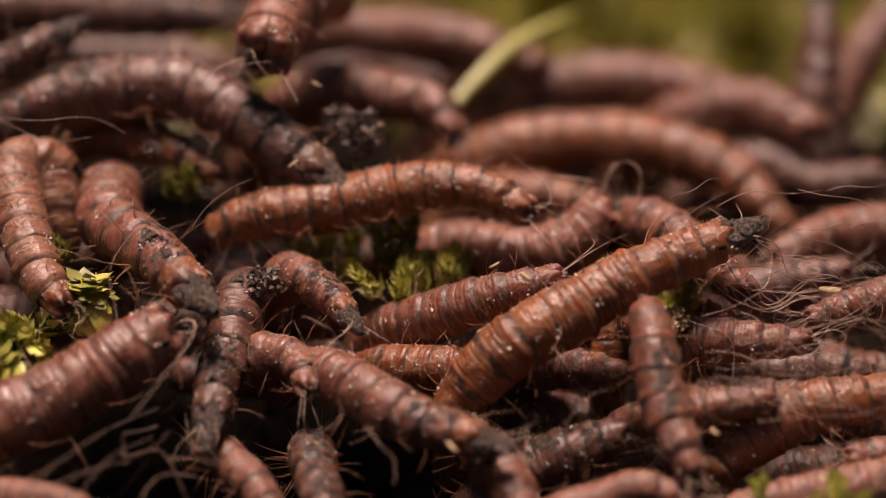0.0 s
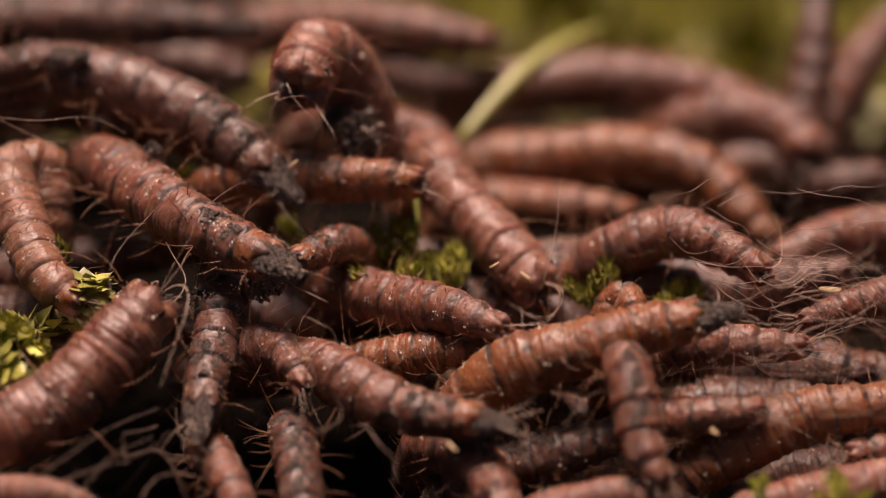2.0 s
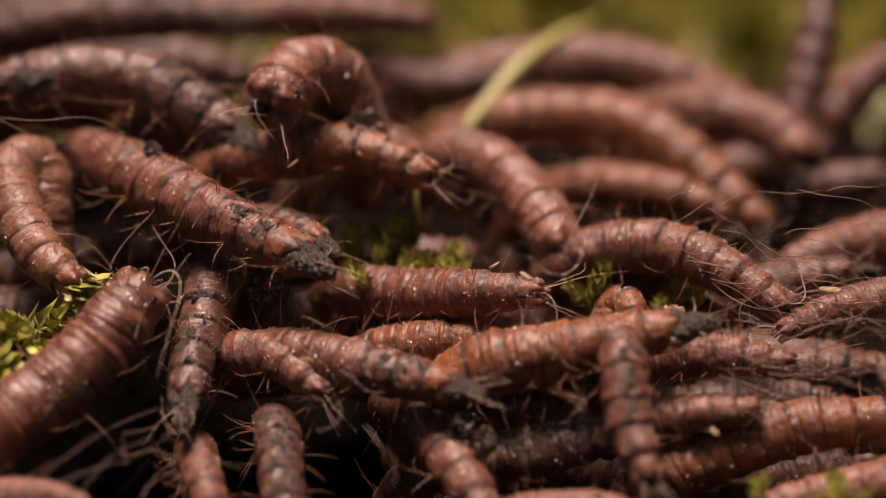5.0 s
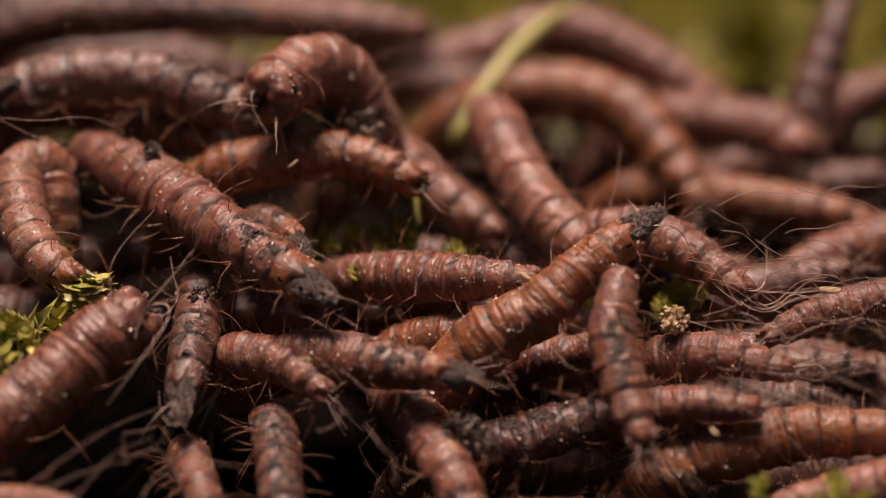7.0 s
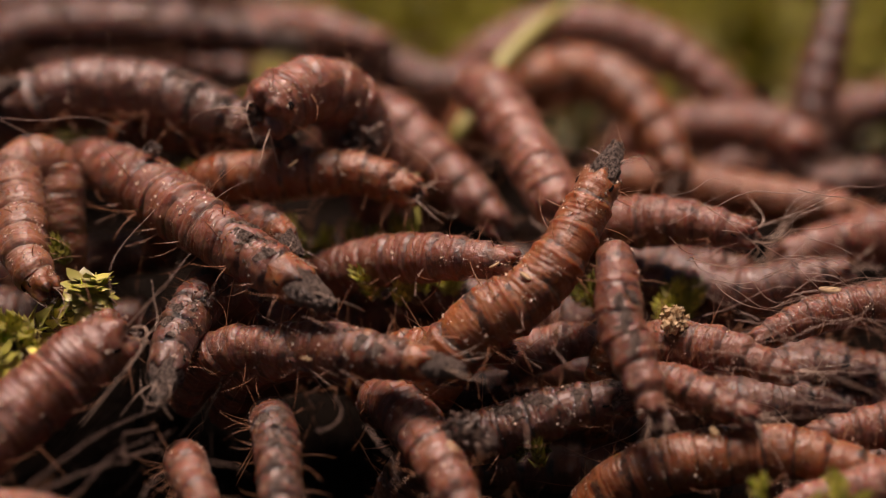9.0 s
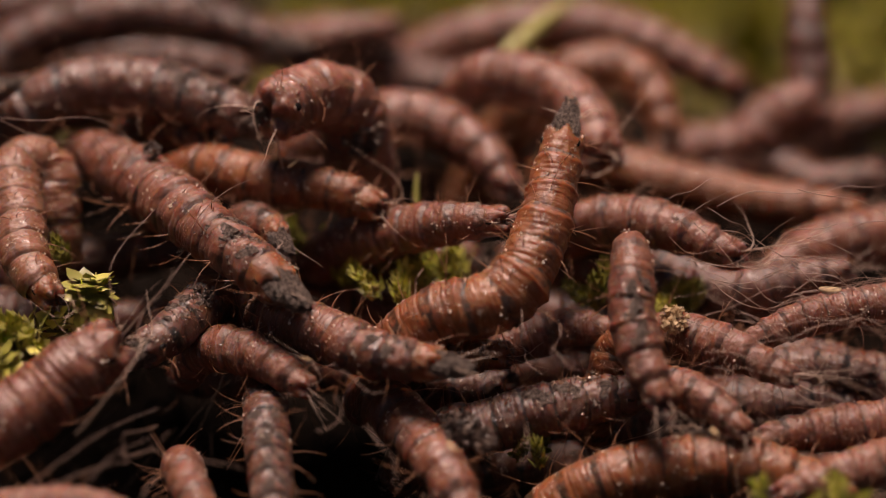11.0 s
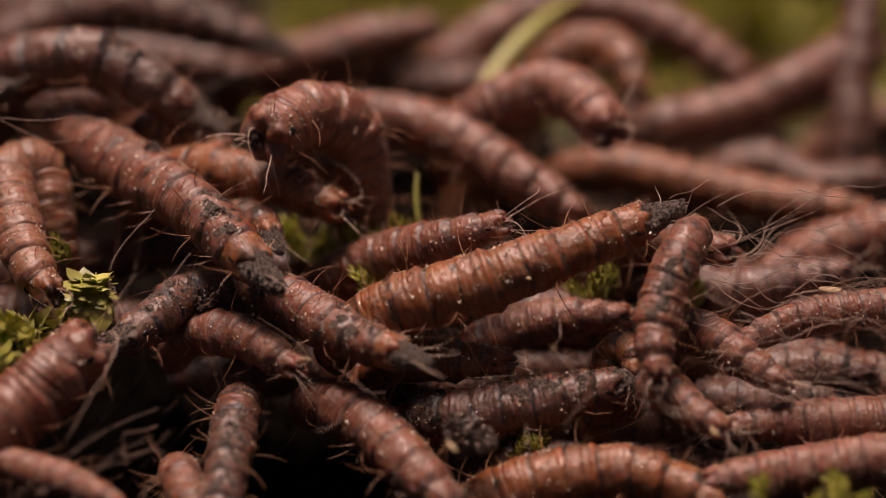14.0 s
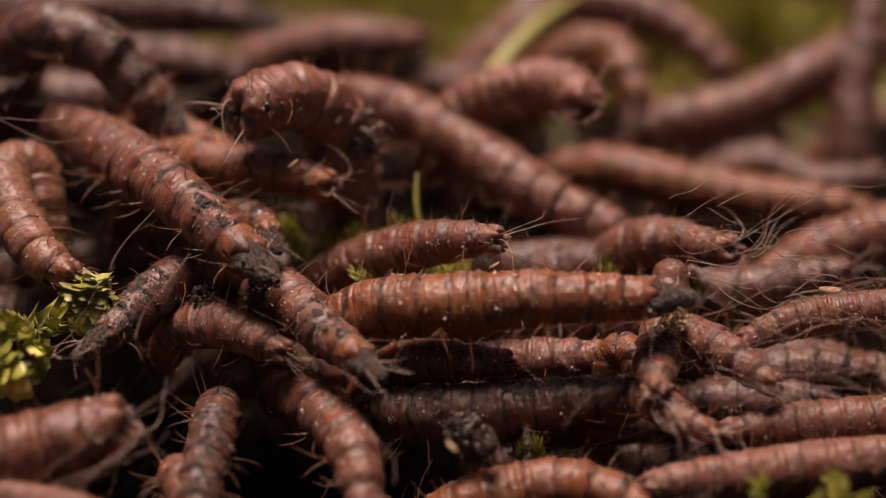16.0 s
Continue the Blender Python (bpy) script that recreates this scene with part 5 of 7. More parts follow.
crawl(c, 9.2, (13.8, 23.1, -2.8), (16.9, 22.1, -2.3), (19.4, 20.9, -2.1), (20.9, 19.2, -2.7))
crawl(c, 11.3, (14.7, 21.9, -3.9), (17.5, 21.3, -3.0), (19.5, 22.1, -1.0), (21.6, 22.7, 0.3))
crawl(c, 12, (16.6, 21.3, -4.4), (18.6, 21.9, -2.5), (20.0, 24.0, 0.5), (20.9, 27.3, 4.3))
crawl(c, 13, (13.1, 22.7, -3.2), (17.6, 22.4, -2.0), (21.3, 24.0, 0.5), (25.3, 26.2, 3.3))
crawl(c, 14, (12.1, 23.1, -2.8), (17.0, 23.0, -1.5), (21.3, 23.7, 0.3), (25.3, 25.0, 2.3))
crawl(c, 16, (11.5, 23.1, -2.8), (17.0, 23.1, -1.4), (21.3, 23.9, 0.4), (26.0, 25.0, 2.3))
# darker skin here paints the shade on its upright, camera-facing side
c = larva("dark upright larva with a bristly blunt tip", 1.45, 9, "buried", 14, crusted=True)
crawl(c, 0, (21.1, 21.4, -2.0), (21.5, 22.6, -0.0), (21.9, 24.0, 1.9), (22.1, 25.5, 3.9))
crawl(c, 4.2, (20.5, 22.3, -1.3), (20.9, 23.5, 0.7), (21.3, 24.5, 2.4), (21.7, 26.1, 4.4))
crawl(c, 6.3, (21.1, 22.0, -1.5), (21.7, 23.2, 0.5), (22.6, 24.5, 2.4), (23.3, 25.9, 4.2))
crawl(c, 9.2, (21.5, 22.0, -1.5), (21.8, 23.2, 0.5), (22.6, 24.5, 2.4), (23.0, 25.8, 4.1))
crawl(c, 11.3, (21.2, 22.8, -0.8), (21.3, 24.1, 1.2), (21.1, 24.8, 2.7), (21.3, 27.0, 5.1))
crawl(c, 12, (21.7, 20.9, -2.5), (21.5, 22.9, 0.2), (21.7, 25.1, 2.9), (21.8, 27.2, 5.4))
crawl(c, 13, (23.3, 20.9, -2.5), (23.5, 22.9, 0.2), (23.9, 24.8, 2.7), (24.5, 27.2, 5.4))
crawl(c, 16, (23.6, 20.9, -2.5), (23.9, 22.9, 0.2), (24.6, 24.8, 2.7), (25.2, 26.7, 4.9))
c = larva("dusty reddish-brown ringed larva lying in the heap", 1.82, 8, "plain", 15)
crawl(c, 0, (24.5, 31.0, -4.1), (25.6, 32.0, -2.2), (26.9, 33.1, -0.4), (29.0, 34.7, 1.7))
crawl(c, 9.2, (24.4, 30.1, -4.9), (25.7, 30.0, -4.1), (27.0, 29.6, -3.6), (29.7, 29.4, -3.2))
crawl(c, 16, (25.1, 29.3, -5.7), (26.0, 29.1, -4.9), (27.3, 28.7, -4.4), (29.7, 28.8, -3.7))
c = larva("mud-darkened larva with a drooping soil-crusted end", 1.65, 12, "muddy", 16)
crawl(c, 0, (-21.6, 9.4, 3.3), (-17.6, 9.9, 4.4), (-13.4, 9.5, 4.7), (-9.8, 7.5, 3.6), (-5.9, 4.7, 1.8))
crawl(c, 1, (-21.2, 10.8, 4.4), (-17.0, 10.3, 4.7), (-13.1, 9.3, 4.5), (-9.8, 7.2, 3.4), (-6.6, 4.7, 1.8))
crawl(c, 1.5, (-21.6, 11.2, 4.7), (-17.4, 10.7, 5.0), (-13.4, 8.9, 4.1), (-10.6, 6.8, 3.1), (-8.3, 4.7, 1.8))
crawl(c, 2, (-22.1, 11.2, 4.7), (-17.9, 10.5, 4.9), (-14.0, 8.9, 4.2), (-10.9, 6.9, 3.2), (-8.5, 4.7, 1.9))
crawl(c, 3, (-21.8, 10.8, 4.4), (-18.2, 10.2, 4.6), (-14.8, 8.9, 4.2), (-12.4, 7.4, 3.5), (-10.0, 5.4, 2.4))
crawl(c, 4.2, (-22.1, 10.7, 4.3), (-18.8, 10.6, 4.9), (-15.8, 9.7, 4.8), (-13.3, 8.0, 4.0), (-11.1, 6.0, 2.8))
crawl(c, 6.3, (-21.2, 10.5, 4.2), (-17.9, 10.8, 5.1), (-14.6, 10.1, 5.1), (-11.9, 8.8, 4.6), (-9.1, 7.6, 4.0))
crawl(c, 7.5, (-21.2, 10.5, 4.2), (-17.6, 10.4, 4.7), (-14.3, 9.7, 4.8), (-11.9, 8.5, 4.4), (-9.7, 7.5, 3.9))
crawl(c, 9.2, (-21.1, 10.0, 3.7), (-18.2, 10.1, 4.5), (-14.9, 9.4, 4.6), (-12.2, 8.1, 4.1), (-9.3, 6.8, 3.4))
crawl(c, 11.3, (-20.5, 10.0, 3.7), (-17.3, 10.3, 4.6), (-14.3, 9.5, 4.6), (-12.2, 8.5, 4.4), (-9.8, 7.4, 3.9))
crawl(c, 12, (-20.3, 10.7, 4.3), (-17.1, 10.7, 4.9), (-14.3, 9.5, 4.7), (-12.5, 8.5, 4.4), (-10.4, 7.4, 3.9))
crawl(c, 13, (-20.4, 10.9, 4.5), (-17.6, 10.7, 4.9), (-14.9, 9.7, 4.8), (-12.8, 8.8, 4.6), (-11.0, 7.9, 4.3))
crawl(c, 14, (-18.7, 10.3, 6.1), (-17.2, 10.2, 5.7), (-15.9, 10.0, 5.3), (-14.6, 9.7, 4.6), (-13.0, 9.2, 3.6))
crawl(c, 15, (-18.0, 10.5, 6.6), (-17.1, 10.2, 5.9), (-16.2, 9.9, 5.1), (-15.4, 9.5, 4.3), (-14.8, 9.2, 3.6))
crawl(c, 16, (-17.7, 10.5, 6.6), (-16.8, 10.2, 5.9), (-15.9, 9.9, 5.1), (-15.1, 9.5, 4.3), (-14.5, 9.2, 3.6))
c = larva("curled larva with a gritty pink end and long filaments", 1.75, 10, "pale", 117, 0.8, blunt=True)
crawl(c, 0, (-6.7, 15.8, 8.5), (-7.4, 12.7, 8.5), (-8.3, 9.7, 8.4), (-8.9, 6.6, 7.5))
crawl(c, 0.5, (-5.5, 15.0, 7.8), (-6.1, 12.4, 8.3), (-6.8, 9.4, 8.2), (-7.2, 6.4, 7.4))
crawl(c, 1, (-4.3, 13.4, 6.4), (-4.6, 11.6, 7.6), (-5.2, 9.3, 8.1), (-5.4, 6.4, 7.4))
crawl(c, 1.5, (-4.2, 10.9, 4.5), (-4.9, 10.1, 6.5), (-5.8, 8.3, 7.3), (-6.5, 5.5, 6.7))
crawl(c, 2, (-4.6, 10.4, 4.1), (-5.4, 9.7, 6.1), (-6.5, 8.1, 7.1), (-7.1, 5.0, 6.3))
crawl(c, 3, (-5.6, 8.8, 2.8), (-5.8, 8.3, 5.1), (-7.1, 6.9, 6.2), (-8.3, 3.6, 5.3))
crawl(c, 4.2, (-5.3, 9.2, 3.1), (-6.0, 8.9, 5.5), (-7.6, 7.1, 6.4), (-9.1, 3.8, 5.4))
crawl(c, 6.3, (-4.2, 9.6, 3.4), (-4.8, 8.7, 5.4), (-6.2, 7.3, 6.5), (-7.4, 4.7, 6.1))
crawl(c, 7, (-4.3, 9.6, 3.4), (-5.4, 9.0, 5.6), (-7.0, 7.3, 6.5), (-8.7, 4.5, 5.9))
crawl(c, 7.5, (-4.2, 9.3, 3.2), (-5.4, 8.6, 5.3), (-7.0, 6.9, 6.2), (-8.8, 4.2, 5.7))
crawl(c, 9.2, (-4.3, 8.5, 2.6), (-5.0, 7.7, 4.6), (-6.6, 6.3, 5.8), (-8.8, 3.9, 5.5))
crawl(c, 11.3, (-4.4, 8.0, 2.2), (-4.8, 7.4, 4.4), (-6.3, 6.1, 5.6), (-8.4, 3.9, 5.5))
crawl(c, 12, (-4.3, 6.9, 1.4), (-4.6, 6.6, 3.8), (-6.2, 5.3, 5.0), (-8.3, 2.9, 4.7))
crawl(c, 13, (-4.3, 6.9, 1.4), (-4.6, 6.6, 3.8), (-6.2, 5.3, 5.0), (-8.2, 2.9, 4.7))
crawl(c, 14, (-4.6, 6.9, 1.4), (-4.9, 6.5, 3.7), (-6.7, 5.2, 4.9), (-8.7, 2.7, 4.6))
crawl(c, 15, (-4.6, 7.2, 1.6), (-5.1, 6.6, 3.8), (-7.0, 5.5, 5.2), (-9.1, 3.4, 5.1))
crawl(c, 16, (-5.3, 7.7, 2.0), (-5.8, 7.1, 4.2), (-7.5, 6.0, 5.6), (-9.9, 4.0, 5.5))
c = larva("orange-brown ringed larva half buried in the heap", 1.17, 8, "orange", 18)
crawl(c, 0, (-18.2, 10.7, 1.6), (-16.6, 9.9, 1.9), (-14.4, 8.9, 1.8), (-11.3, 7.0, 0.9))
crawl(c, 1.5, (-17.3, 11.1, 1.9), (-15.7, 10.5, 2.3), (-13.8, 9.4, 2.2), (-11.1, 7.6, 1.4))
crawl(c, 4.2, (-15.5, 11.1, 1.9), (-14.2, 10.2, 2.1), (-13.0, 9.4, 2.2), (-11.1, 8.3, 1.9))
crawl(c, 16, (-15.5, 11.0, 1.8), (-14.2, 10.2, 2.1), (-13.0, 9.4, 2.2), (-11.1, 8.3, 1.9))
c = larva("half-buried larva with an orange black-spotted end", 1.32, 12, "orange", 19)
crawl(c, 0, (-9.7, 4.1, -0.2), (-5.7, 4.1, 0.5), (-1.8, 4.4, 1.3), (1.6, 4.0, 1.5), (4.2, 2.6, 0.8))
crawl(c, 1, (-9.7, 4.9, 0.3), (-6.3, 4.9, 1.1), (-2.9, 4.5, 1.4), (0.2, 3.7, 1.3), (2.8, 2.1, 0.5))
crawl(c, 1.5, (-9.7, 5.1, 0.5), (-7.2, 4.7, 0.9), (-4.9, 4.3, 1.2), (-2.9, 3.8, 1.4), (-0.9, 3.5, 1.5))
crawl(c, 2, (-10.4, 5.9, 1.1), (-7.5, 5.5, 1.5), (-4.6, 4.9, 1.6), (-2.9, 4.4, 1.8), (-1.1, 3.9, 1.8))
crawl(c, 3, (-10.4, 6.2, 1.3), (-8.1, 5.9, 1.8), (-5.2, 5.5, 2.1), (-3.5, 4.6, 2.0), (-1.8, 3.5, 1.5))
crawl(c, 3.5, (-10.4, 6.4, 1.5), (-8.1, 6.3, 2.1), (-5.2, 6.0, 2.5), (-2.6, 5.1, 2.4), (0.4, 3.3, 1.3))
crawl(c, 4.2, (-11.0, 6.7, 1.7), (-8.7, 6.5, 2.3), (-5.8, 6.4, 2.8), (-3.2, 5.7, 2.8), (0.0, 4.3, 2.1))
crawl(c, 6.3, (-11.0, 6.4, 1.5), (-8.7, 6.5, 2.3), (-6.1, 6.4, 2.8), (-3.8, 5.4, 2.5), (-1.1, 3.9, 1.8))
crawl(c, 7.5, (-11.2, 6.2, 1.3), (-8.9, 5.9, 1.8), (-6.6, 5.7, 2.2), (-4.1, 5.3, 2.5), (-1.1, 3.9, 1.8))
crawl(c, 9.2, (-11.2, 5.9, 1.1), (-8.9, 5.5, 1.5), (-6.6, 5.1, 1.8), (-4.0, 4.6, 1.9), (-1.4, 3.4, 1.4))
crawl(c, 11.3, (-11.8, 6.4, 1.5), (-9.7, 5.3, 1.4), (-7.4, 4.5, 1.4), (-5.4, 3.7, 1.3), (-3.3, 2.6, 0.8))
crawl(c, 12, (-12.1, 5.9, 1.1), (-10.0, 5.2, 1.3), (-8.0, 4.4, 1.3), (-6.0, 3.4, 1.1), (-3.8, 2.1, 0.5))
crawl(c, 13, (-12.1, 6.2, 1.3), (-10.0, 5.3, 1.4), (-8.3, 4.4, 1.3), (-6.4, 3.3, 1.0), (-4.4, 2.0, 0.4))
crawl(c, 14, (-12.1, 6.4, 1.5), (-10.0, 5.5, 1.5), (-8.3, 4.7, 1.5), (-6.8, 3.7, 1.3), (-5.0, 2.8, 0.9))
crawl(c, 15, (-12.4, 6.7, 1.7), (-10.3, 5.8, 1.7), (-8.6, 4.9, 1.7), (-7.1, 4.2, 1.6), (-5.0, 3.4, 1.4))
crawl(c, 16, (-12.7, 6.8, 1.8), (-10.6, 5.9, 1.8), (-8.9, 5.3, 1.9), (-7.4, 4.6, 1.9), (-5.5, 3.7, 1.7))
c = larva("pale brown larva leaning over those below it", 1.46, 9, "pale", 20, blunt=True)
crawl(c, 0, (1.0, 6.4, -2.8), (3.9, 5.0, -2.6), (6.7, 4.7, -1.6), (8.3, 5.6, -0.1))
crawl(c, 0.5, (0.8, 6.4, -2.8), (3.0, 4.9, -2.6), (5.0, 4.1, -2.1), (7.0, 4.2, -1.2))
crawl(c, 1, (0.2, 7.0, -2.4), (2.2, 5.2, -2.4), (4.1, 3.5, -2.5), (5.8, 3.0, -2.1))
crawl(c, 1.5, (-0.7, 10.4, 0.3), (0.5, 6.9, -1.1), (2.7, 4.1, -2.1), (4.9, 2.3, -2.7))
crawl(c, 2, (-0.4, 10.6, 0.4), (0.8, 7.5, -0.6), (2.7, 4.7, -1.6), (4.9, 1.7, -3.0))
crawl(c, 3, (-0.4, 10.6, 0.4), (1.3, 7.8, -0.4), (3.3, 5.1, -1.4), (5.5, 2.4, -2.6))
crawl(c, 4.2, (0.5, 10.3, 0.2), (2.5, 8.4, 0.1), (4.5, 6.4, -0.4), (5.8, 3.7, -1.6))
crawl(c, 6.3, (2.3, 12.0, 1.5), (3.7, 9.3, 0.7), (5.0, 5.9, -0.7), (6.5, 3.0, -2.1))
crawl(c, 7, (2.9, 12.2, 1.7), (3.7, 9.3, 0.7), (5.1, 6.2, -0.5), (7.3, 3.3, -1.9))
crawl(c, 7.5, (3.2, 12.7, 2.1), (4.0, 10.2, 1.5), (4.8, 7.2, 0.3), (6.1, 4.6, -0.9))
crawl(c, 9.2, (2.6, 13.8, 3.0), (3.7, 11.0, 2.1), (4.8, 8.3, 1.1), (6.1, 5.3, -0.4))
crawl(c, 11.3, (3.2, 14.6, 3.6), (5.6, 13.1, 3.7), (7.5, 10.7, 3.0), (8.2, 8.0, 1.7))
crawl(c, 12, (3.2, 13.3, 2.5), (5.2, 12.2, 3.0), (6.9, 9.9, 2.4), (7.4, 7.0, 0.9))
crawl(c, 13, (3.2, 14.1, 3.2), (5.3, 13.2, 3.8), (6.7, 11.0, 3.2), (7.4, 8.3, 1.9))
crawl(c, 14, (2.9, 13.3, 2.5), (5.6, 12.9, 3.6), (7.3, 11.2, 3.4), (8.6, 9.1, 2.5))
crawl(c, 15, (2.6, 13.5, 2.8), (5.0, 13.2, 3.8), (7.0, 11.7, 3.8), (7.8, 9.9, 3.1))
crawl(c, 16, (2.3, 13.5, 2.8), (5.0, 13.0, 3.7), (6.7, 11.7, 3.8), (7.3, 10.2, 3.3))
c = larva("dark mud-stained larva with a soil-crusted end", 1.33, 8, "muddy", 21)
crawl(c, 0, (-24.6, 10.4, 4.6), (-22.2, 10.3, 5.8), (-19.8, 10.8, 7.1))
crawl(c, 2, (-24.7, 10.7, 4.9), (-22.1, 10.1, 5.6), (-19.7, 9.6, 6.2))
crawl(c, 4.2, (-24.9, 10.2, 4.4), (-22.7, 9.5, 5.2), (-20.4, 9.0, 5.7))
crawl(c, 6.3, (-26.8, 9.2, 3.7), (-24.8, 8.7, 4.5), (-23.0, 8.3, 5.1))
crawl(c, 16, (-26.8, 9.1, 3.6), (-24.8, 8.5, 4.4), (-23.0, 8.2, 5.0))
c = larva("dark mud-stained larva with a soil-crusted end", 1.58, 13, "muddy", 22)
crawl(c, 0, (-28.3, 27.4, 3.2), (-22.7, 26.4, 3.7), (-17.6, 25.1, 3.8), (-12.6, 24.3, 3.9))
crawl(c, 3, (-28.2, 26.3, 2.2), (-22.6, 25.5, 3.0), (-17.5, 24.5, 3.3), (-12.5, 23.7, 3.4))
crawl(c, 6.3, (-28.1, 25.4, 1.5), (-23.3, 25.7, 3.1), (-17.9, 25.2, 3.9), (-12.6, 24.5, 4.1))
crawl(c, 7.5, (-27.7, 25.6, 1.6), (-24.3, 25.6, 3.1), (-19.2, 25.0, 3.8), (-12.6, 24.3, 4.0))
crawl(c, 9.2, (-27.0, 24.7, 0.8), (-23.9, 25.2, 2.7), (-17.5, 24.4, 3.2), (-9.6, 23.1, 2.9))
crawl(c, 11.3, (-26.9, 23.8, 0.1), (-23.3, 25.0, 2.6), (-16.6, 25.2, 3.9), (-9.7, 23.0, 2.8))
crawl(c, 12, (-26.9, 24.1, 0.3), (-23.3, 25.3, 2.8), (-17.6, 25.4, 4.1), (-10.0, 22.7, 2.5))
crawl(c, 13, (-27.2, 24.3, 0.8), (-23.3, 25.2, 3.1), (-17.5, 24.8, 3.9), (-11.3, 22.7, 2.9))
crawl(c, 14, (-26.9, 24.6, 1.1), (-22.6, 25.5, 3.3), (-17.2, 25.1, 4.1), (-10.3, 22.7, 2.9))
crawl(c, 16, (-26.9, 24.3, 0.8), (-22.6, 25.5, 3.3), (-17.6, 25.1, 4.1), (-11.2, 23.8, 3.9))
c = larva("brown larva lying along the back of the heap", 1.65, 12, "plain", 23)
crawl(c, 0, (-9.2, 31.2, 0.8), (-3.6, 29.9, 1.0), (0.5, 28.5, 1.1), (6.1, 26.4, 0.0))
crawl(c, 1, (-10.6, 31.0, 0.7), (-4.6, 29.9, 1.0), (0.5, 28.5, 1.1), (4.6, 27.0, 0.5))
crawl(c, 2, (-10.6, 31.3, 0.9), (-5.7, 30.4, 1.5), (-0.8, 28.9, 1.4), (2.9, 27.7, 1.2))
crawl(c, 3, (-15.1, 31.3, 0.9), (-9.8, 30.2, 1.3), (-4.6, 29.3, 1.8), (0.5, 28.9, 2.2))
crawl(c, 4.2, (-16.9, 31.8, 1.3), (-9.8, 31.0, 2.1), (-4.6, 30.0, 2.4), (-0.6, 29.0, 2.3))
crawl(c, 6.3, (-16.9, 31.8, 1.3), (-10.5, 30.7, 1.8), (-5.6, 29.5, 2.0), (-1.0, 28.4, 1.8))
crawl(c, 7.5, (-16.9, 31.8, 1.3), (-11.5, 30.7, 1.8), (-6.3, 29.4, 1.8), (-1.3, 28.2, 1.6))
crawl(c, 9.2, (-11.3, 31.0, 0.7), (-8.4, 30.0, 1.1), (-6.3, 28.7, 1.2), (-3.5, 27.5, 1.0))
crawl(c, 11.3, (-12.6, 30.0, -0.3), (-9.1, 29.2, 0.5), (-5.6, 28.8, 1.3), (-2.7, 28.7, 2.1))
crawl(c, 12, (-10.5, 29.4, -0.8), (-7.7, 29.2, 0.5), (-4.6, 29.4, 1.8), (-1.7, 29.6, 2.9))
crawl(c, 14, (-11.5, 29.0, -1.2), (-7.7, 28.7, -0.0), (-4.2, 28.6, 1.1), (-0.6, 28.5, 1.9))
crawl(c, 16, (-11.9, 29.3, -0.9), (-8.4, 29.2, 0.5), (-4.6, 28.5, 1.1), (-1.3, 27.9, 1.3))
c = larva("long slim brown larva stretched across the heap", 1.51, 13, "plain", 24)
crawl(c, 0, (-5.7, 15.8, 2.4), (-2.9, 14.7, 2.4), (-0.7, 13.6, 2.3), (0.6, 11.8, 1.3))
crawl(c, 3, (-4.5, 17.7, -0.6), (-2.6, 16.3, -0.7), (-0.7, 15.1, -0.9), (0.5, 13.9, -1.4))
crawl(c, 4.2, (-4.5, 16.5, -0.5), (-2.6, 15.1, -0.6), (-0.7, 13.7, -1.0), (1.4, 11.6, -2.1))
crawl(c, 6.3, (-2.8, 12.3, -0.5), (-1.0, 10.4, -1.0), (1.1, 8.5, -1.8), (3.1, 6.8, -2.5))
crawl(c, 9.2, (-2.9, 14.3, 1.2), (-0.9, 12.1, 0.3), (1.1, 9.8, -0.8), (3.0, 7.6, -1.9))
crawl(c, 11.3, (-4.4, 14.2, 1.1), (-0.7, 13.6, 1.5), (2.0, 11.7, 0.7), (3.7, 9.2, -0.7))
crawl(c, 12, (-4.1, 14.7, 1.5), (-0.4, 13.0, 1.0), (2.9, 10.3, -0.3), (6.3, 7.7, -1.8))
crawl(c, 13, (-3.8, 15.0, 1.7), (-0.1, 13.0, 1.0), (2.9, 10.3, -0.3), (6.0, 8.2, -1.4))
crawl(c, 14, (-3.8, 14.5, 1.3), (0.2, 12.9, 0.9), (3.7, 10.3, -0.3), (7.2, 8.0, -1.7))
crawl(c, 15, (-4.1, 15.0, 1.7), (-0.7, 12.9, 0.9), (2.9, 10.3, -0.4), (6.6, 8.2, -1.4))
crawl(c, 16, (-3.5, 15.2, 1.8), (0.2, 12.9, 0.9), (4.3, 9.8, -0.8), (10.2, 6.6, -2.7))
c = larva("brown larva with dark ring seams, lying in the heap", 1.38, 13, "striped", 25)
crawl(c, 0, (2.4, 16.2, -4.1), (3.6, 15.6, -3.6), (5.8, 14.8, -3.5), (8.5, 13.9, -3.6))
crawl(c, 1, (2.4, 16.3, -4.0), (3.6, 15.7, -3.6), (6.1, 14.9, -3.4), (9.5, 14.2, -3.4))
crawl(c, 2, (2.4, 15.8, -4.4), (3.9, 15.1, -4.0), (6.7, 14.3, -3.9), (10.4, 13.6, -3.9))
crawl(c, 3, (2.4, 15.2, -4.9), (4.2, 14.4, -4.6), (6.7, 13.5, -4.5), (10.7, 13.1, -4.3))
crawl(c, 4.2, (4.3, 16.8, -3.6), (6.2, 16.2, -3.1), (8.3, 15.3, -3.1), (11.6, 13.7, -3.9))
crawl(c, 6.3, (12.5, 16.5, -3.8), (15.9, 15.4, -3.8), (19.1, 14.3, -3.9), (23.3, 13.1, -4.3))
crawl(c, 9.2, (11.0, 17.0, -3.4), (15.3, 15.7, -3.5), (19.2, 14.5, -3.7), (23.3, 13.4, -4.1))
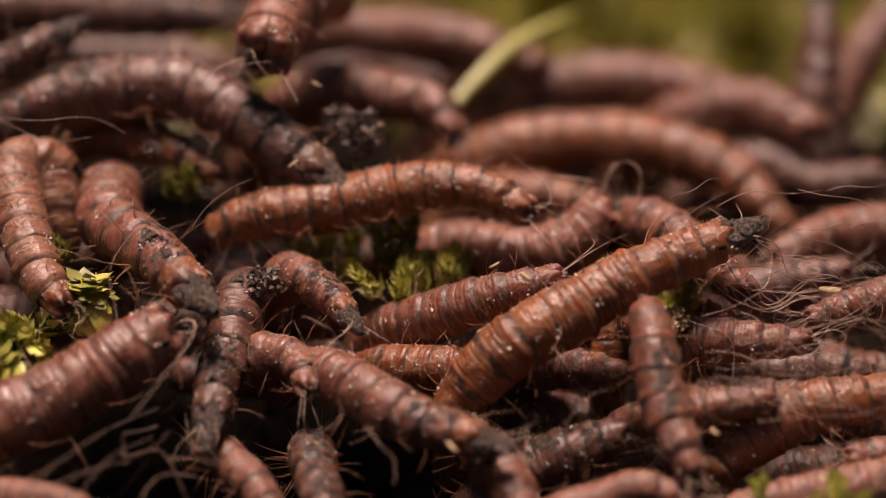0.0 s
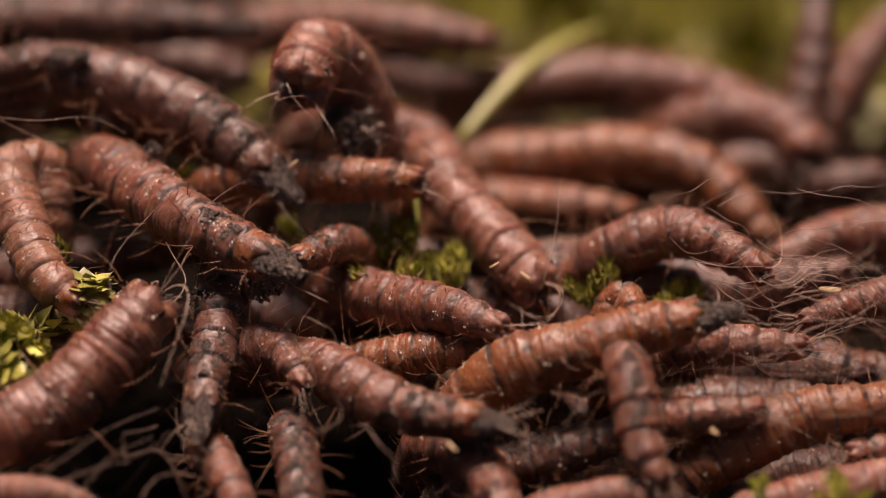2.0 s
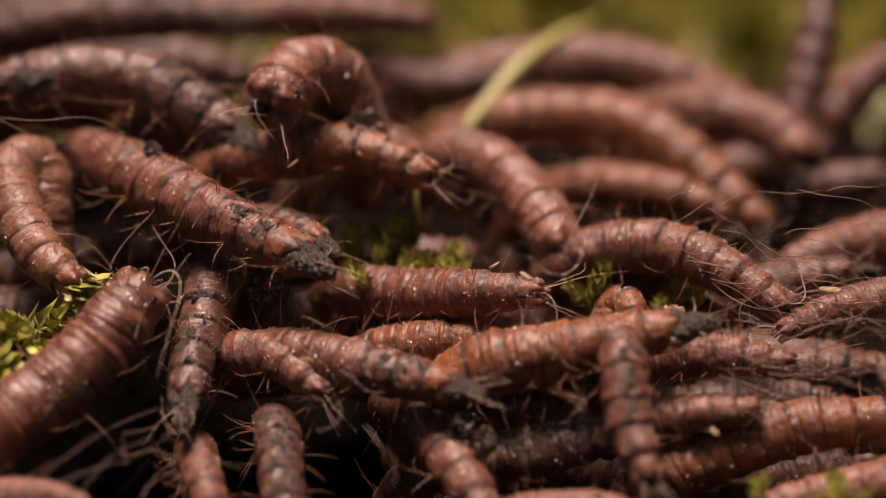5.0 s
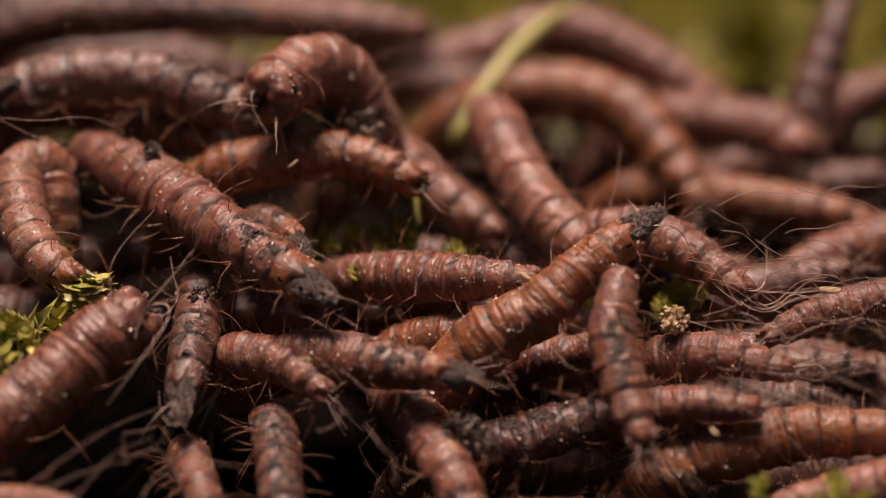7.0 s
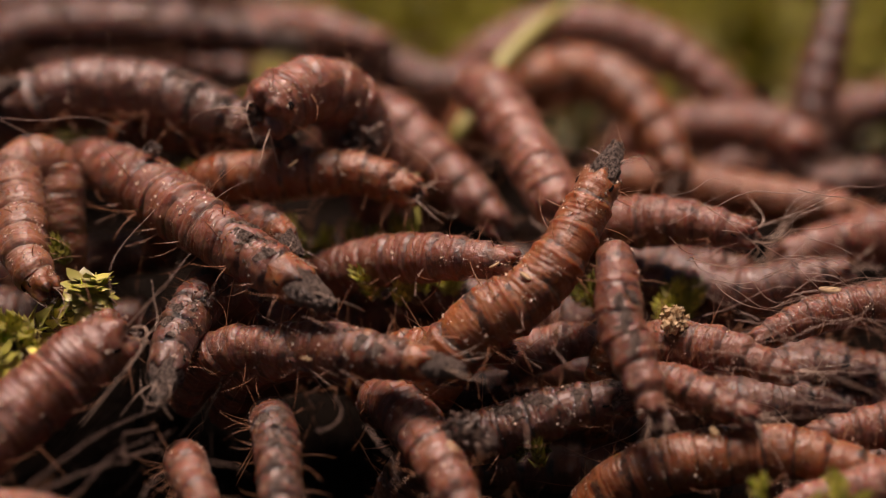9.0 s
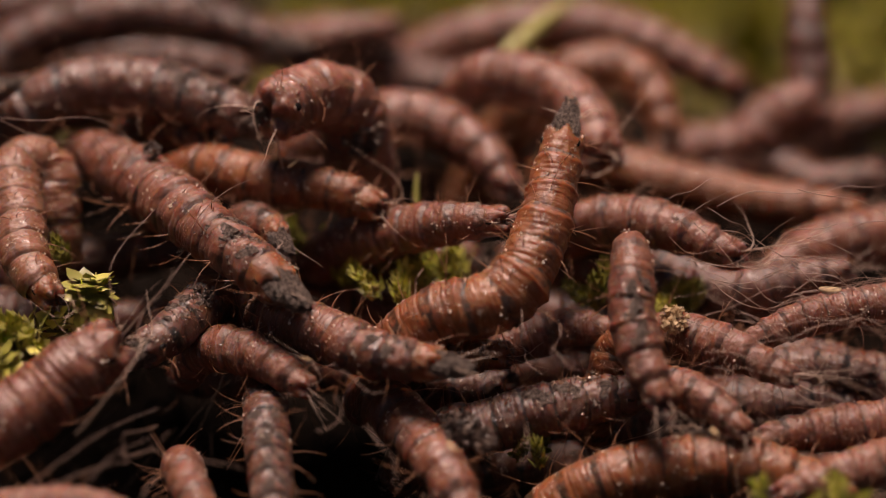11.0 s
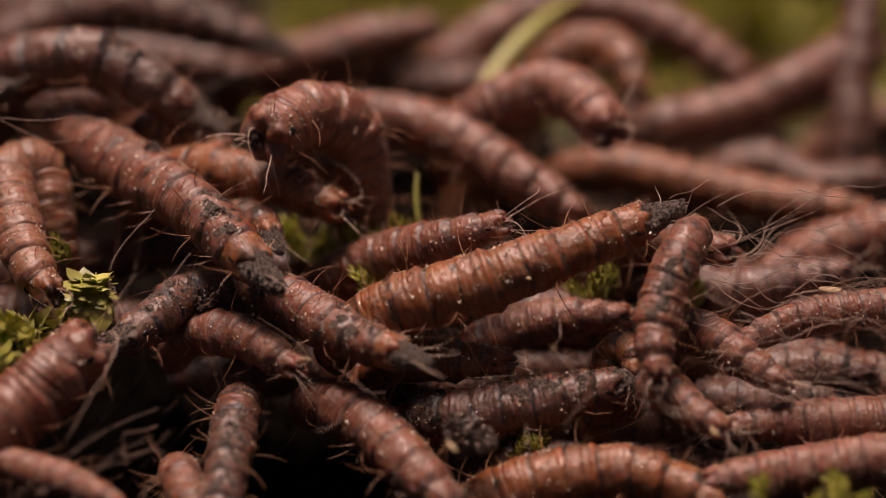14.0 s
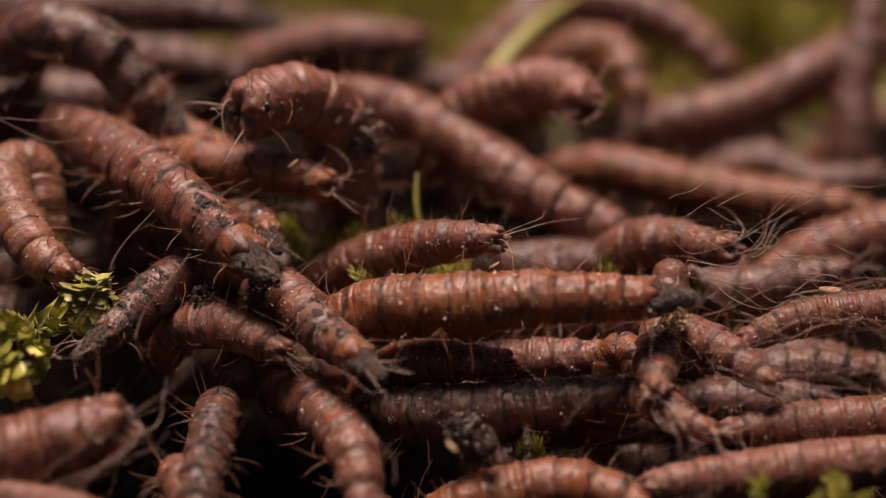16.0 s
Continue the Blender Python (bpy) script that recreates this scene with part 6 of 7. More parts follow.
crawl(c, 11.3, (8.1, 17.7, -2.8), (12.8, 16.1, -3.2), (17.6, 14.6, -3.7), (22.8, 13.7, -3.9))
crawl(c, 12, (8.4, 16.9, -3.5), (13.1, 15.9, -3.4), (17.6, 14.7, -3.6), (23.4, 13.7, -3.9))
crawl(c, 14, (9.1, 17.6, -2.9), (13.7, 16.1, -3.2), (17.9, 14.7, -3.6), (23.4, 13.5, -4.0))
crawl(c, 15, (9.4, 17.6, -2.9), (13.4, 16.3, -3.1), (17.6, 14.8, -3.5), (23.4, 13.8, -3.7))
crawl(c, 16, (8.5, 17.6, -2.9), (12.8, 16.1, -3.2), (17.3, 14.7, -3.5), (23.4, 13.7, -3.9))
c = larva("dusty reddish-brown ringed larva lying in the heap", 1.60, 10, "plain", 26)
crawl(c, 0, (26.9, 10.5, -3.0), (24.3, 9.3, -3.0), (20.2, 8.3, -3.0), (17.1, 6.7, -3.7))
crawl(c, 7.5, (27.2, 10.2, -3.2), (24.2, 8.9, -3.3), (20.4, 7.5, -3.7), (17.9, 6.1, -4.1))
crawl(c, 9.2, (27.2, 10.5, -3.0), (24.3, 9.2, -3.1), (20.5, 8.0, -3.3), (17.4, 6.8, -3.6))
crawl(c, 11.3, (27.2, 10.5, -3.0), (24.3, 9.2, -3.1), (19.3, 7.6, -3.5), (15.8, 5.1, -4.9))
crawl(c, 16, (27.3, 10.8, -2.8), (24.3, 9.3, -3.0), (19.3, 7.5, -3.6), (15.5, 5.0, -5.0))
c = larva("reddish-brown larva with long pale filaments at its end", 0.97, 13, "filament", 27)
crawl(c, 0, (24.9, 0.6, -1.7), (22.2, -0.4, -2.0), (19.9, -1.4, -2.3), (17.3, -2.3, -2.6))
crawl(c, 9.2, (24.8, 0.2, -2.0), (22.2, -0.7, -2.2), (18.0, -1.8, -2.6), (14.6, -3.3, -3.3))
crawl(c, 16, (24.7, -0.3, -2.4), (22.1, -1.2, -2.5), (17.4, -2.0, -2.7), (14.0, -3.3, -3.3))
c = larva("reddish-brown larva with long pale filaments at its end", 1.12, 8, "filament", 28)
crawl(c, 0, (10.9, -2.6, -4.0), (12.2, -3.1, -3.4), (14.0, -3.7, -3.1), (17.1, -4.2, -2.9))
crawl(c, 6.3, (10.3, -3.3, -4.4), (11.6, -3.8, -3.9), (13.4, -4.4, -3.6), (16.1, -5.4, -3.7))
crawl(c, 9.2, (10.4, -2.4, -3.8), (11.6, -3.3, -3.5), (13.4, -4.2, -3.4), (16.1, -5.7, -3.9))
crawl(c, 12, (11.2, -2.0, -3.5), (12.2, -2.9, -3.3), (13.9, -4.2, -3.4), (16.1, -5.8, -4.0))
crawl(c, 14, (11.8, -2.0, -3.5), (12.7, -3.0, -3.3), (13.9, -4.4, -3.6), (15.8, -6.1, -4.2))
crawl(c, 16, (11.5, -2.2, -3.7), (12.4, -3.2, -3.5), (13.6, -4.5, -3.6), (15.3, -6.2, -4.2))
c = larva("reddish-brown larva with long pale filaments at its end", 0.99, 8, "filament", 29)
crawl(c, 0, (9.1, -6.3, -5.9), (10.6, -6.8, -5.4), (12.3, -7.1, -4.8), (15.1, -7.1, -4.3))
crawl(c, 3, (8.8, -6.6, -6.1), (10.0, -7.1, -5.6), (11.8, -7.6, -5.1), (14.3, -7.8, -4.7))
crawl(c, 6.3, (9.3, -6.2, -5.8), (10.6, -6.7, -5.3), (12.1, -7.1, -4.8), (14.3, -7.5, -4.6))
crawl(c, 9.2, (10.0, -4.7, -4.8), (10.9, -5.5, -4.5), (12.1, -6.6, -4.5), (14.1, -8.0, -4.9))
crawl(c, 11.3, (9.9, -4.8, -4.9), (10.9, -5.7, -4.6), (12.1, -6.8, -4.6), (13.6, -8.6, -5.3))
crawl(c, 13, (10.2, -4.8, -4.9), (10.9, -5.8, -4.7), (11.8, -7.1, -4.8), (13.2, -8.7, -5.3))
crawl(c, 15, (9.7, -5.1, -5.1), (10.4, -6.0, -4.9), (11.0, -7.3, -5.0), (12.4, -8.3, -5.1))
crawl(c, 16, (9.4, -5.3, -5.3), (10.1, -6.3, -5.0), (10.7, -7.6, -5.1), (12.2, -8.6, -5.3))
c = larva("dusty reddish-brown ringed larva lying in the heap", 1.11, 14, "plain", 30)
crawl(c, 0, (25.7, -6.3, -7.3), (23.5, -6.8, -7.1), (21.3, -7.2, -7.1), (18.6, -7.7, -7.1))
crawl(c, 7.5, (25.9, -5.2, -6.5), (23.7, -5.6, -6.4), (21.5, -6.0, -6.3), (19.0, -6.7, -6.5))
crawl(c, 9.2, (25.9, -5.0, -6.5), (23.7, -5.5, -6.3), (21.5, -6.0, -6.2), (16.6, -6.7, -6.5))
crawl(c, 11.3, (26.0, -4.8, -6.3), (23.7, -5.3, -6.2), (21.5, -5.8, -6.2), (14.5, -6.8, -6.5))
crawl(c, 14, (26.0, -4.8, -6.3), (23.7, -5.3, -6.2), (21.0, -5.8, -6.1), (13.3, -6.3, -6.2))
crawl(c, 16, (26.1, -4.3, -6.0), (23.8, -4.9, -5.9), (20.5, -5.7, -6.1), (12.9, -6.5, -6.4))
c = larva("pinkish-brown gritty larva between others in the heap", 1.13, 16, "pale", 31)
crawl(c, 0, (25.2, -8.6, -7.4), (23.0, -9.1, -7.3), (19.8, -9.7, -7.3), (12.8, -11.0, -7.8))
crawl(c, 9.2, (25.2, -8.4, -7.3), (23.0, -8.9, -7.1), (20.3, -9.6, -7.2), (15.1, -11.0, -7.8))
crawl(c, 11.3, (25.3, -7.7, -6.8), (23.1, -8.1, -6.7), (20.4, -8.7, -6.6), (15.1, -10.2, -7.4))
crawl(c, 13, (25.4, -7.5, -6.7), (23.2, -8.0, -6.6), (20.0, -8.6, -6.6), (12.9, -9.9, -7.1))
crawl(c, 14, (25.3, -7.7, -6.8), (23.1, -8.1, -6.7), (19.9, -8.7, -6.6), (11.9, -9.8, -7.1))
crawl(c, 16, (25.3, -7.7, -6.8), (23.1, -8.1, -6.7), (19.9, -8.7, -6.6), (9.1, -10.0, -7.2))
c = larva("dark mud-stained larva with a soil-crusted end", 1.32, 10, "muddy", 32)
crawl(c, 0, (3.1, -6.9, -8.7), (4.6, -6.9, -7.8), (6.2, -6.9, -7.1), (8.5, -6.5, -6.4))
crawl(c, 4.2, (0.4, -6.4, -8.4), (2.5, -6.8, -7.8), (5.1, -7.0, -7.2), (8.0, -6.7, -6.5))
crawl(c, 6.3, (0.2, -6.0, -8.2), (2.5, -6.4, -7.5), (5.2, -6.3, -6.7), (8.3, -6.0, -6.0))
crawl(c, 9.2, (0.4, -5.3, -7.7), (2.3, -5.5, -7.0), (4.7, -5.4, -6.1), (8.1, -5.0, -5.3))
crawl(c, 11.3, (0.2, -4.9, -7.4), (1.8, -5.3, -6.8), (4.9, -5.1, -5.9), (9.4, -4.7, -5.2))
crawl(c, 13, (-0.1, -4.4, -7.1), (1.2, -4.9, -6.6), (4.4, -4.8, -5.7), (8.4, -4.1, -4.7))
crawl(c, 14, (-0.6, -4.3, -7.0), (1.0, -4.8, -6.5), (4.1, -4.9, -5.8), (8.3, -4.4, -5.0))
crawl(c, 16, (-2.8, -4.0, -6.8), (-1.2, -4.7, -6.4), (2.8, -5.1, -5.9), (8.4, -4.9, -5.3))
c = larva("orange-brown ringed larva half buried in the heap", 1.13, 8, "orange", 33)
crawl(c, 0, (-2.8, -2.2, -5.2), (-1.2, -2.9, -4.9), (0.7, -3.5, -4.6), (3.1, -3.7, -4.2))
crawl(c, 2, (-3.9, -2.0, -5.2), (-2.3, -2.5, -4.6), (-0.4, -2.8, -4.1), (2.3, -3.2, -3.8))
crawl(c, 3, (-3.9, -1.5, -4.8), (-2.3, -1.9, -4.2), (0.2, -2.5, -3.8), (2.8, -2.9, -3.6))
crawl(c, 6.3, (-2.6, -1.4, -4.7), (-1.2, -1.9, -4.2), (0.4, -2.3, -3.7), (2.6, -2.7, -3.5))
crawl(c, 7.5, (-1.7, -1.2, -4.5), (-0.7, -1.5, -3.9), (0.7, -2.0, -3.5), (2.8, -2.7, -3.5))
crawl(c, 9.2, (-2.3, -1.7, -4.9), (-1.2, -2.1, -4.4), (1.0, -2.8, -4.0), (3.1, -3.2, -3.8))
crawl(c, 16, (-2.3, -2.2, -5.2), (-1.2, -2.6, -4.7), (1.0, -3.3, -4.4), (3.1, -3.7, -4.2))
c = larva("pinkish-brown gritty larva between others in the heap", 1.10, 9, "pale", 34)
crawl(c, 0, (4.0, -0.8, -5.9), (5.4, -1.6, -5.6), (6.9, -2.3, -5.3), (8.8, -2.9, -5.2))
crawl(c, 7.5, (4.3, -0.6, -5.8), (5.4, -1.1, -5.2), (6.7, -1.4, -4.7), (8.3, -1.6, -4.3))
crawl(c, 9.2, (3.2, -0.6, -5.8), (4.6, -0.8, -5.0), (6.2, -0.9, -4.4), (8.3, -1.3, -4.1))
crawl(c, 11.3, (0.4, -0.3, -5.6), (3.2, -0.5, -4.8), (5.9, -0.4, -4.0), (8.5, -0.8, -3.8))
crawl(c, 12, (0.4, -0.3, -5.6), (3.2, -0.4, -4.8), (5.9, -0.2, -3.9), (8.5, -0.6, -3.6))
crawl(c, 14, (1.8, 0.2, -5.2), (3.8, 0.2, -4.3), (5.9, -0.0, -3.7), (8.9, -0.3, -3.4))
crawl(c, 15, (1.3, -0.1, -5.4), (3.7, -0.3, -4.7), (6.2, -0.7, -4.2), (8.9, -1.1, -4.0))
crawl(c, 16, (1.3, -0.8, -5.9), (3.7, -1.3, -5.4), (6.2, -1.8, -5.0), (8.8, -2.1, -4.7))
c = larva("orange-brown ringed larva half buried in the heap", 0.98, 8, "orange", 35)
crawl(c, 0, (8.1, -1.2, -4.5), (8.2, -0.6, -3.3), (8.7, -0.7, -2.6), (9.2, -2.4, -3.3))
crawl(c, 2, (8.0, -0.9, -4.4), (8.2, -0.2, -3.0), (8.9, -0.4, -2.4), (9.3, -2.2, -3.1))
crawl(c, 4.2, (8.0, -0.9, -4.4), (8.2, -0.2, -3.0), (8.9, -0.4, -2.4), (9.3, -2.2, -3.1))
crawl(c, 7.5, (7.9, -1.9, -5.1), (8.2, -1.6, -4.0), (8.8, -2.0, -3.5), (9.2, -3.7, -4.2))
crawl(c, 16, (7.9, -2.4, -5.4), (8.1, -2.4, -4.5), (8.8, -2.8, -4.0), (9.1, -4.4, -4.7))
c = larva("small larva poking its dirty end out of a gap", 1.09, 8, "dirty", 36)
crawl(c, 0, (-7.1, 0.6, -1.7), (-6.2, -0.6, -1.7), (-5.2, -1.8, -1.8), (-4.5, -3.0, -2.1))
crawl(c, 0.5, (-6.6, 1.1, -1.4), (-6.2, -0.2, -1.4), (-5.9, -1.5, -1.5), (-5.7, -2.8, -1.9))
crawl(c, 1, (-6.2, 2.1, -0.6), (-6.4, 0.5, -0.9), (-6.8, -1.2, -1.4), (-7.0, -2.6, -1.9))
crawl(c, 1.5, (-6.2, 1.6, -1.0), (-6.7, 0.3, -1.0), (-7.4, -0.8, -1.1), (-8.3, -1.8, -1.2))
crawl(c, 2, (-5.1, 2.0, -0.7), (-5.7, 1.1, -0.5), (-6.4, 0.2, -0.4), (-7.1, -0.6, -0.4))
crawl(c, 3, (-5.7, 2.2, -0.5), (-6.3, 1.4, -0.2), (-7.2, 0.6, -0.1), (-8.2, -0.2, -0.2))
crawl(c, 4.2, (-8.5, 2.9, -0.0), (-7.3, 2.0, 0.2), (-6.3, 1.1, 0.3), (-5.4, 0.2, 0.1))
crawl(c, 6.3, (-8.7, 2.9, -0.0), (-8.1, 2.0, 0.2), (-7.5, 1.2, 0.4), (-6.9, 0.3, 0.2))
crawl(c, 16, (-9.9, 3.2, 0.2), (-9.2, 2.3, 0.4), (-8.7, 1.5, 0.6), (-8.3, 0.5, 0.4))
c = larva("pinkish-brown gritty larva between others in the heap", 0.79, 9, "pale", 37)
crawl(c, 0, (-21.0, -11.8, -6.7), (-19.0, -12.1, -6.5), (-17.2, -12.5, -6.4), (-15.6, -13.0, -6.4))
crawl(c, 3, (-21.1, -11.7, -6.7), (-19.0, -11.9, -6.4), (-17.2, -12.2, -6.2), (-15.6, -12.8, -6.3))
crawl(c, 9.2, (-21.0, -12.3, -7.0), (-18.9, -12.6, -6.8), (-17.1, -13.0, -6.7), (-15.5, -13.6, -6.8))
crawl(c, 12, (-18.7, -12.3, -7.0), (-17.0, -12.3, -6.6), (-15.2, -12.4, -6.3), (-13.1, -13.0, -6.4))
crawl(c, 14, (-19.5, -10.3, -5.9), (-17.9, -11.1, -5.9), (-16.2, -11.8, -6.0), (-14.1, -13.0, -6.4))
crawl(c, 16, (-19.6, -11.8, -6.7), (-17.7, -12.4, -6.7), (-16.1, -12.9, -6.6), (-14.1, -13.6, -6.8))
c = larva("dark mud-stained larva with a soil-crusted end", 1.15, 8, "muddy", 38)
crawl(c, 0, (-6.0, -7.5, -7.2), (-5.8, -8.9, -7.3), (-5.5, -10.3, -7.4), (-5.2, -12.1, -8.0))
crawl(c, 1, (-6.6, -7.0, -6.9), (-6.3, -8.4, -6.9), (-5.9, -10.0, -7.2), (-5.6, -12.1, -8.0))
crawl(c, 3, (-7.3, -6.2, -6.4), (-7.1, -7.9, -6.6), (-6.9, -9.8, -7.0), (-6.6, -12.1, -8.0))
crawl(c, 6.3, (-7.9, -6.2, -6.4), (-7.6, -7.9, -6.6), (-7.4, -9.8, -7.0), (-7.0, -12.1, -8.0))
crawl(c, 9.2, (-7.9, -6.1, -6.3), (-7.6, -7.9, -6.6), (-7.4, -9.8, -7.0), (-7.1, -12.1, -8.0))
crawl(c, 11.3, (-8.4, -5.3, -5.7), (-8.2, -7.5, -6.3), (-7.9, -9.5, -6.9), (-7.6, -12.1, -8.0))
crawl(c, 13, (-9.1, -5.5, -5.9), (-9.0, -7.7, -6.5), (-8.9, -9.5, -6.9), (-8.8, -12.1, -8.0))
crawl(c, 14, (-9.6, -5.5, -5.9), (-9.7, -7.5, -6.3), (-9.8, -9.5, -6.9), (-10.1, -12.1, -8.0))
crawl(c, 16, (-10.6, -5.7, -6.1), (-10.7, -7.7, -6.5), (-10.9, -9.5, -6.9), (-11.0, -12.1, -8.0))
c = larva("dusty reddish-brown ringed larva lying in the heap", 1.02, 8, "plain", 39)
crawl(c, 0, (-10.5, -7.2, -7.0), (-9.4, -8.7, -7.1), (-8.5, -10.0, -7.2), (-7.4, -11.9, -7.8))
crawl(c, 3, (-10.9, -7.2, -7.0), (-10.5, -8.7, -7.1), (-10.0, -10.3, -7.4), (-9.3, -12.1, -8.0))
crawl(c, 6.3, (-11.6, -7.5, -7.2), (-11.2, -8.9, -7.3), (-10.8, -10.3, -7.4), (-10.2, -12.1, -8.0))
crawl(c, 16, (-12.0, -8.5, -7.8), (-11.6, -9.9, -7.9), (-11.1, -11.2, -7.9), (-10.5, -12.8, -8.4))
c = larva("pinkish-brown gritty larva between others in the heap", 1.11, 8, "pale", 40)
crawl(c, 0, (-9.2, -3.3, -4.4), (-8.0, -3.7, -3.8), (-6.8, -4.7, -3.8), (-6.2, -6.3, -4.3))
crawl(c, 3, (-9.5, -2.7, -4.0), (-8.5, -3.2, -3.5), (-7.4, -4.4, -3.5), (-6.4, -6.2, -4.2))
crawl(c, 6.3, (-10.3, -3.3, -4.4), (-9.0, -3.9, -3.9), (-7.2, -5.0, -3.9), (-5.0, -6.6, -4.5))
crawl(c, 7.5, (-10.3, -3.1, -4.3), (-9.2, -3.6, -3.8), (-7.5, -4.6, -3.7), (-5.6, -6.3, -4.3))
crawl(c, 9.2, (-10.8, -3.0, -4.2), (-9.7, -3.4, -3.6), (-8.2, -4.0, -3.3), (-6.3, -5.0, -3.5))
crawl(c, 11.3, (-10.9, -2.7, -4.0), (-9.7, -3.5, -3.7), (-8.1, -4.7, -3.8), (-6.2, -6.3, -4.3))
crawl(c, 13, (-11.1, -2.5, -3.9), (-10.0, -3.2, -3.5), (-8.6, -4.4, -3.6), (-6.8, -6.0, -4.1))
crawl(c, 14, (-11.5, -2.0, -3.5), (-10.1, -2.8, -3.2), (-8.7, -3.9, -3.2), (-6.8, -5.4, -3.7))
crawl(c, 16, (-12.0, -1.7, -3.3), (-10.8, -2.4, -2.9), (-9.3, -3.4, -2.9), (-7.3, -4.7, -3.2))
c = larva("pinkish-brown gritty larva between others in the heap", 0.85, 9, "pale", 41)
crawl(c, 0, (5.2, -11.5, -7.6), (6.9, -11.4, -7.1), (8.9, -11.2, -6.6), (11.1, -12.0, -6.9))
crawl(c, 3, (4.4, -11.4, -7.5), (5.9, -11.5, -7.2), (7.7, -11.6, -6.9), (9.3, -12.3, -7.0))
crawl(c, 9.2, (2.9, -12.1, -8.0), (4.4, -12.5, -7.8), (5.8, -12.8, -7.6), (7.8, -13.0, -7.5))
crawl(c, 16, (2.9, -12.6, -8.3), (4.4, -12.9, -8.0), (5.8, -13.2, -7.9), (7.8, -13.5, -7.7))
# filler larvae below the others, their shade deepened by the darker skin
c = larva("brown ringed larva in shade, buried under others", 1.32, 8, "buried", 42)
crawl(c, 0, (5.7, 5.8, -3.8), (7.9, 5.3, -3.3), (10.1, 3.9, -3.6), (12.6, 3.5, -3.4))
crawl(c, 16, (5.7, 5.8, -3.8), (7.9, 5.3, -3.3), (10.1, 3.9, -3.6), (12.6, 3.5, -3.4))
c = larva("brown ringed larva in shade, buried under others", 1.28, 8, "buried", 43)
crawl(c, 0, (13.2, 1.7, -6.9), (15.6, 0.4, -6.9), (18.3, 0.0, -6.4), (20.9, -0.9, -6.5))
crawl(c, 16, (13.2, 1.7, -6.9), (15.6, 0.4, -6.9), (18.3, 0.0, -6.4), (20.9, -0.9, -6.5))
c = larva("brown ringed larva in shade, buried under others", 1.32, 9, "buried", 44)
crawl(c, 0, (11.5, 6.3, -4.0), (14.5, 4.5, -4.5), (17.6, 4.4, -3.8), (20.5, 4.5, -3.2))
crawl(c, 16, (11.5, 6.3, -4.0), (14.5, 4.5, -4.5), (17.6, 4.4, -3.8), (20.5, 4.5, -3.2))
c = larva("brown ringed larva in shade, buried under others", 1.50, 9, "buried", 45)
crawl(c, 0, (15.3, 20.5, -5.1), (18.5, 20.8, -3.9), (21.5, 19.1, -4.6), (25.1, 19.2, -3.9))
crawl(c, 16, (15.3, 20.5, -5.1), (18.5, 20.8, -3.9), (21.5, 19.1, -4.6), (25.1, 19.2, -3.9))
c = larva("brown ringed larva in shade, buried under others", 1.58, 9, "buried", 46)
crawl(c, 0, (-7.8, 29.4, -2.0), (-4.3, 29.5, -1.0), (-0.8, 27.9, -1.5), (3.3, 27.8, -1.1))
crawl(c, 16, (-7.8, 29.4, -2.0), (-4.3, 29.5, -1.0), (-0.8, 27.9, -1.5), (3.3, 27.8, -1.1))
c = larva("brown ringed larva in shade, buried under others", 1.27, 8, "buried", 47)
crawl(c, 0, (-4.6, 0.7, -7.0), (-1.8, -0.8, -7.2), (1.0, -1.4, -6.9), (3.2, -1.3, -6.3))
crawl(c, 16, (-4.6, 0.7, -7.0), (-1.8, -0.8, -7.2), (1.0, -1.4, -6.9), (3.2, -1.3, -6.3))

# more larvae added to fill lit gaps; skin colour darkened to read as shade
c = larva("larva deep in the heap under others, skin darkened as shade", 1.30, 9, "buried", 57)
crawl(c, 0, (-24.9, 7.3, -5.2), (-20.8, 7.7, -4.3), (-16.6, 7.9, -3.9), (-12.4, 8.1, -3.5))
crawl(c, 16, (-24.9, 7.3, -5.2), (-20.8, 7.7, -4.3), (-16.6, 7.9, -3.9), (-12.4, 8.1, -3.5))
c = larva("larva deep in the heap under others, skin darkened as shade", 1.48, 9, "buried", 58)
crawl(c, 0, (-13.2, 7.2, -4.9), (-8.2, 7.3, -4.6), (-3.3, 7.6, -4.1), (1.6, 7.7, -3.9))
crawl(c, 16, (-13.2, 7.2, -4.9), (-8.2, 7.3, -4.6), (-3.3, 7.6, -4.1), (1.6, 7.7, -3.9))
c = larva("larva deep in the heap under others, skin darkened as shade", 1.36, 9, "buried", 59)
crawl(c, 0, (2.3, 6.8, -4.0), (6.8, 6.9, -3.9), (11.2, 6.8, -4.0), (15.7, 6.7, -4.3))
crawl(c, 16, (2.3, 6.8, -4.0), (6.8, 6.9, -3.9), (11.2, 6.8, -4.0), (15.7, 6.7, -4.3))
c = larva("larva deep in the heap under others, skin darkened as shade", 1.49, 9, "buried", 61)
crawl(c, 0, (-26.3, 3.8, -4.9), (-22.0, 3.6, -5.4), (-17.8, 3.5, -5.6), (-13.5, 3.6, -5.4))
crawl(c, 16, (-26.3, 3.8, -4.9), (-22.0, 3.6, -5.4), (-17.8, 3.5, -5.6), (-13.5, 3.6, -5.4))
c = larva("larva deep in the heap under others, skin darkened as shade", 1.46, 9, "buried", 62)
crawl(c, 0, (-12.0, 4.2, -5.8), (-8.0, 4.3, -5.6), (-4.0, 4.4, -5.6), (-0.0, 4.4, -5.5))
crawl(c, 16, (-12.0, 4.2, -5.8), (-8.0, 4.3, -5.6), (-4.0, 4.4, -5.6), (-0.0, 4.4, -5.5))
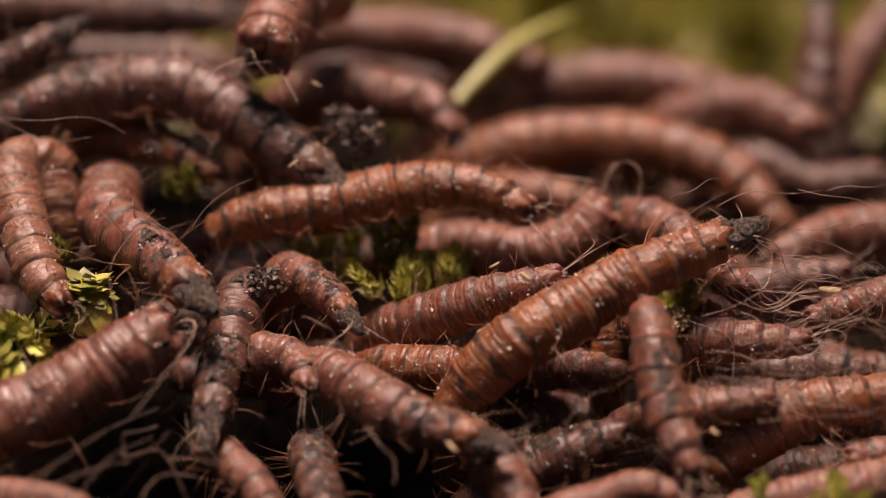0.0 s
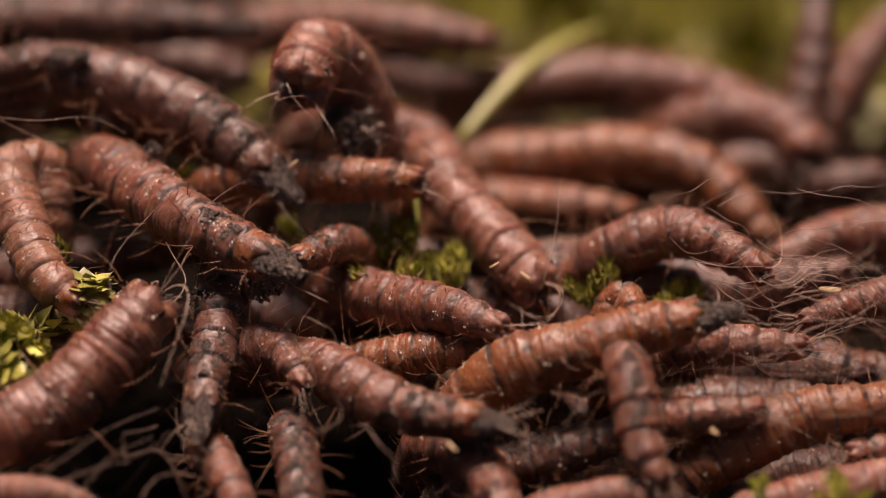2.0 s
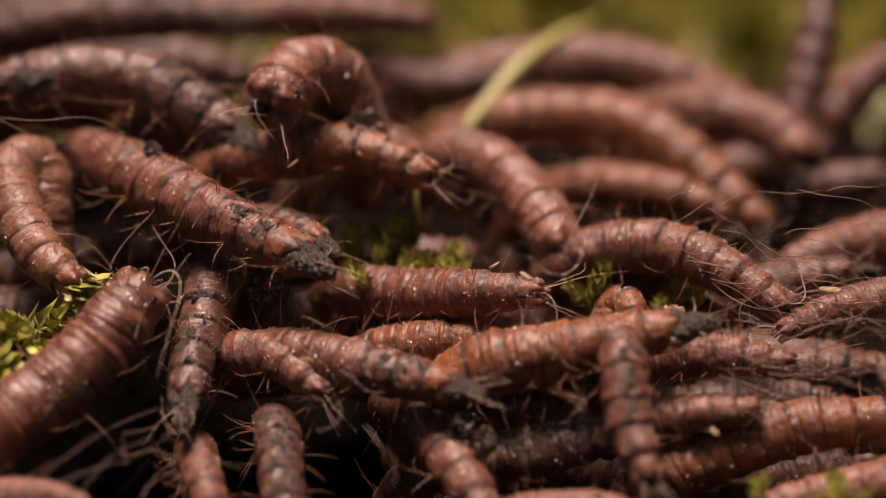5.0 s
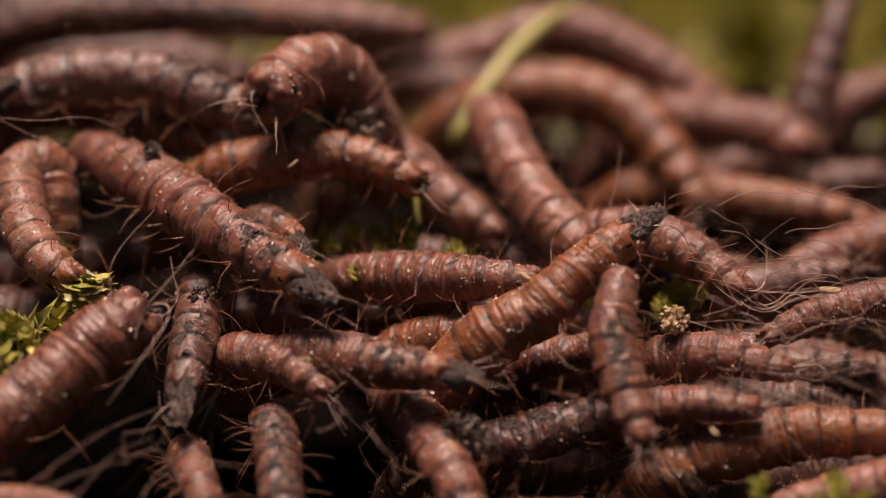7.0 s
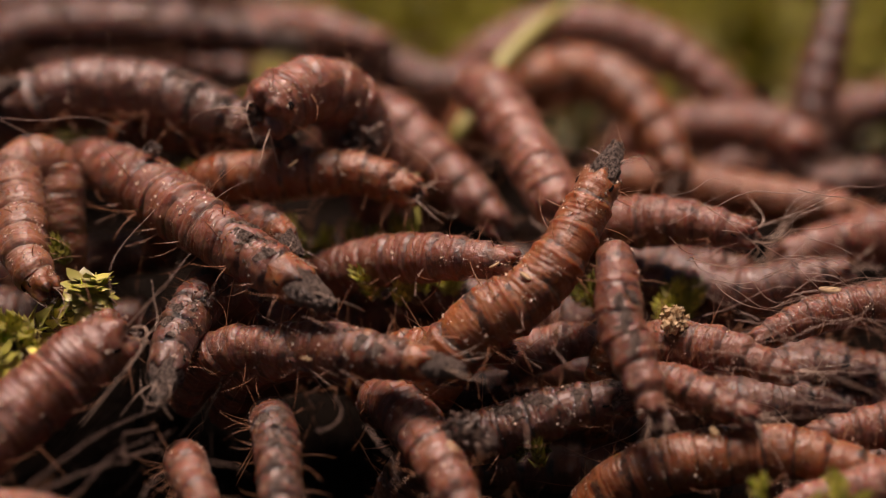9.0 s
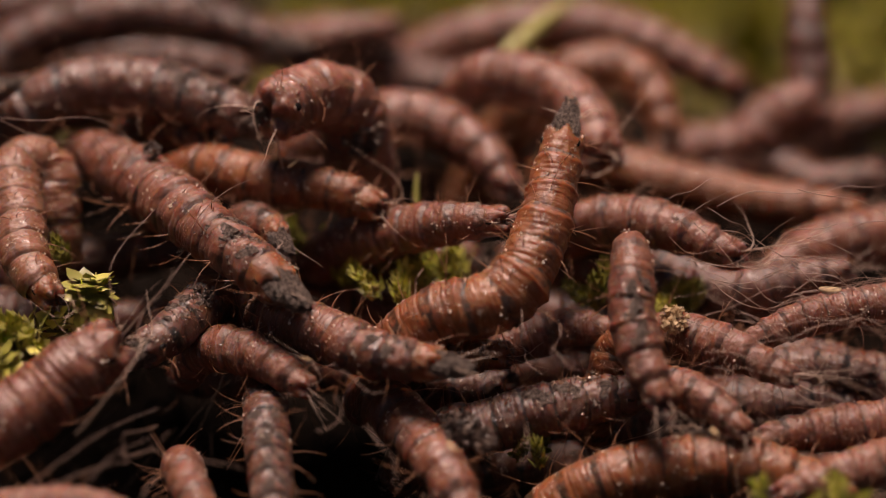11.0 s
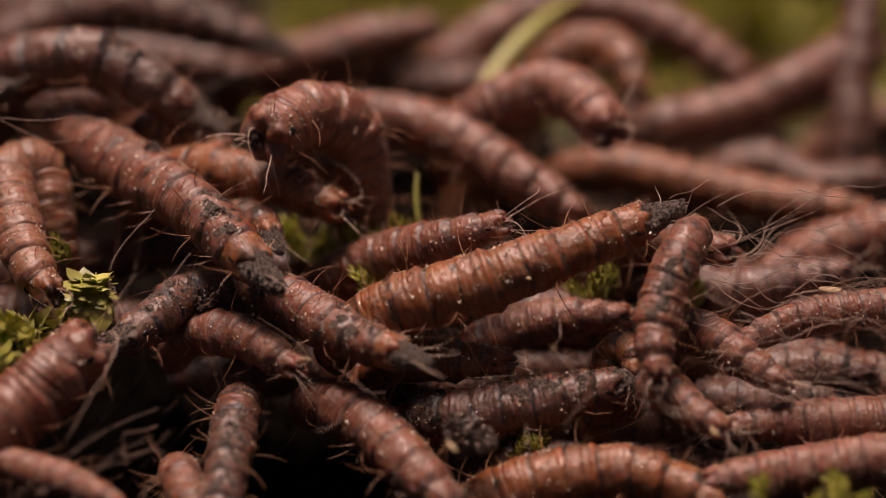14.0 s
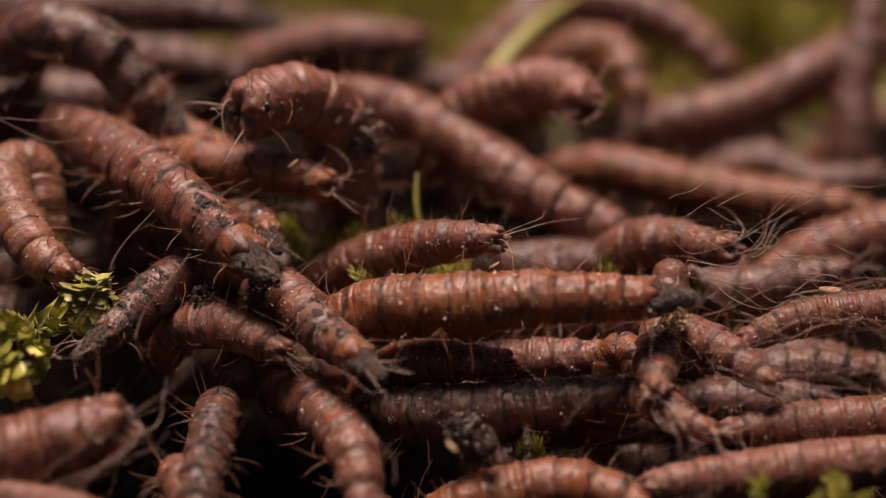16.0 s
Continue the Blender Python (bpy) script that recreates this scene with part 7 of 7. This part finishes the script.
c = larva("larva deep in the heap under others, skin darkened as shade", 1.53, 9, "buried", 63)
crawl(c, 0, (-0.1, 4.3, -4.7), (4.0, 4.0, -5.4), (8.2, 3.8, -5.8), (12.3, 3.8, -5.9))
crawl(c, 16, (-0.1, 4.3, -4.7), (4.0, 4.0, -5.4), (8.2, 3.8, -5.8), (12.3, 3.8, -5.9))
c = larva("larva deep in the heap under others, skin darkened as shade", 1.40, 9, "buried", 64)
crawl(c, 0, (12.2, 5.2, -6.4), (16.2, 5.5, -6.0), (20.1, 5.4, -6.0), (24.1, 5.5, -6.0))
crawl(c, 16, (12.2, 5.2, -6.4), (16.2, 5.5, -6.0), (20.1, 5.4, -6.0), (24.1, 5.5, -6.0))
c = larva("larva deep in the heap under others, skin darkened as shade", 1.30, 9, "buried", 66)
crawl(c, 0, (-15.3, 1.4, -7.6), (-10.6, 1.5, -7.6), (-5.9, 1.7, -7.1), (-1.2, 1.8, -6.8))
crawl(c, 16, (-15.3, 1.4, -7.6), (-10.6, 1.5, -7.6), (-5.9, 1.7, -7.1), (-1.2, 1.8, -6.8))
c = larva("larva deep in the heap under others, skin darkened as shade", 1.30, 9, "buried", 67)
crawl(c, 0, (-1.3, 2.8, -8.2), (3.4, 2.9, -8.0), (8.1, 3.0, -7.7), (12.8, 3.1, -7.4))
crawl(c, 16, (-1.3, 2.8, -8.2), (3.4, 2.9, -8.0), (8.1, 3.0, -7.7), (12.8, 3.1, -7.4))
c = larva("larva deep in the heap under others, skin darkened as shade", 1.51, 9, "buried", 68)
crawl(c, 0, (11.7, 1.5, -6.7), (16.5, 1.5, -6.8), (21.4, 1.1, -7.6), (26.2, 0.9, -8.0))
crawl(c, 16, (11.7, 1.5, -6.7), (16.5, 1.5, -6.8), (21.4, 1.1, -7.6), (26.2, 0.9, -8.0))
c = larva("larva deep in the heap under others, skin darkened as shade", 1.34, 9, "buried", 71)
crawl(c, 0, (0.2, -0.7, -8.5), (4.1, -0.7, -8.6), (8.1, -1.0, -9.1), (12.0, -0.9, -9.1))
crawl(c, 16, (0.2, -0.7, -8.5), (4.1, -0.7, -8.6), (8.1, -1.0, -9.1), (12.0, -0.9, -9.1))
c = larva("larva deep in the heap under others, skin darkened as shade", 1.53, 9, "buried", 72)
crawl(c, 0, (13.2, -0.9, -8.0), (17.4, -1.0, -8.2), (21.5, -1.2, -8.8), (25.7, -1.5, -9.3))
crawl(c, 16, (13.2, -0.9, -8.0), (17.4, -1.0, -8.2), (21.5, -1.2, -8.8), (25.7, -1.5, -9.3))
c = larva("larva deep in the heap under others, skin darkened as shade", 1.38, 9, "buried", 75)
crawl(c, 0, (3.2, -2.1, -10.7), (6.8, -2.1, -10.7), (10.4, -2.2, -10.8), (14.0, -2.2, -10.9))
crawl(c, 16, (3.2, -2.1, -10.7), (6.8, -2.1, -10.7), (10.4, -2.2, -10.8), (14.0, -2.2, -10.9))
c = larva("larva deep in the heap under others, skin darkened as shade", 1.38, 9, "buried", 76)
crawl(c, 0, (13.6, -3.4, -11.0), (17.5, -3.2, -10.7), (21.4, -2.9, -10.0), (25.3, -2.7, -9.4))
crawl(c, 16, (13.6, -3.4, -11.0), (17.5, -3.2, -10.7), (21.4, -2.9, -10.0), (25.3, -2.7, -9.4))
c = larva("larva deep in the heap under others, skin darkened as shade", 1.80, 12, "buried", 77)
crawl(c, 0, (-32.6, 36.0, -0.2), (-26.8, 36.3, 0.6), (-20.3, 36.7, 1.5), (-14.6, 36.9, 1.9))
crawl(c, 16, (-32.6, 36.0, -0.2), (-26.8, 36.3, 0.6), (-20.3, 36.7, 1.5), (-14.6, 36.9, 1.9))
c = larva("larva deep in the heap under others, skin darkened as shade", 1.70, 12, "buried", 78)
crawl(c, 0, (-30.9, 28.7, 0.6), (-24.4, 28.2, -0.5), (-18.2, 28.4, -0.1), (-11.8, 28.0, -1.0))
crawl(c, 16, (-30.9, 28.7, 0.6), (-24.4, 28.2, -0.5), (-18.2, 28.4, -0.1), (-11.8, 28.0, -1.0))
c = larva("larva deep in the heap under others, skin darkened as shade", 1.60, 11, "buried", 79)
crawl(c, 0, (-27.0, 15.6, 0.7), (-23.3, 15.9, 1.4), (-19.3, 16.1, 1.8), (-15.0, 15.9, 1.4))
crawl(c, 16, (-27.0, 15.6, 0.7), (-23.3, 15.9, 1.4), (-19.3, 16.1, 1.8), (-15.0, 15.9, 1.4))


def motions():
    for thing, rows in SLIDES:
        walk(thing, rows)
    for c in LARVAE:
        body, rings = larva_rows(c)
        walk(c["body"], body)
        for part, rows in zip(c["parts"], rings):
            walk(part, rows)


motions()
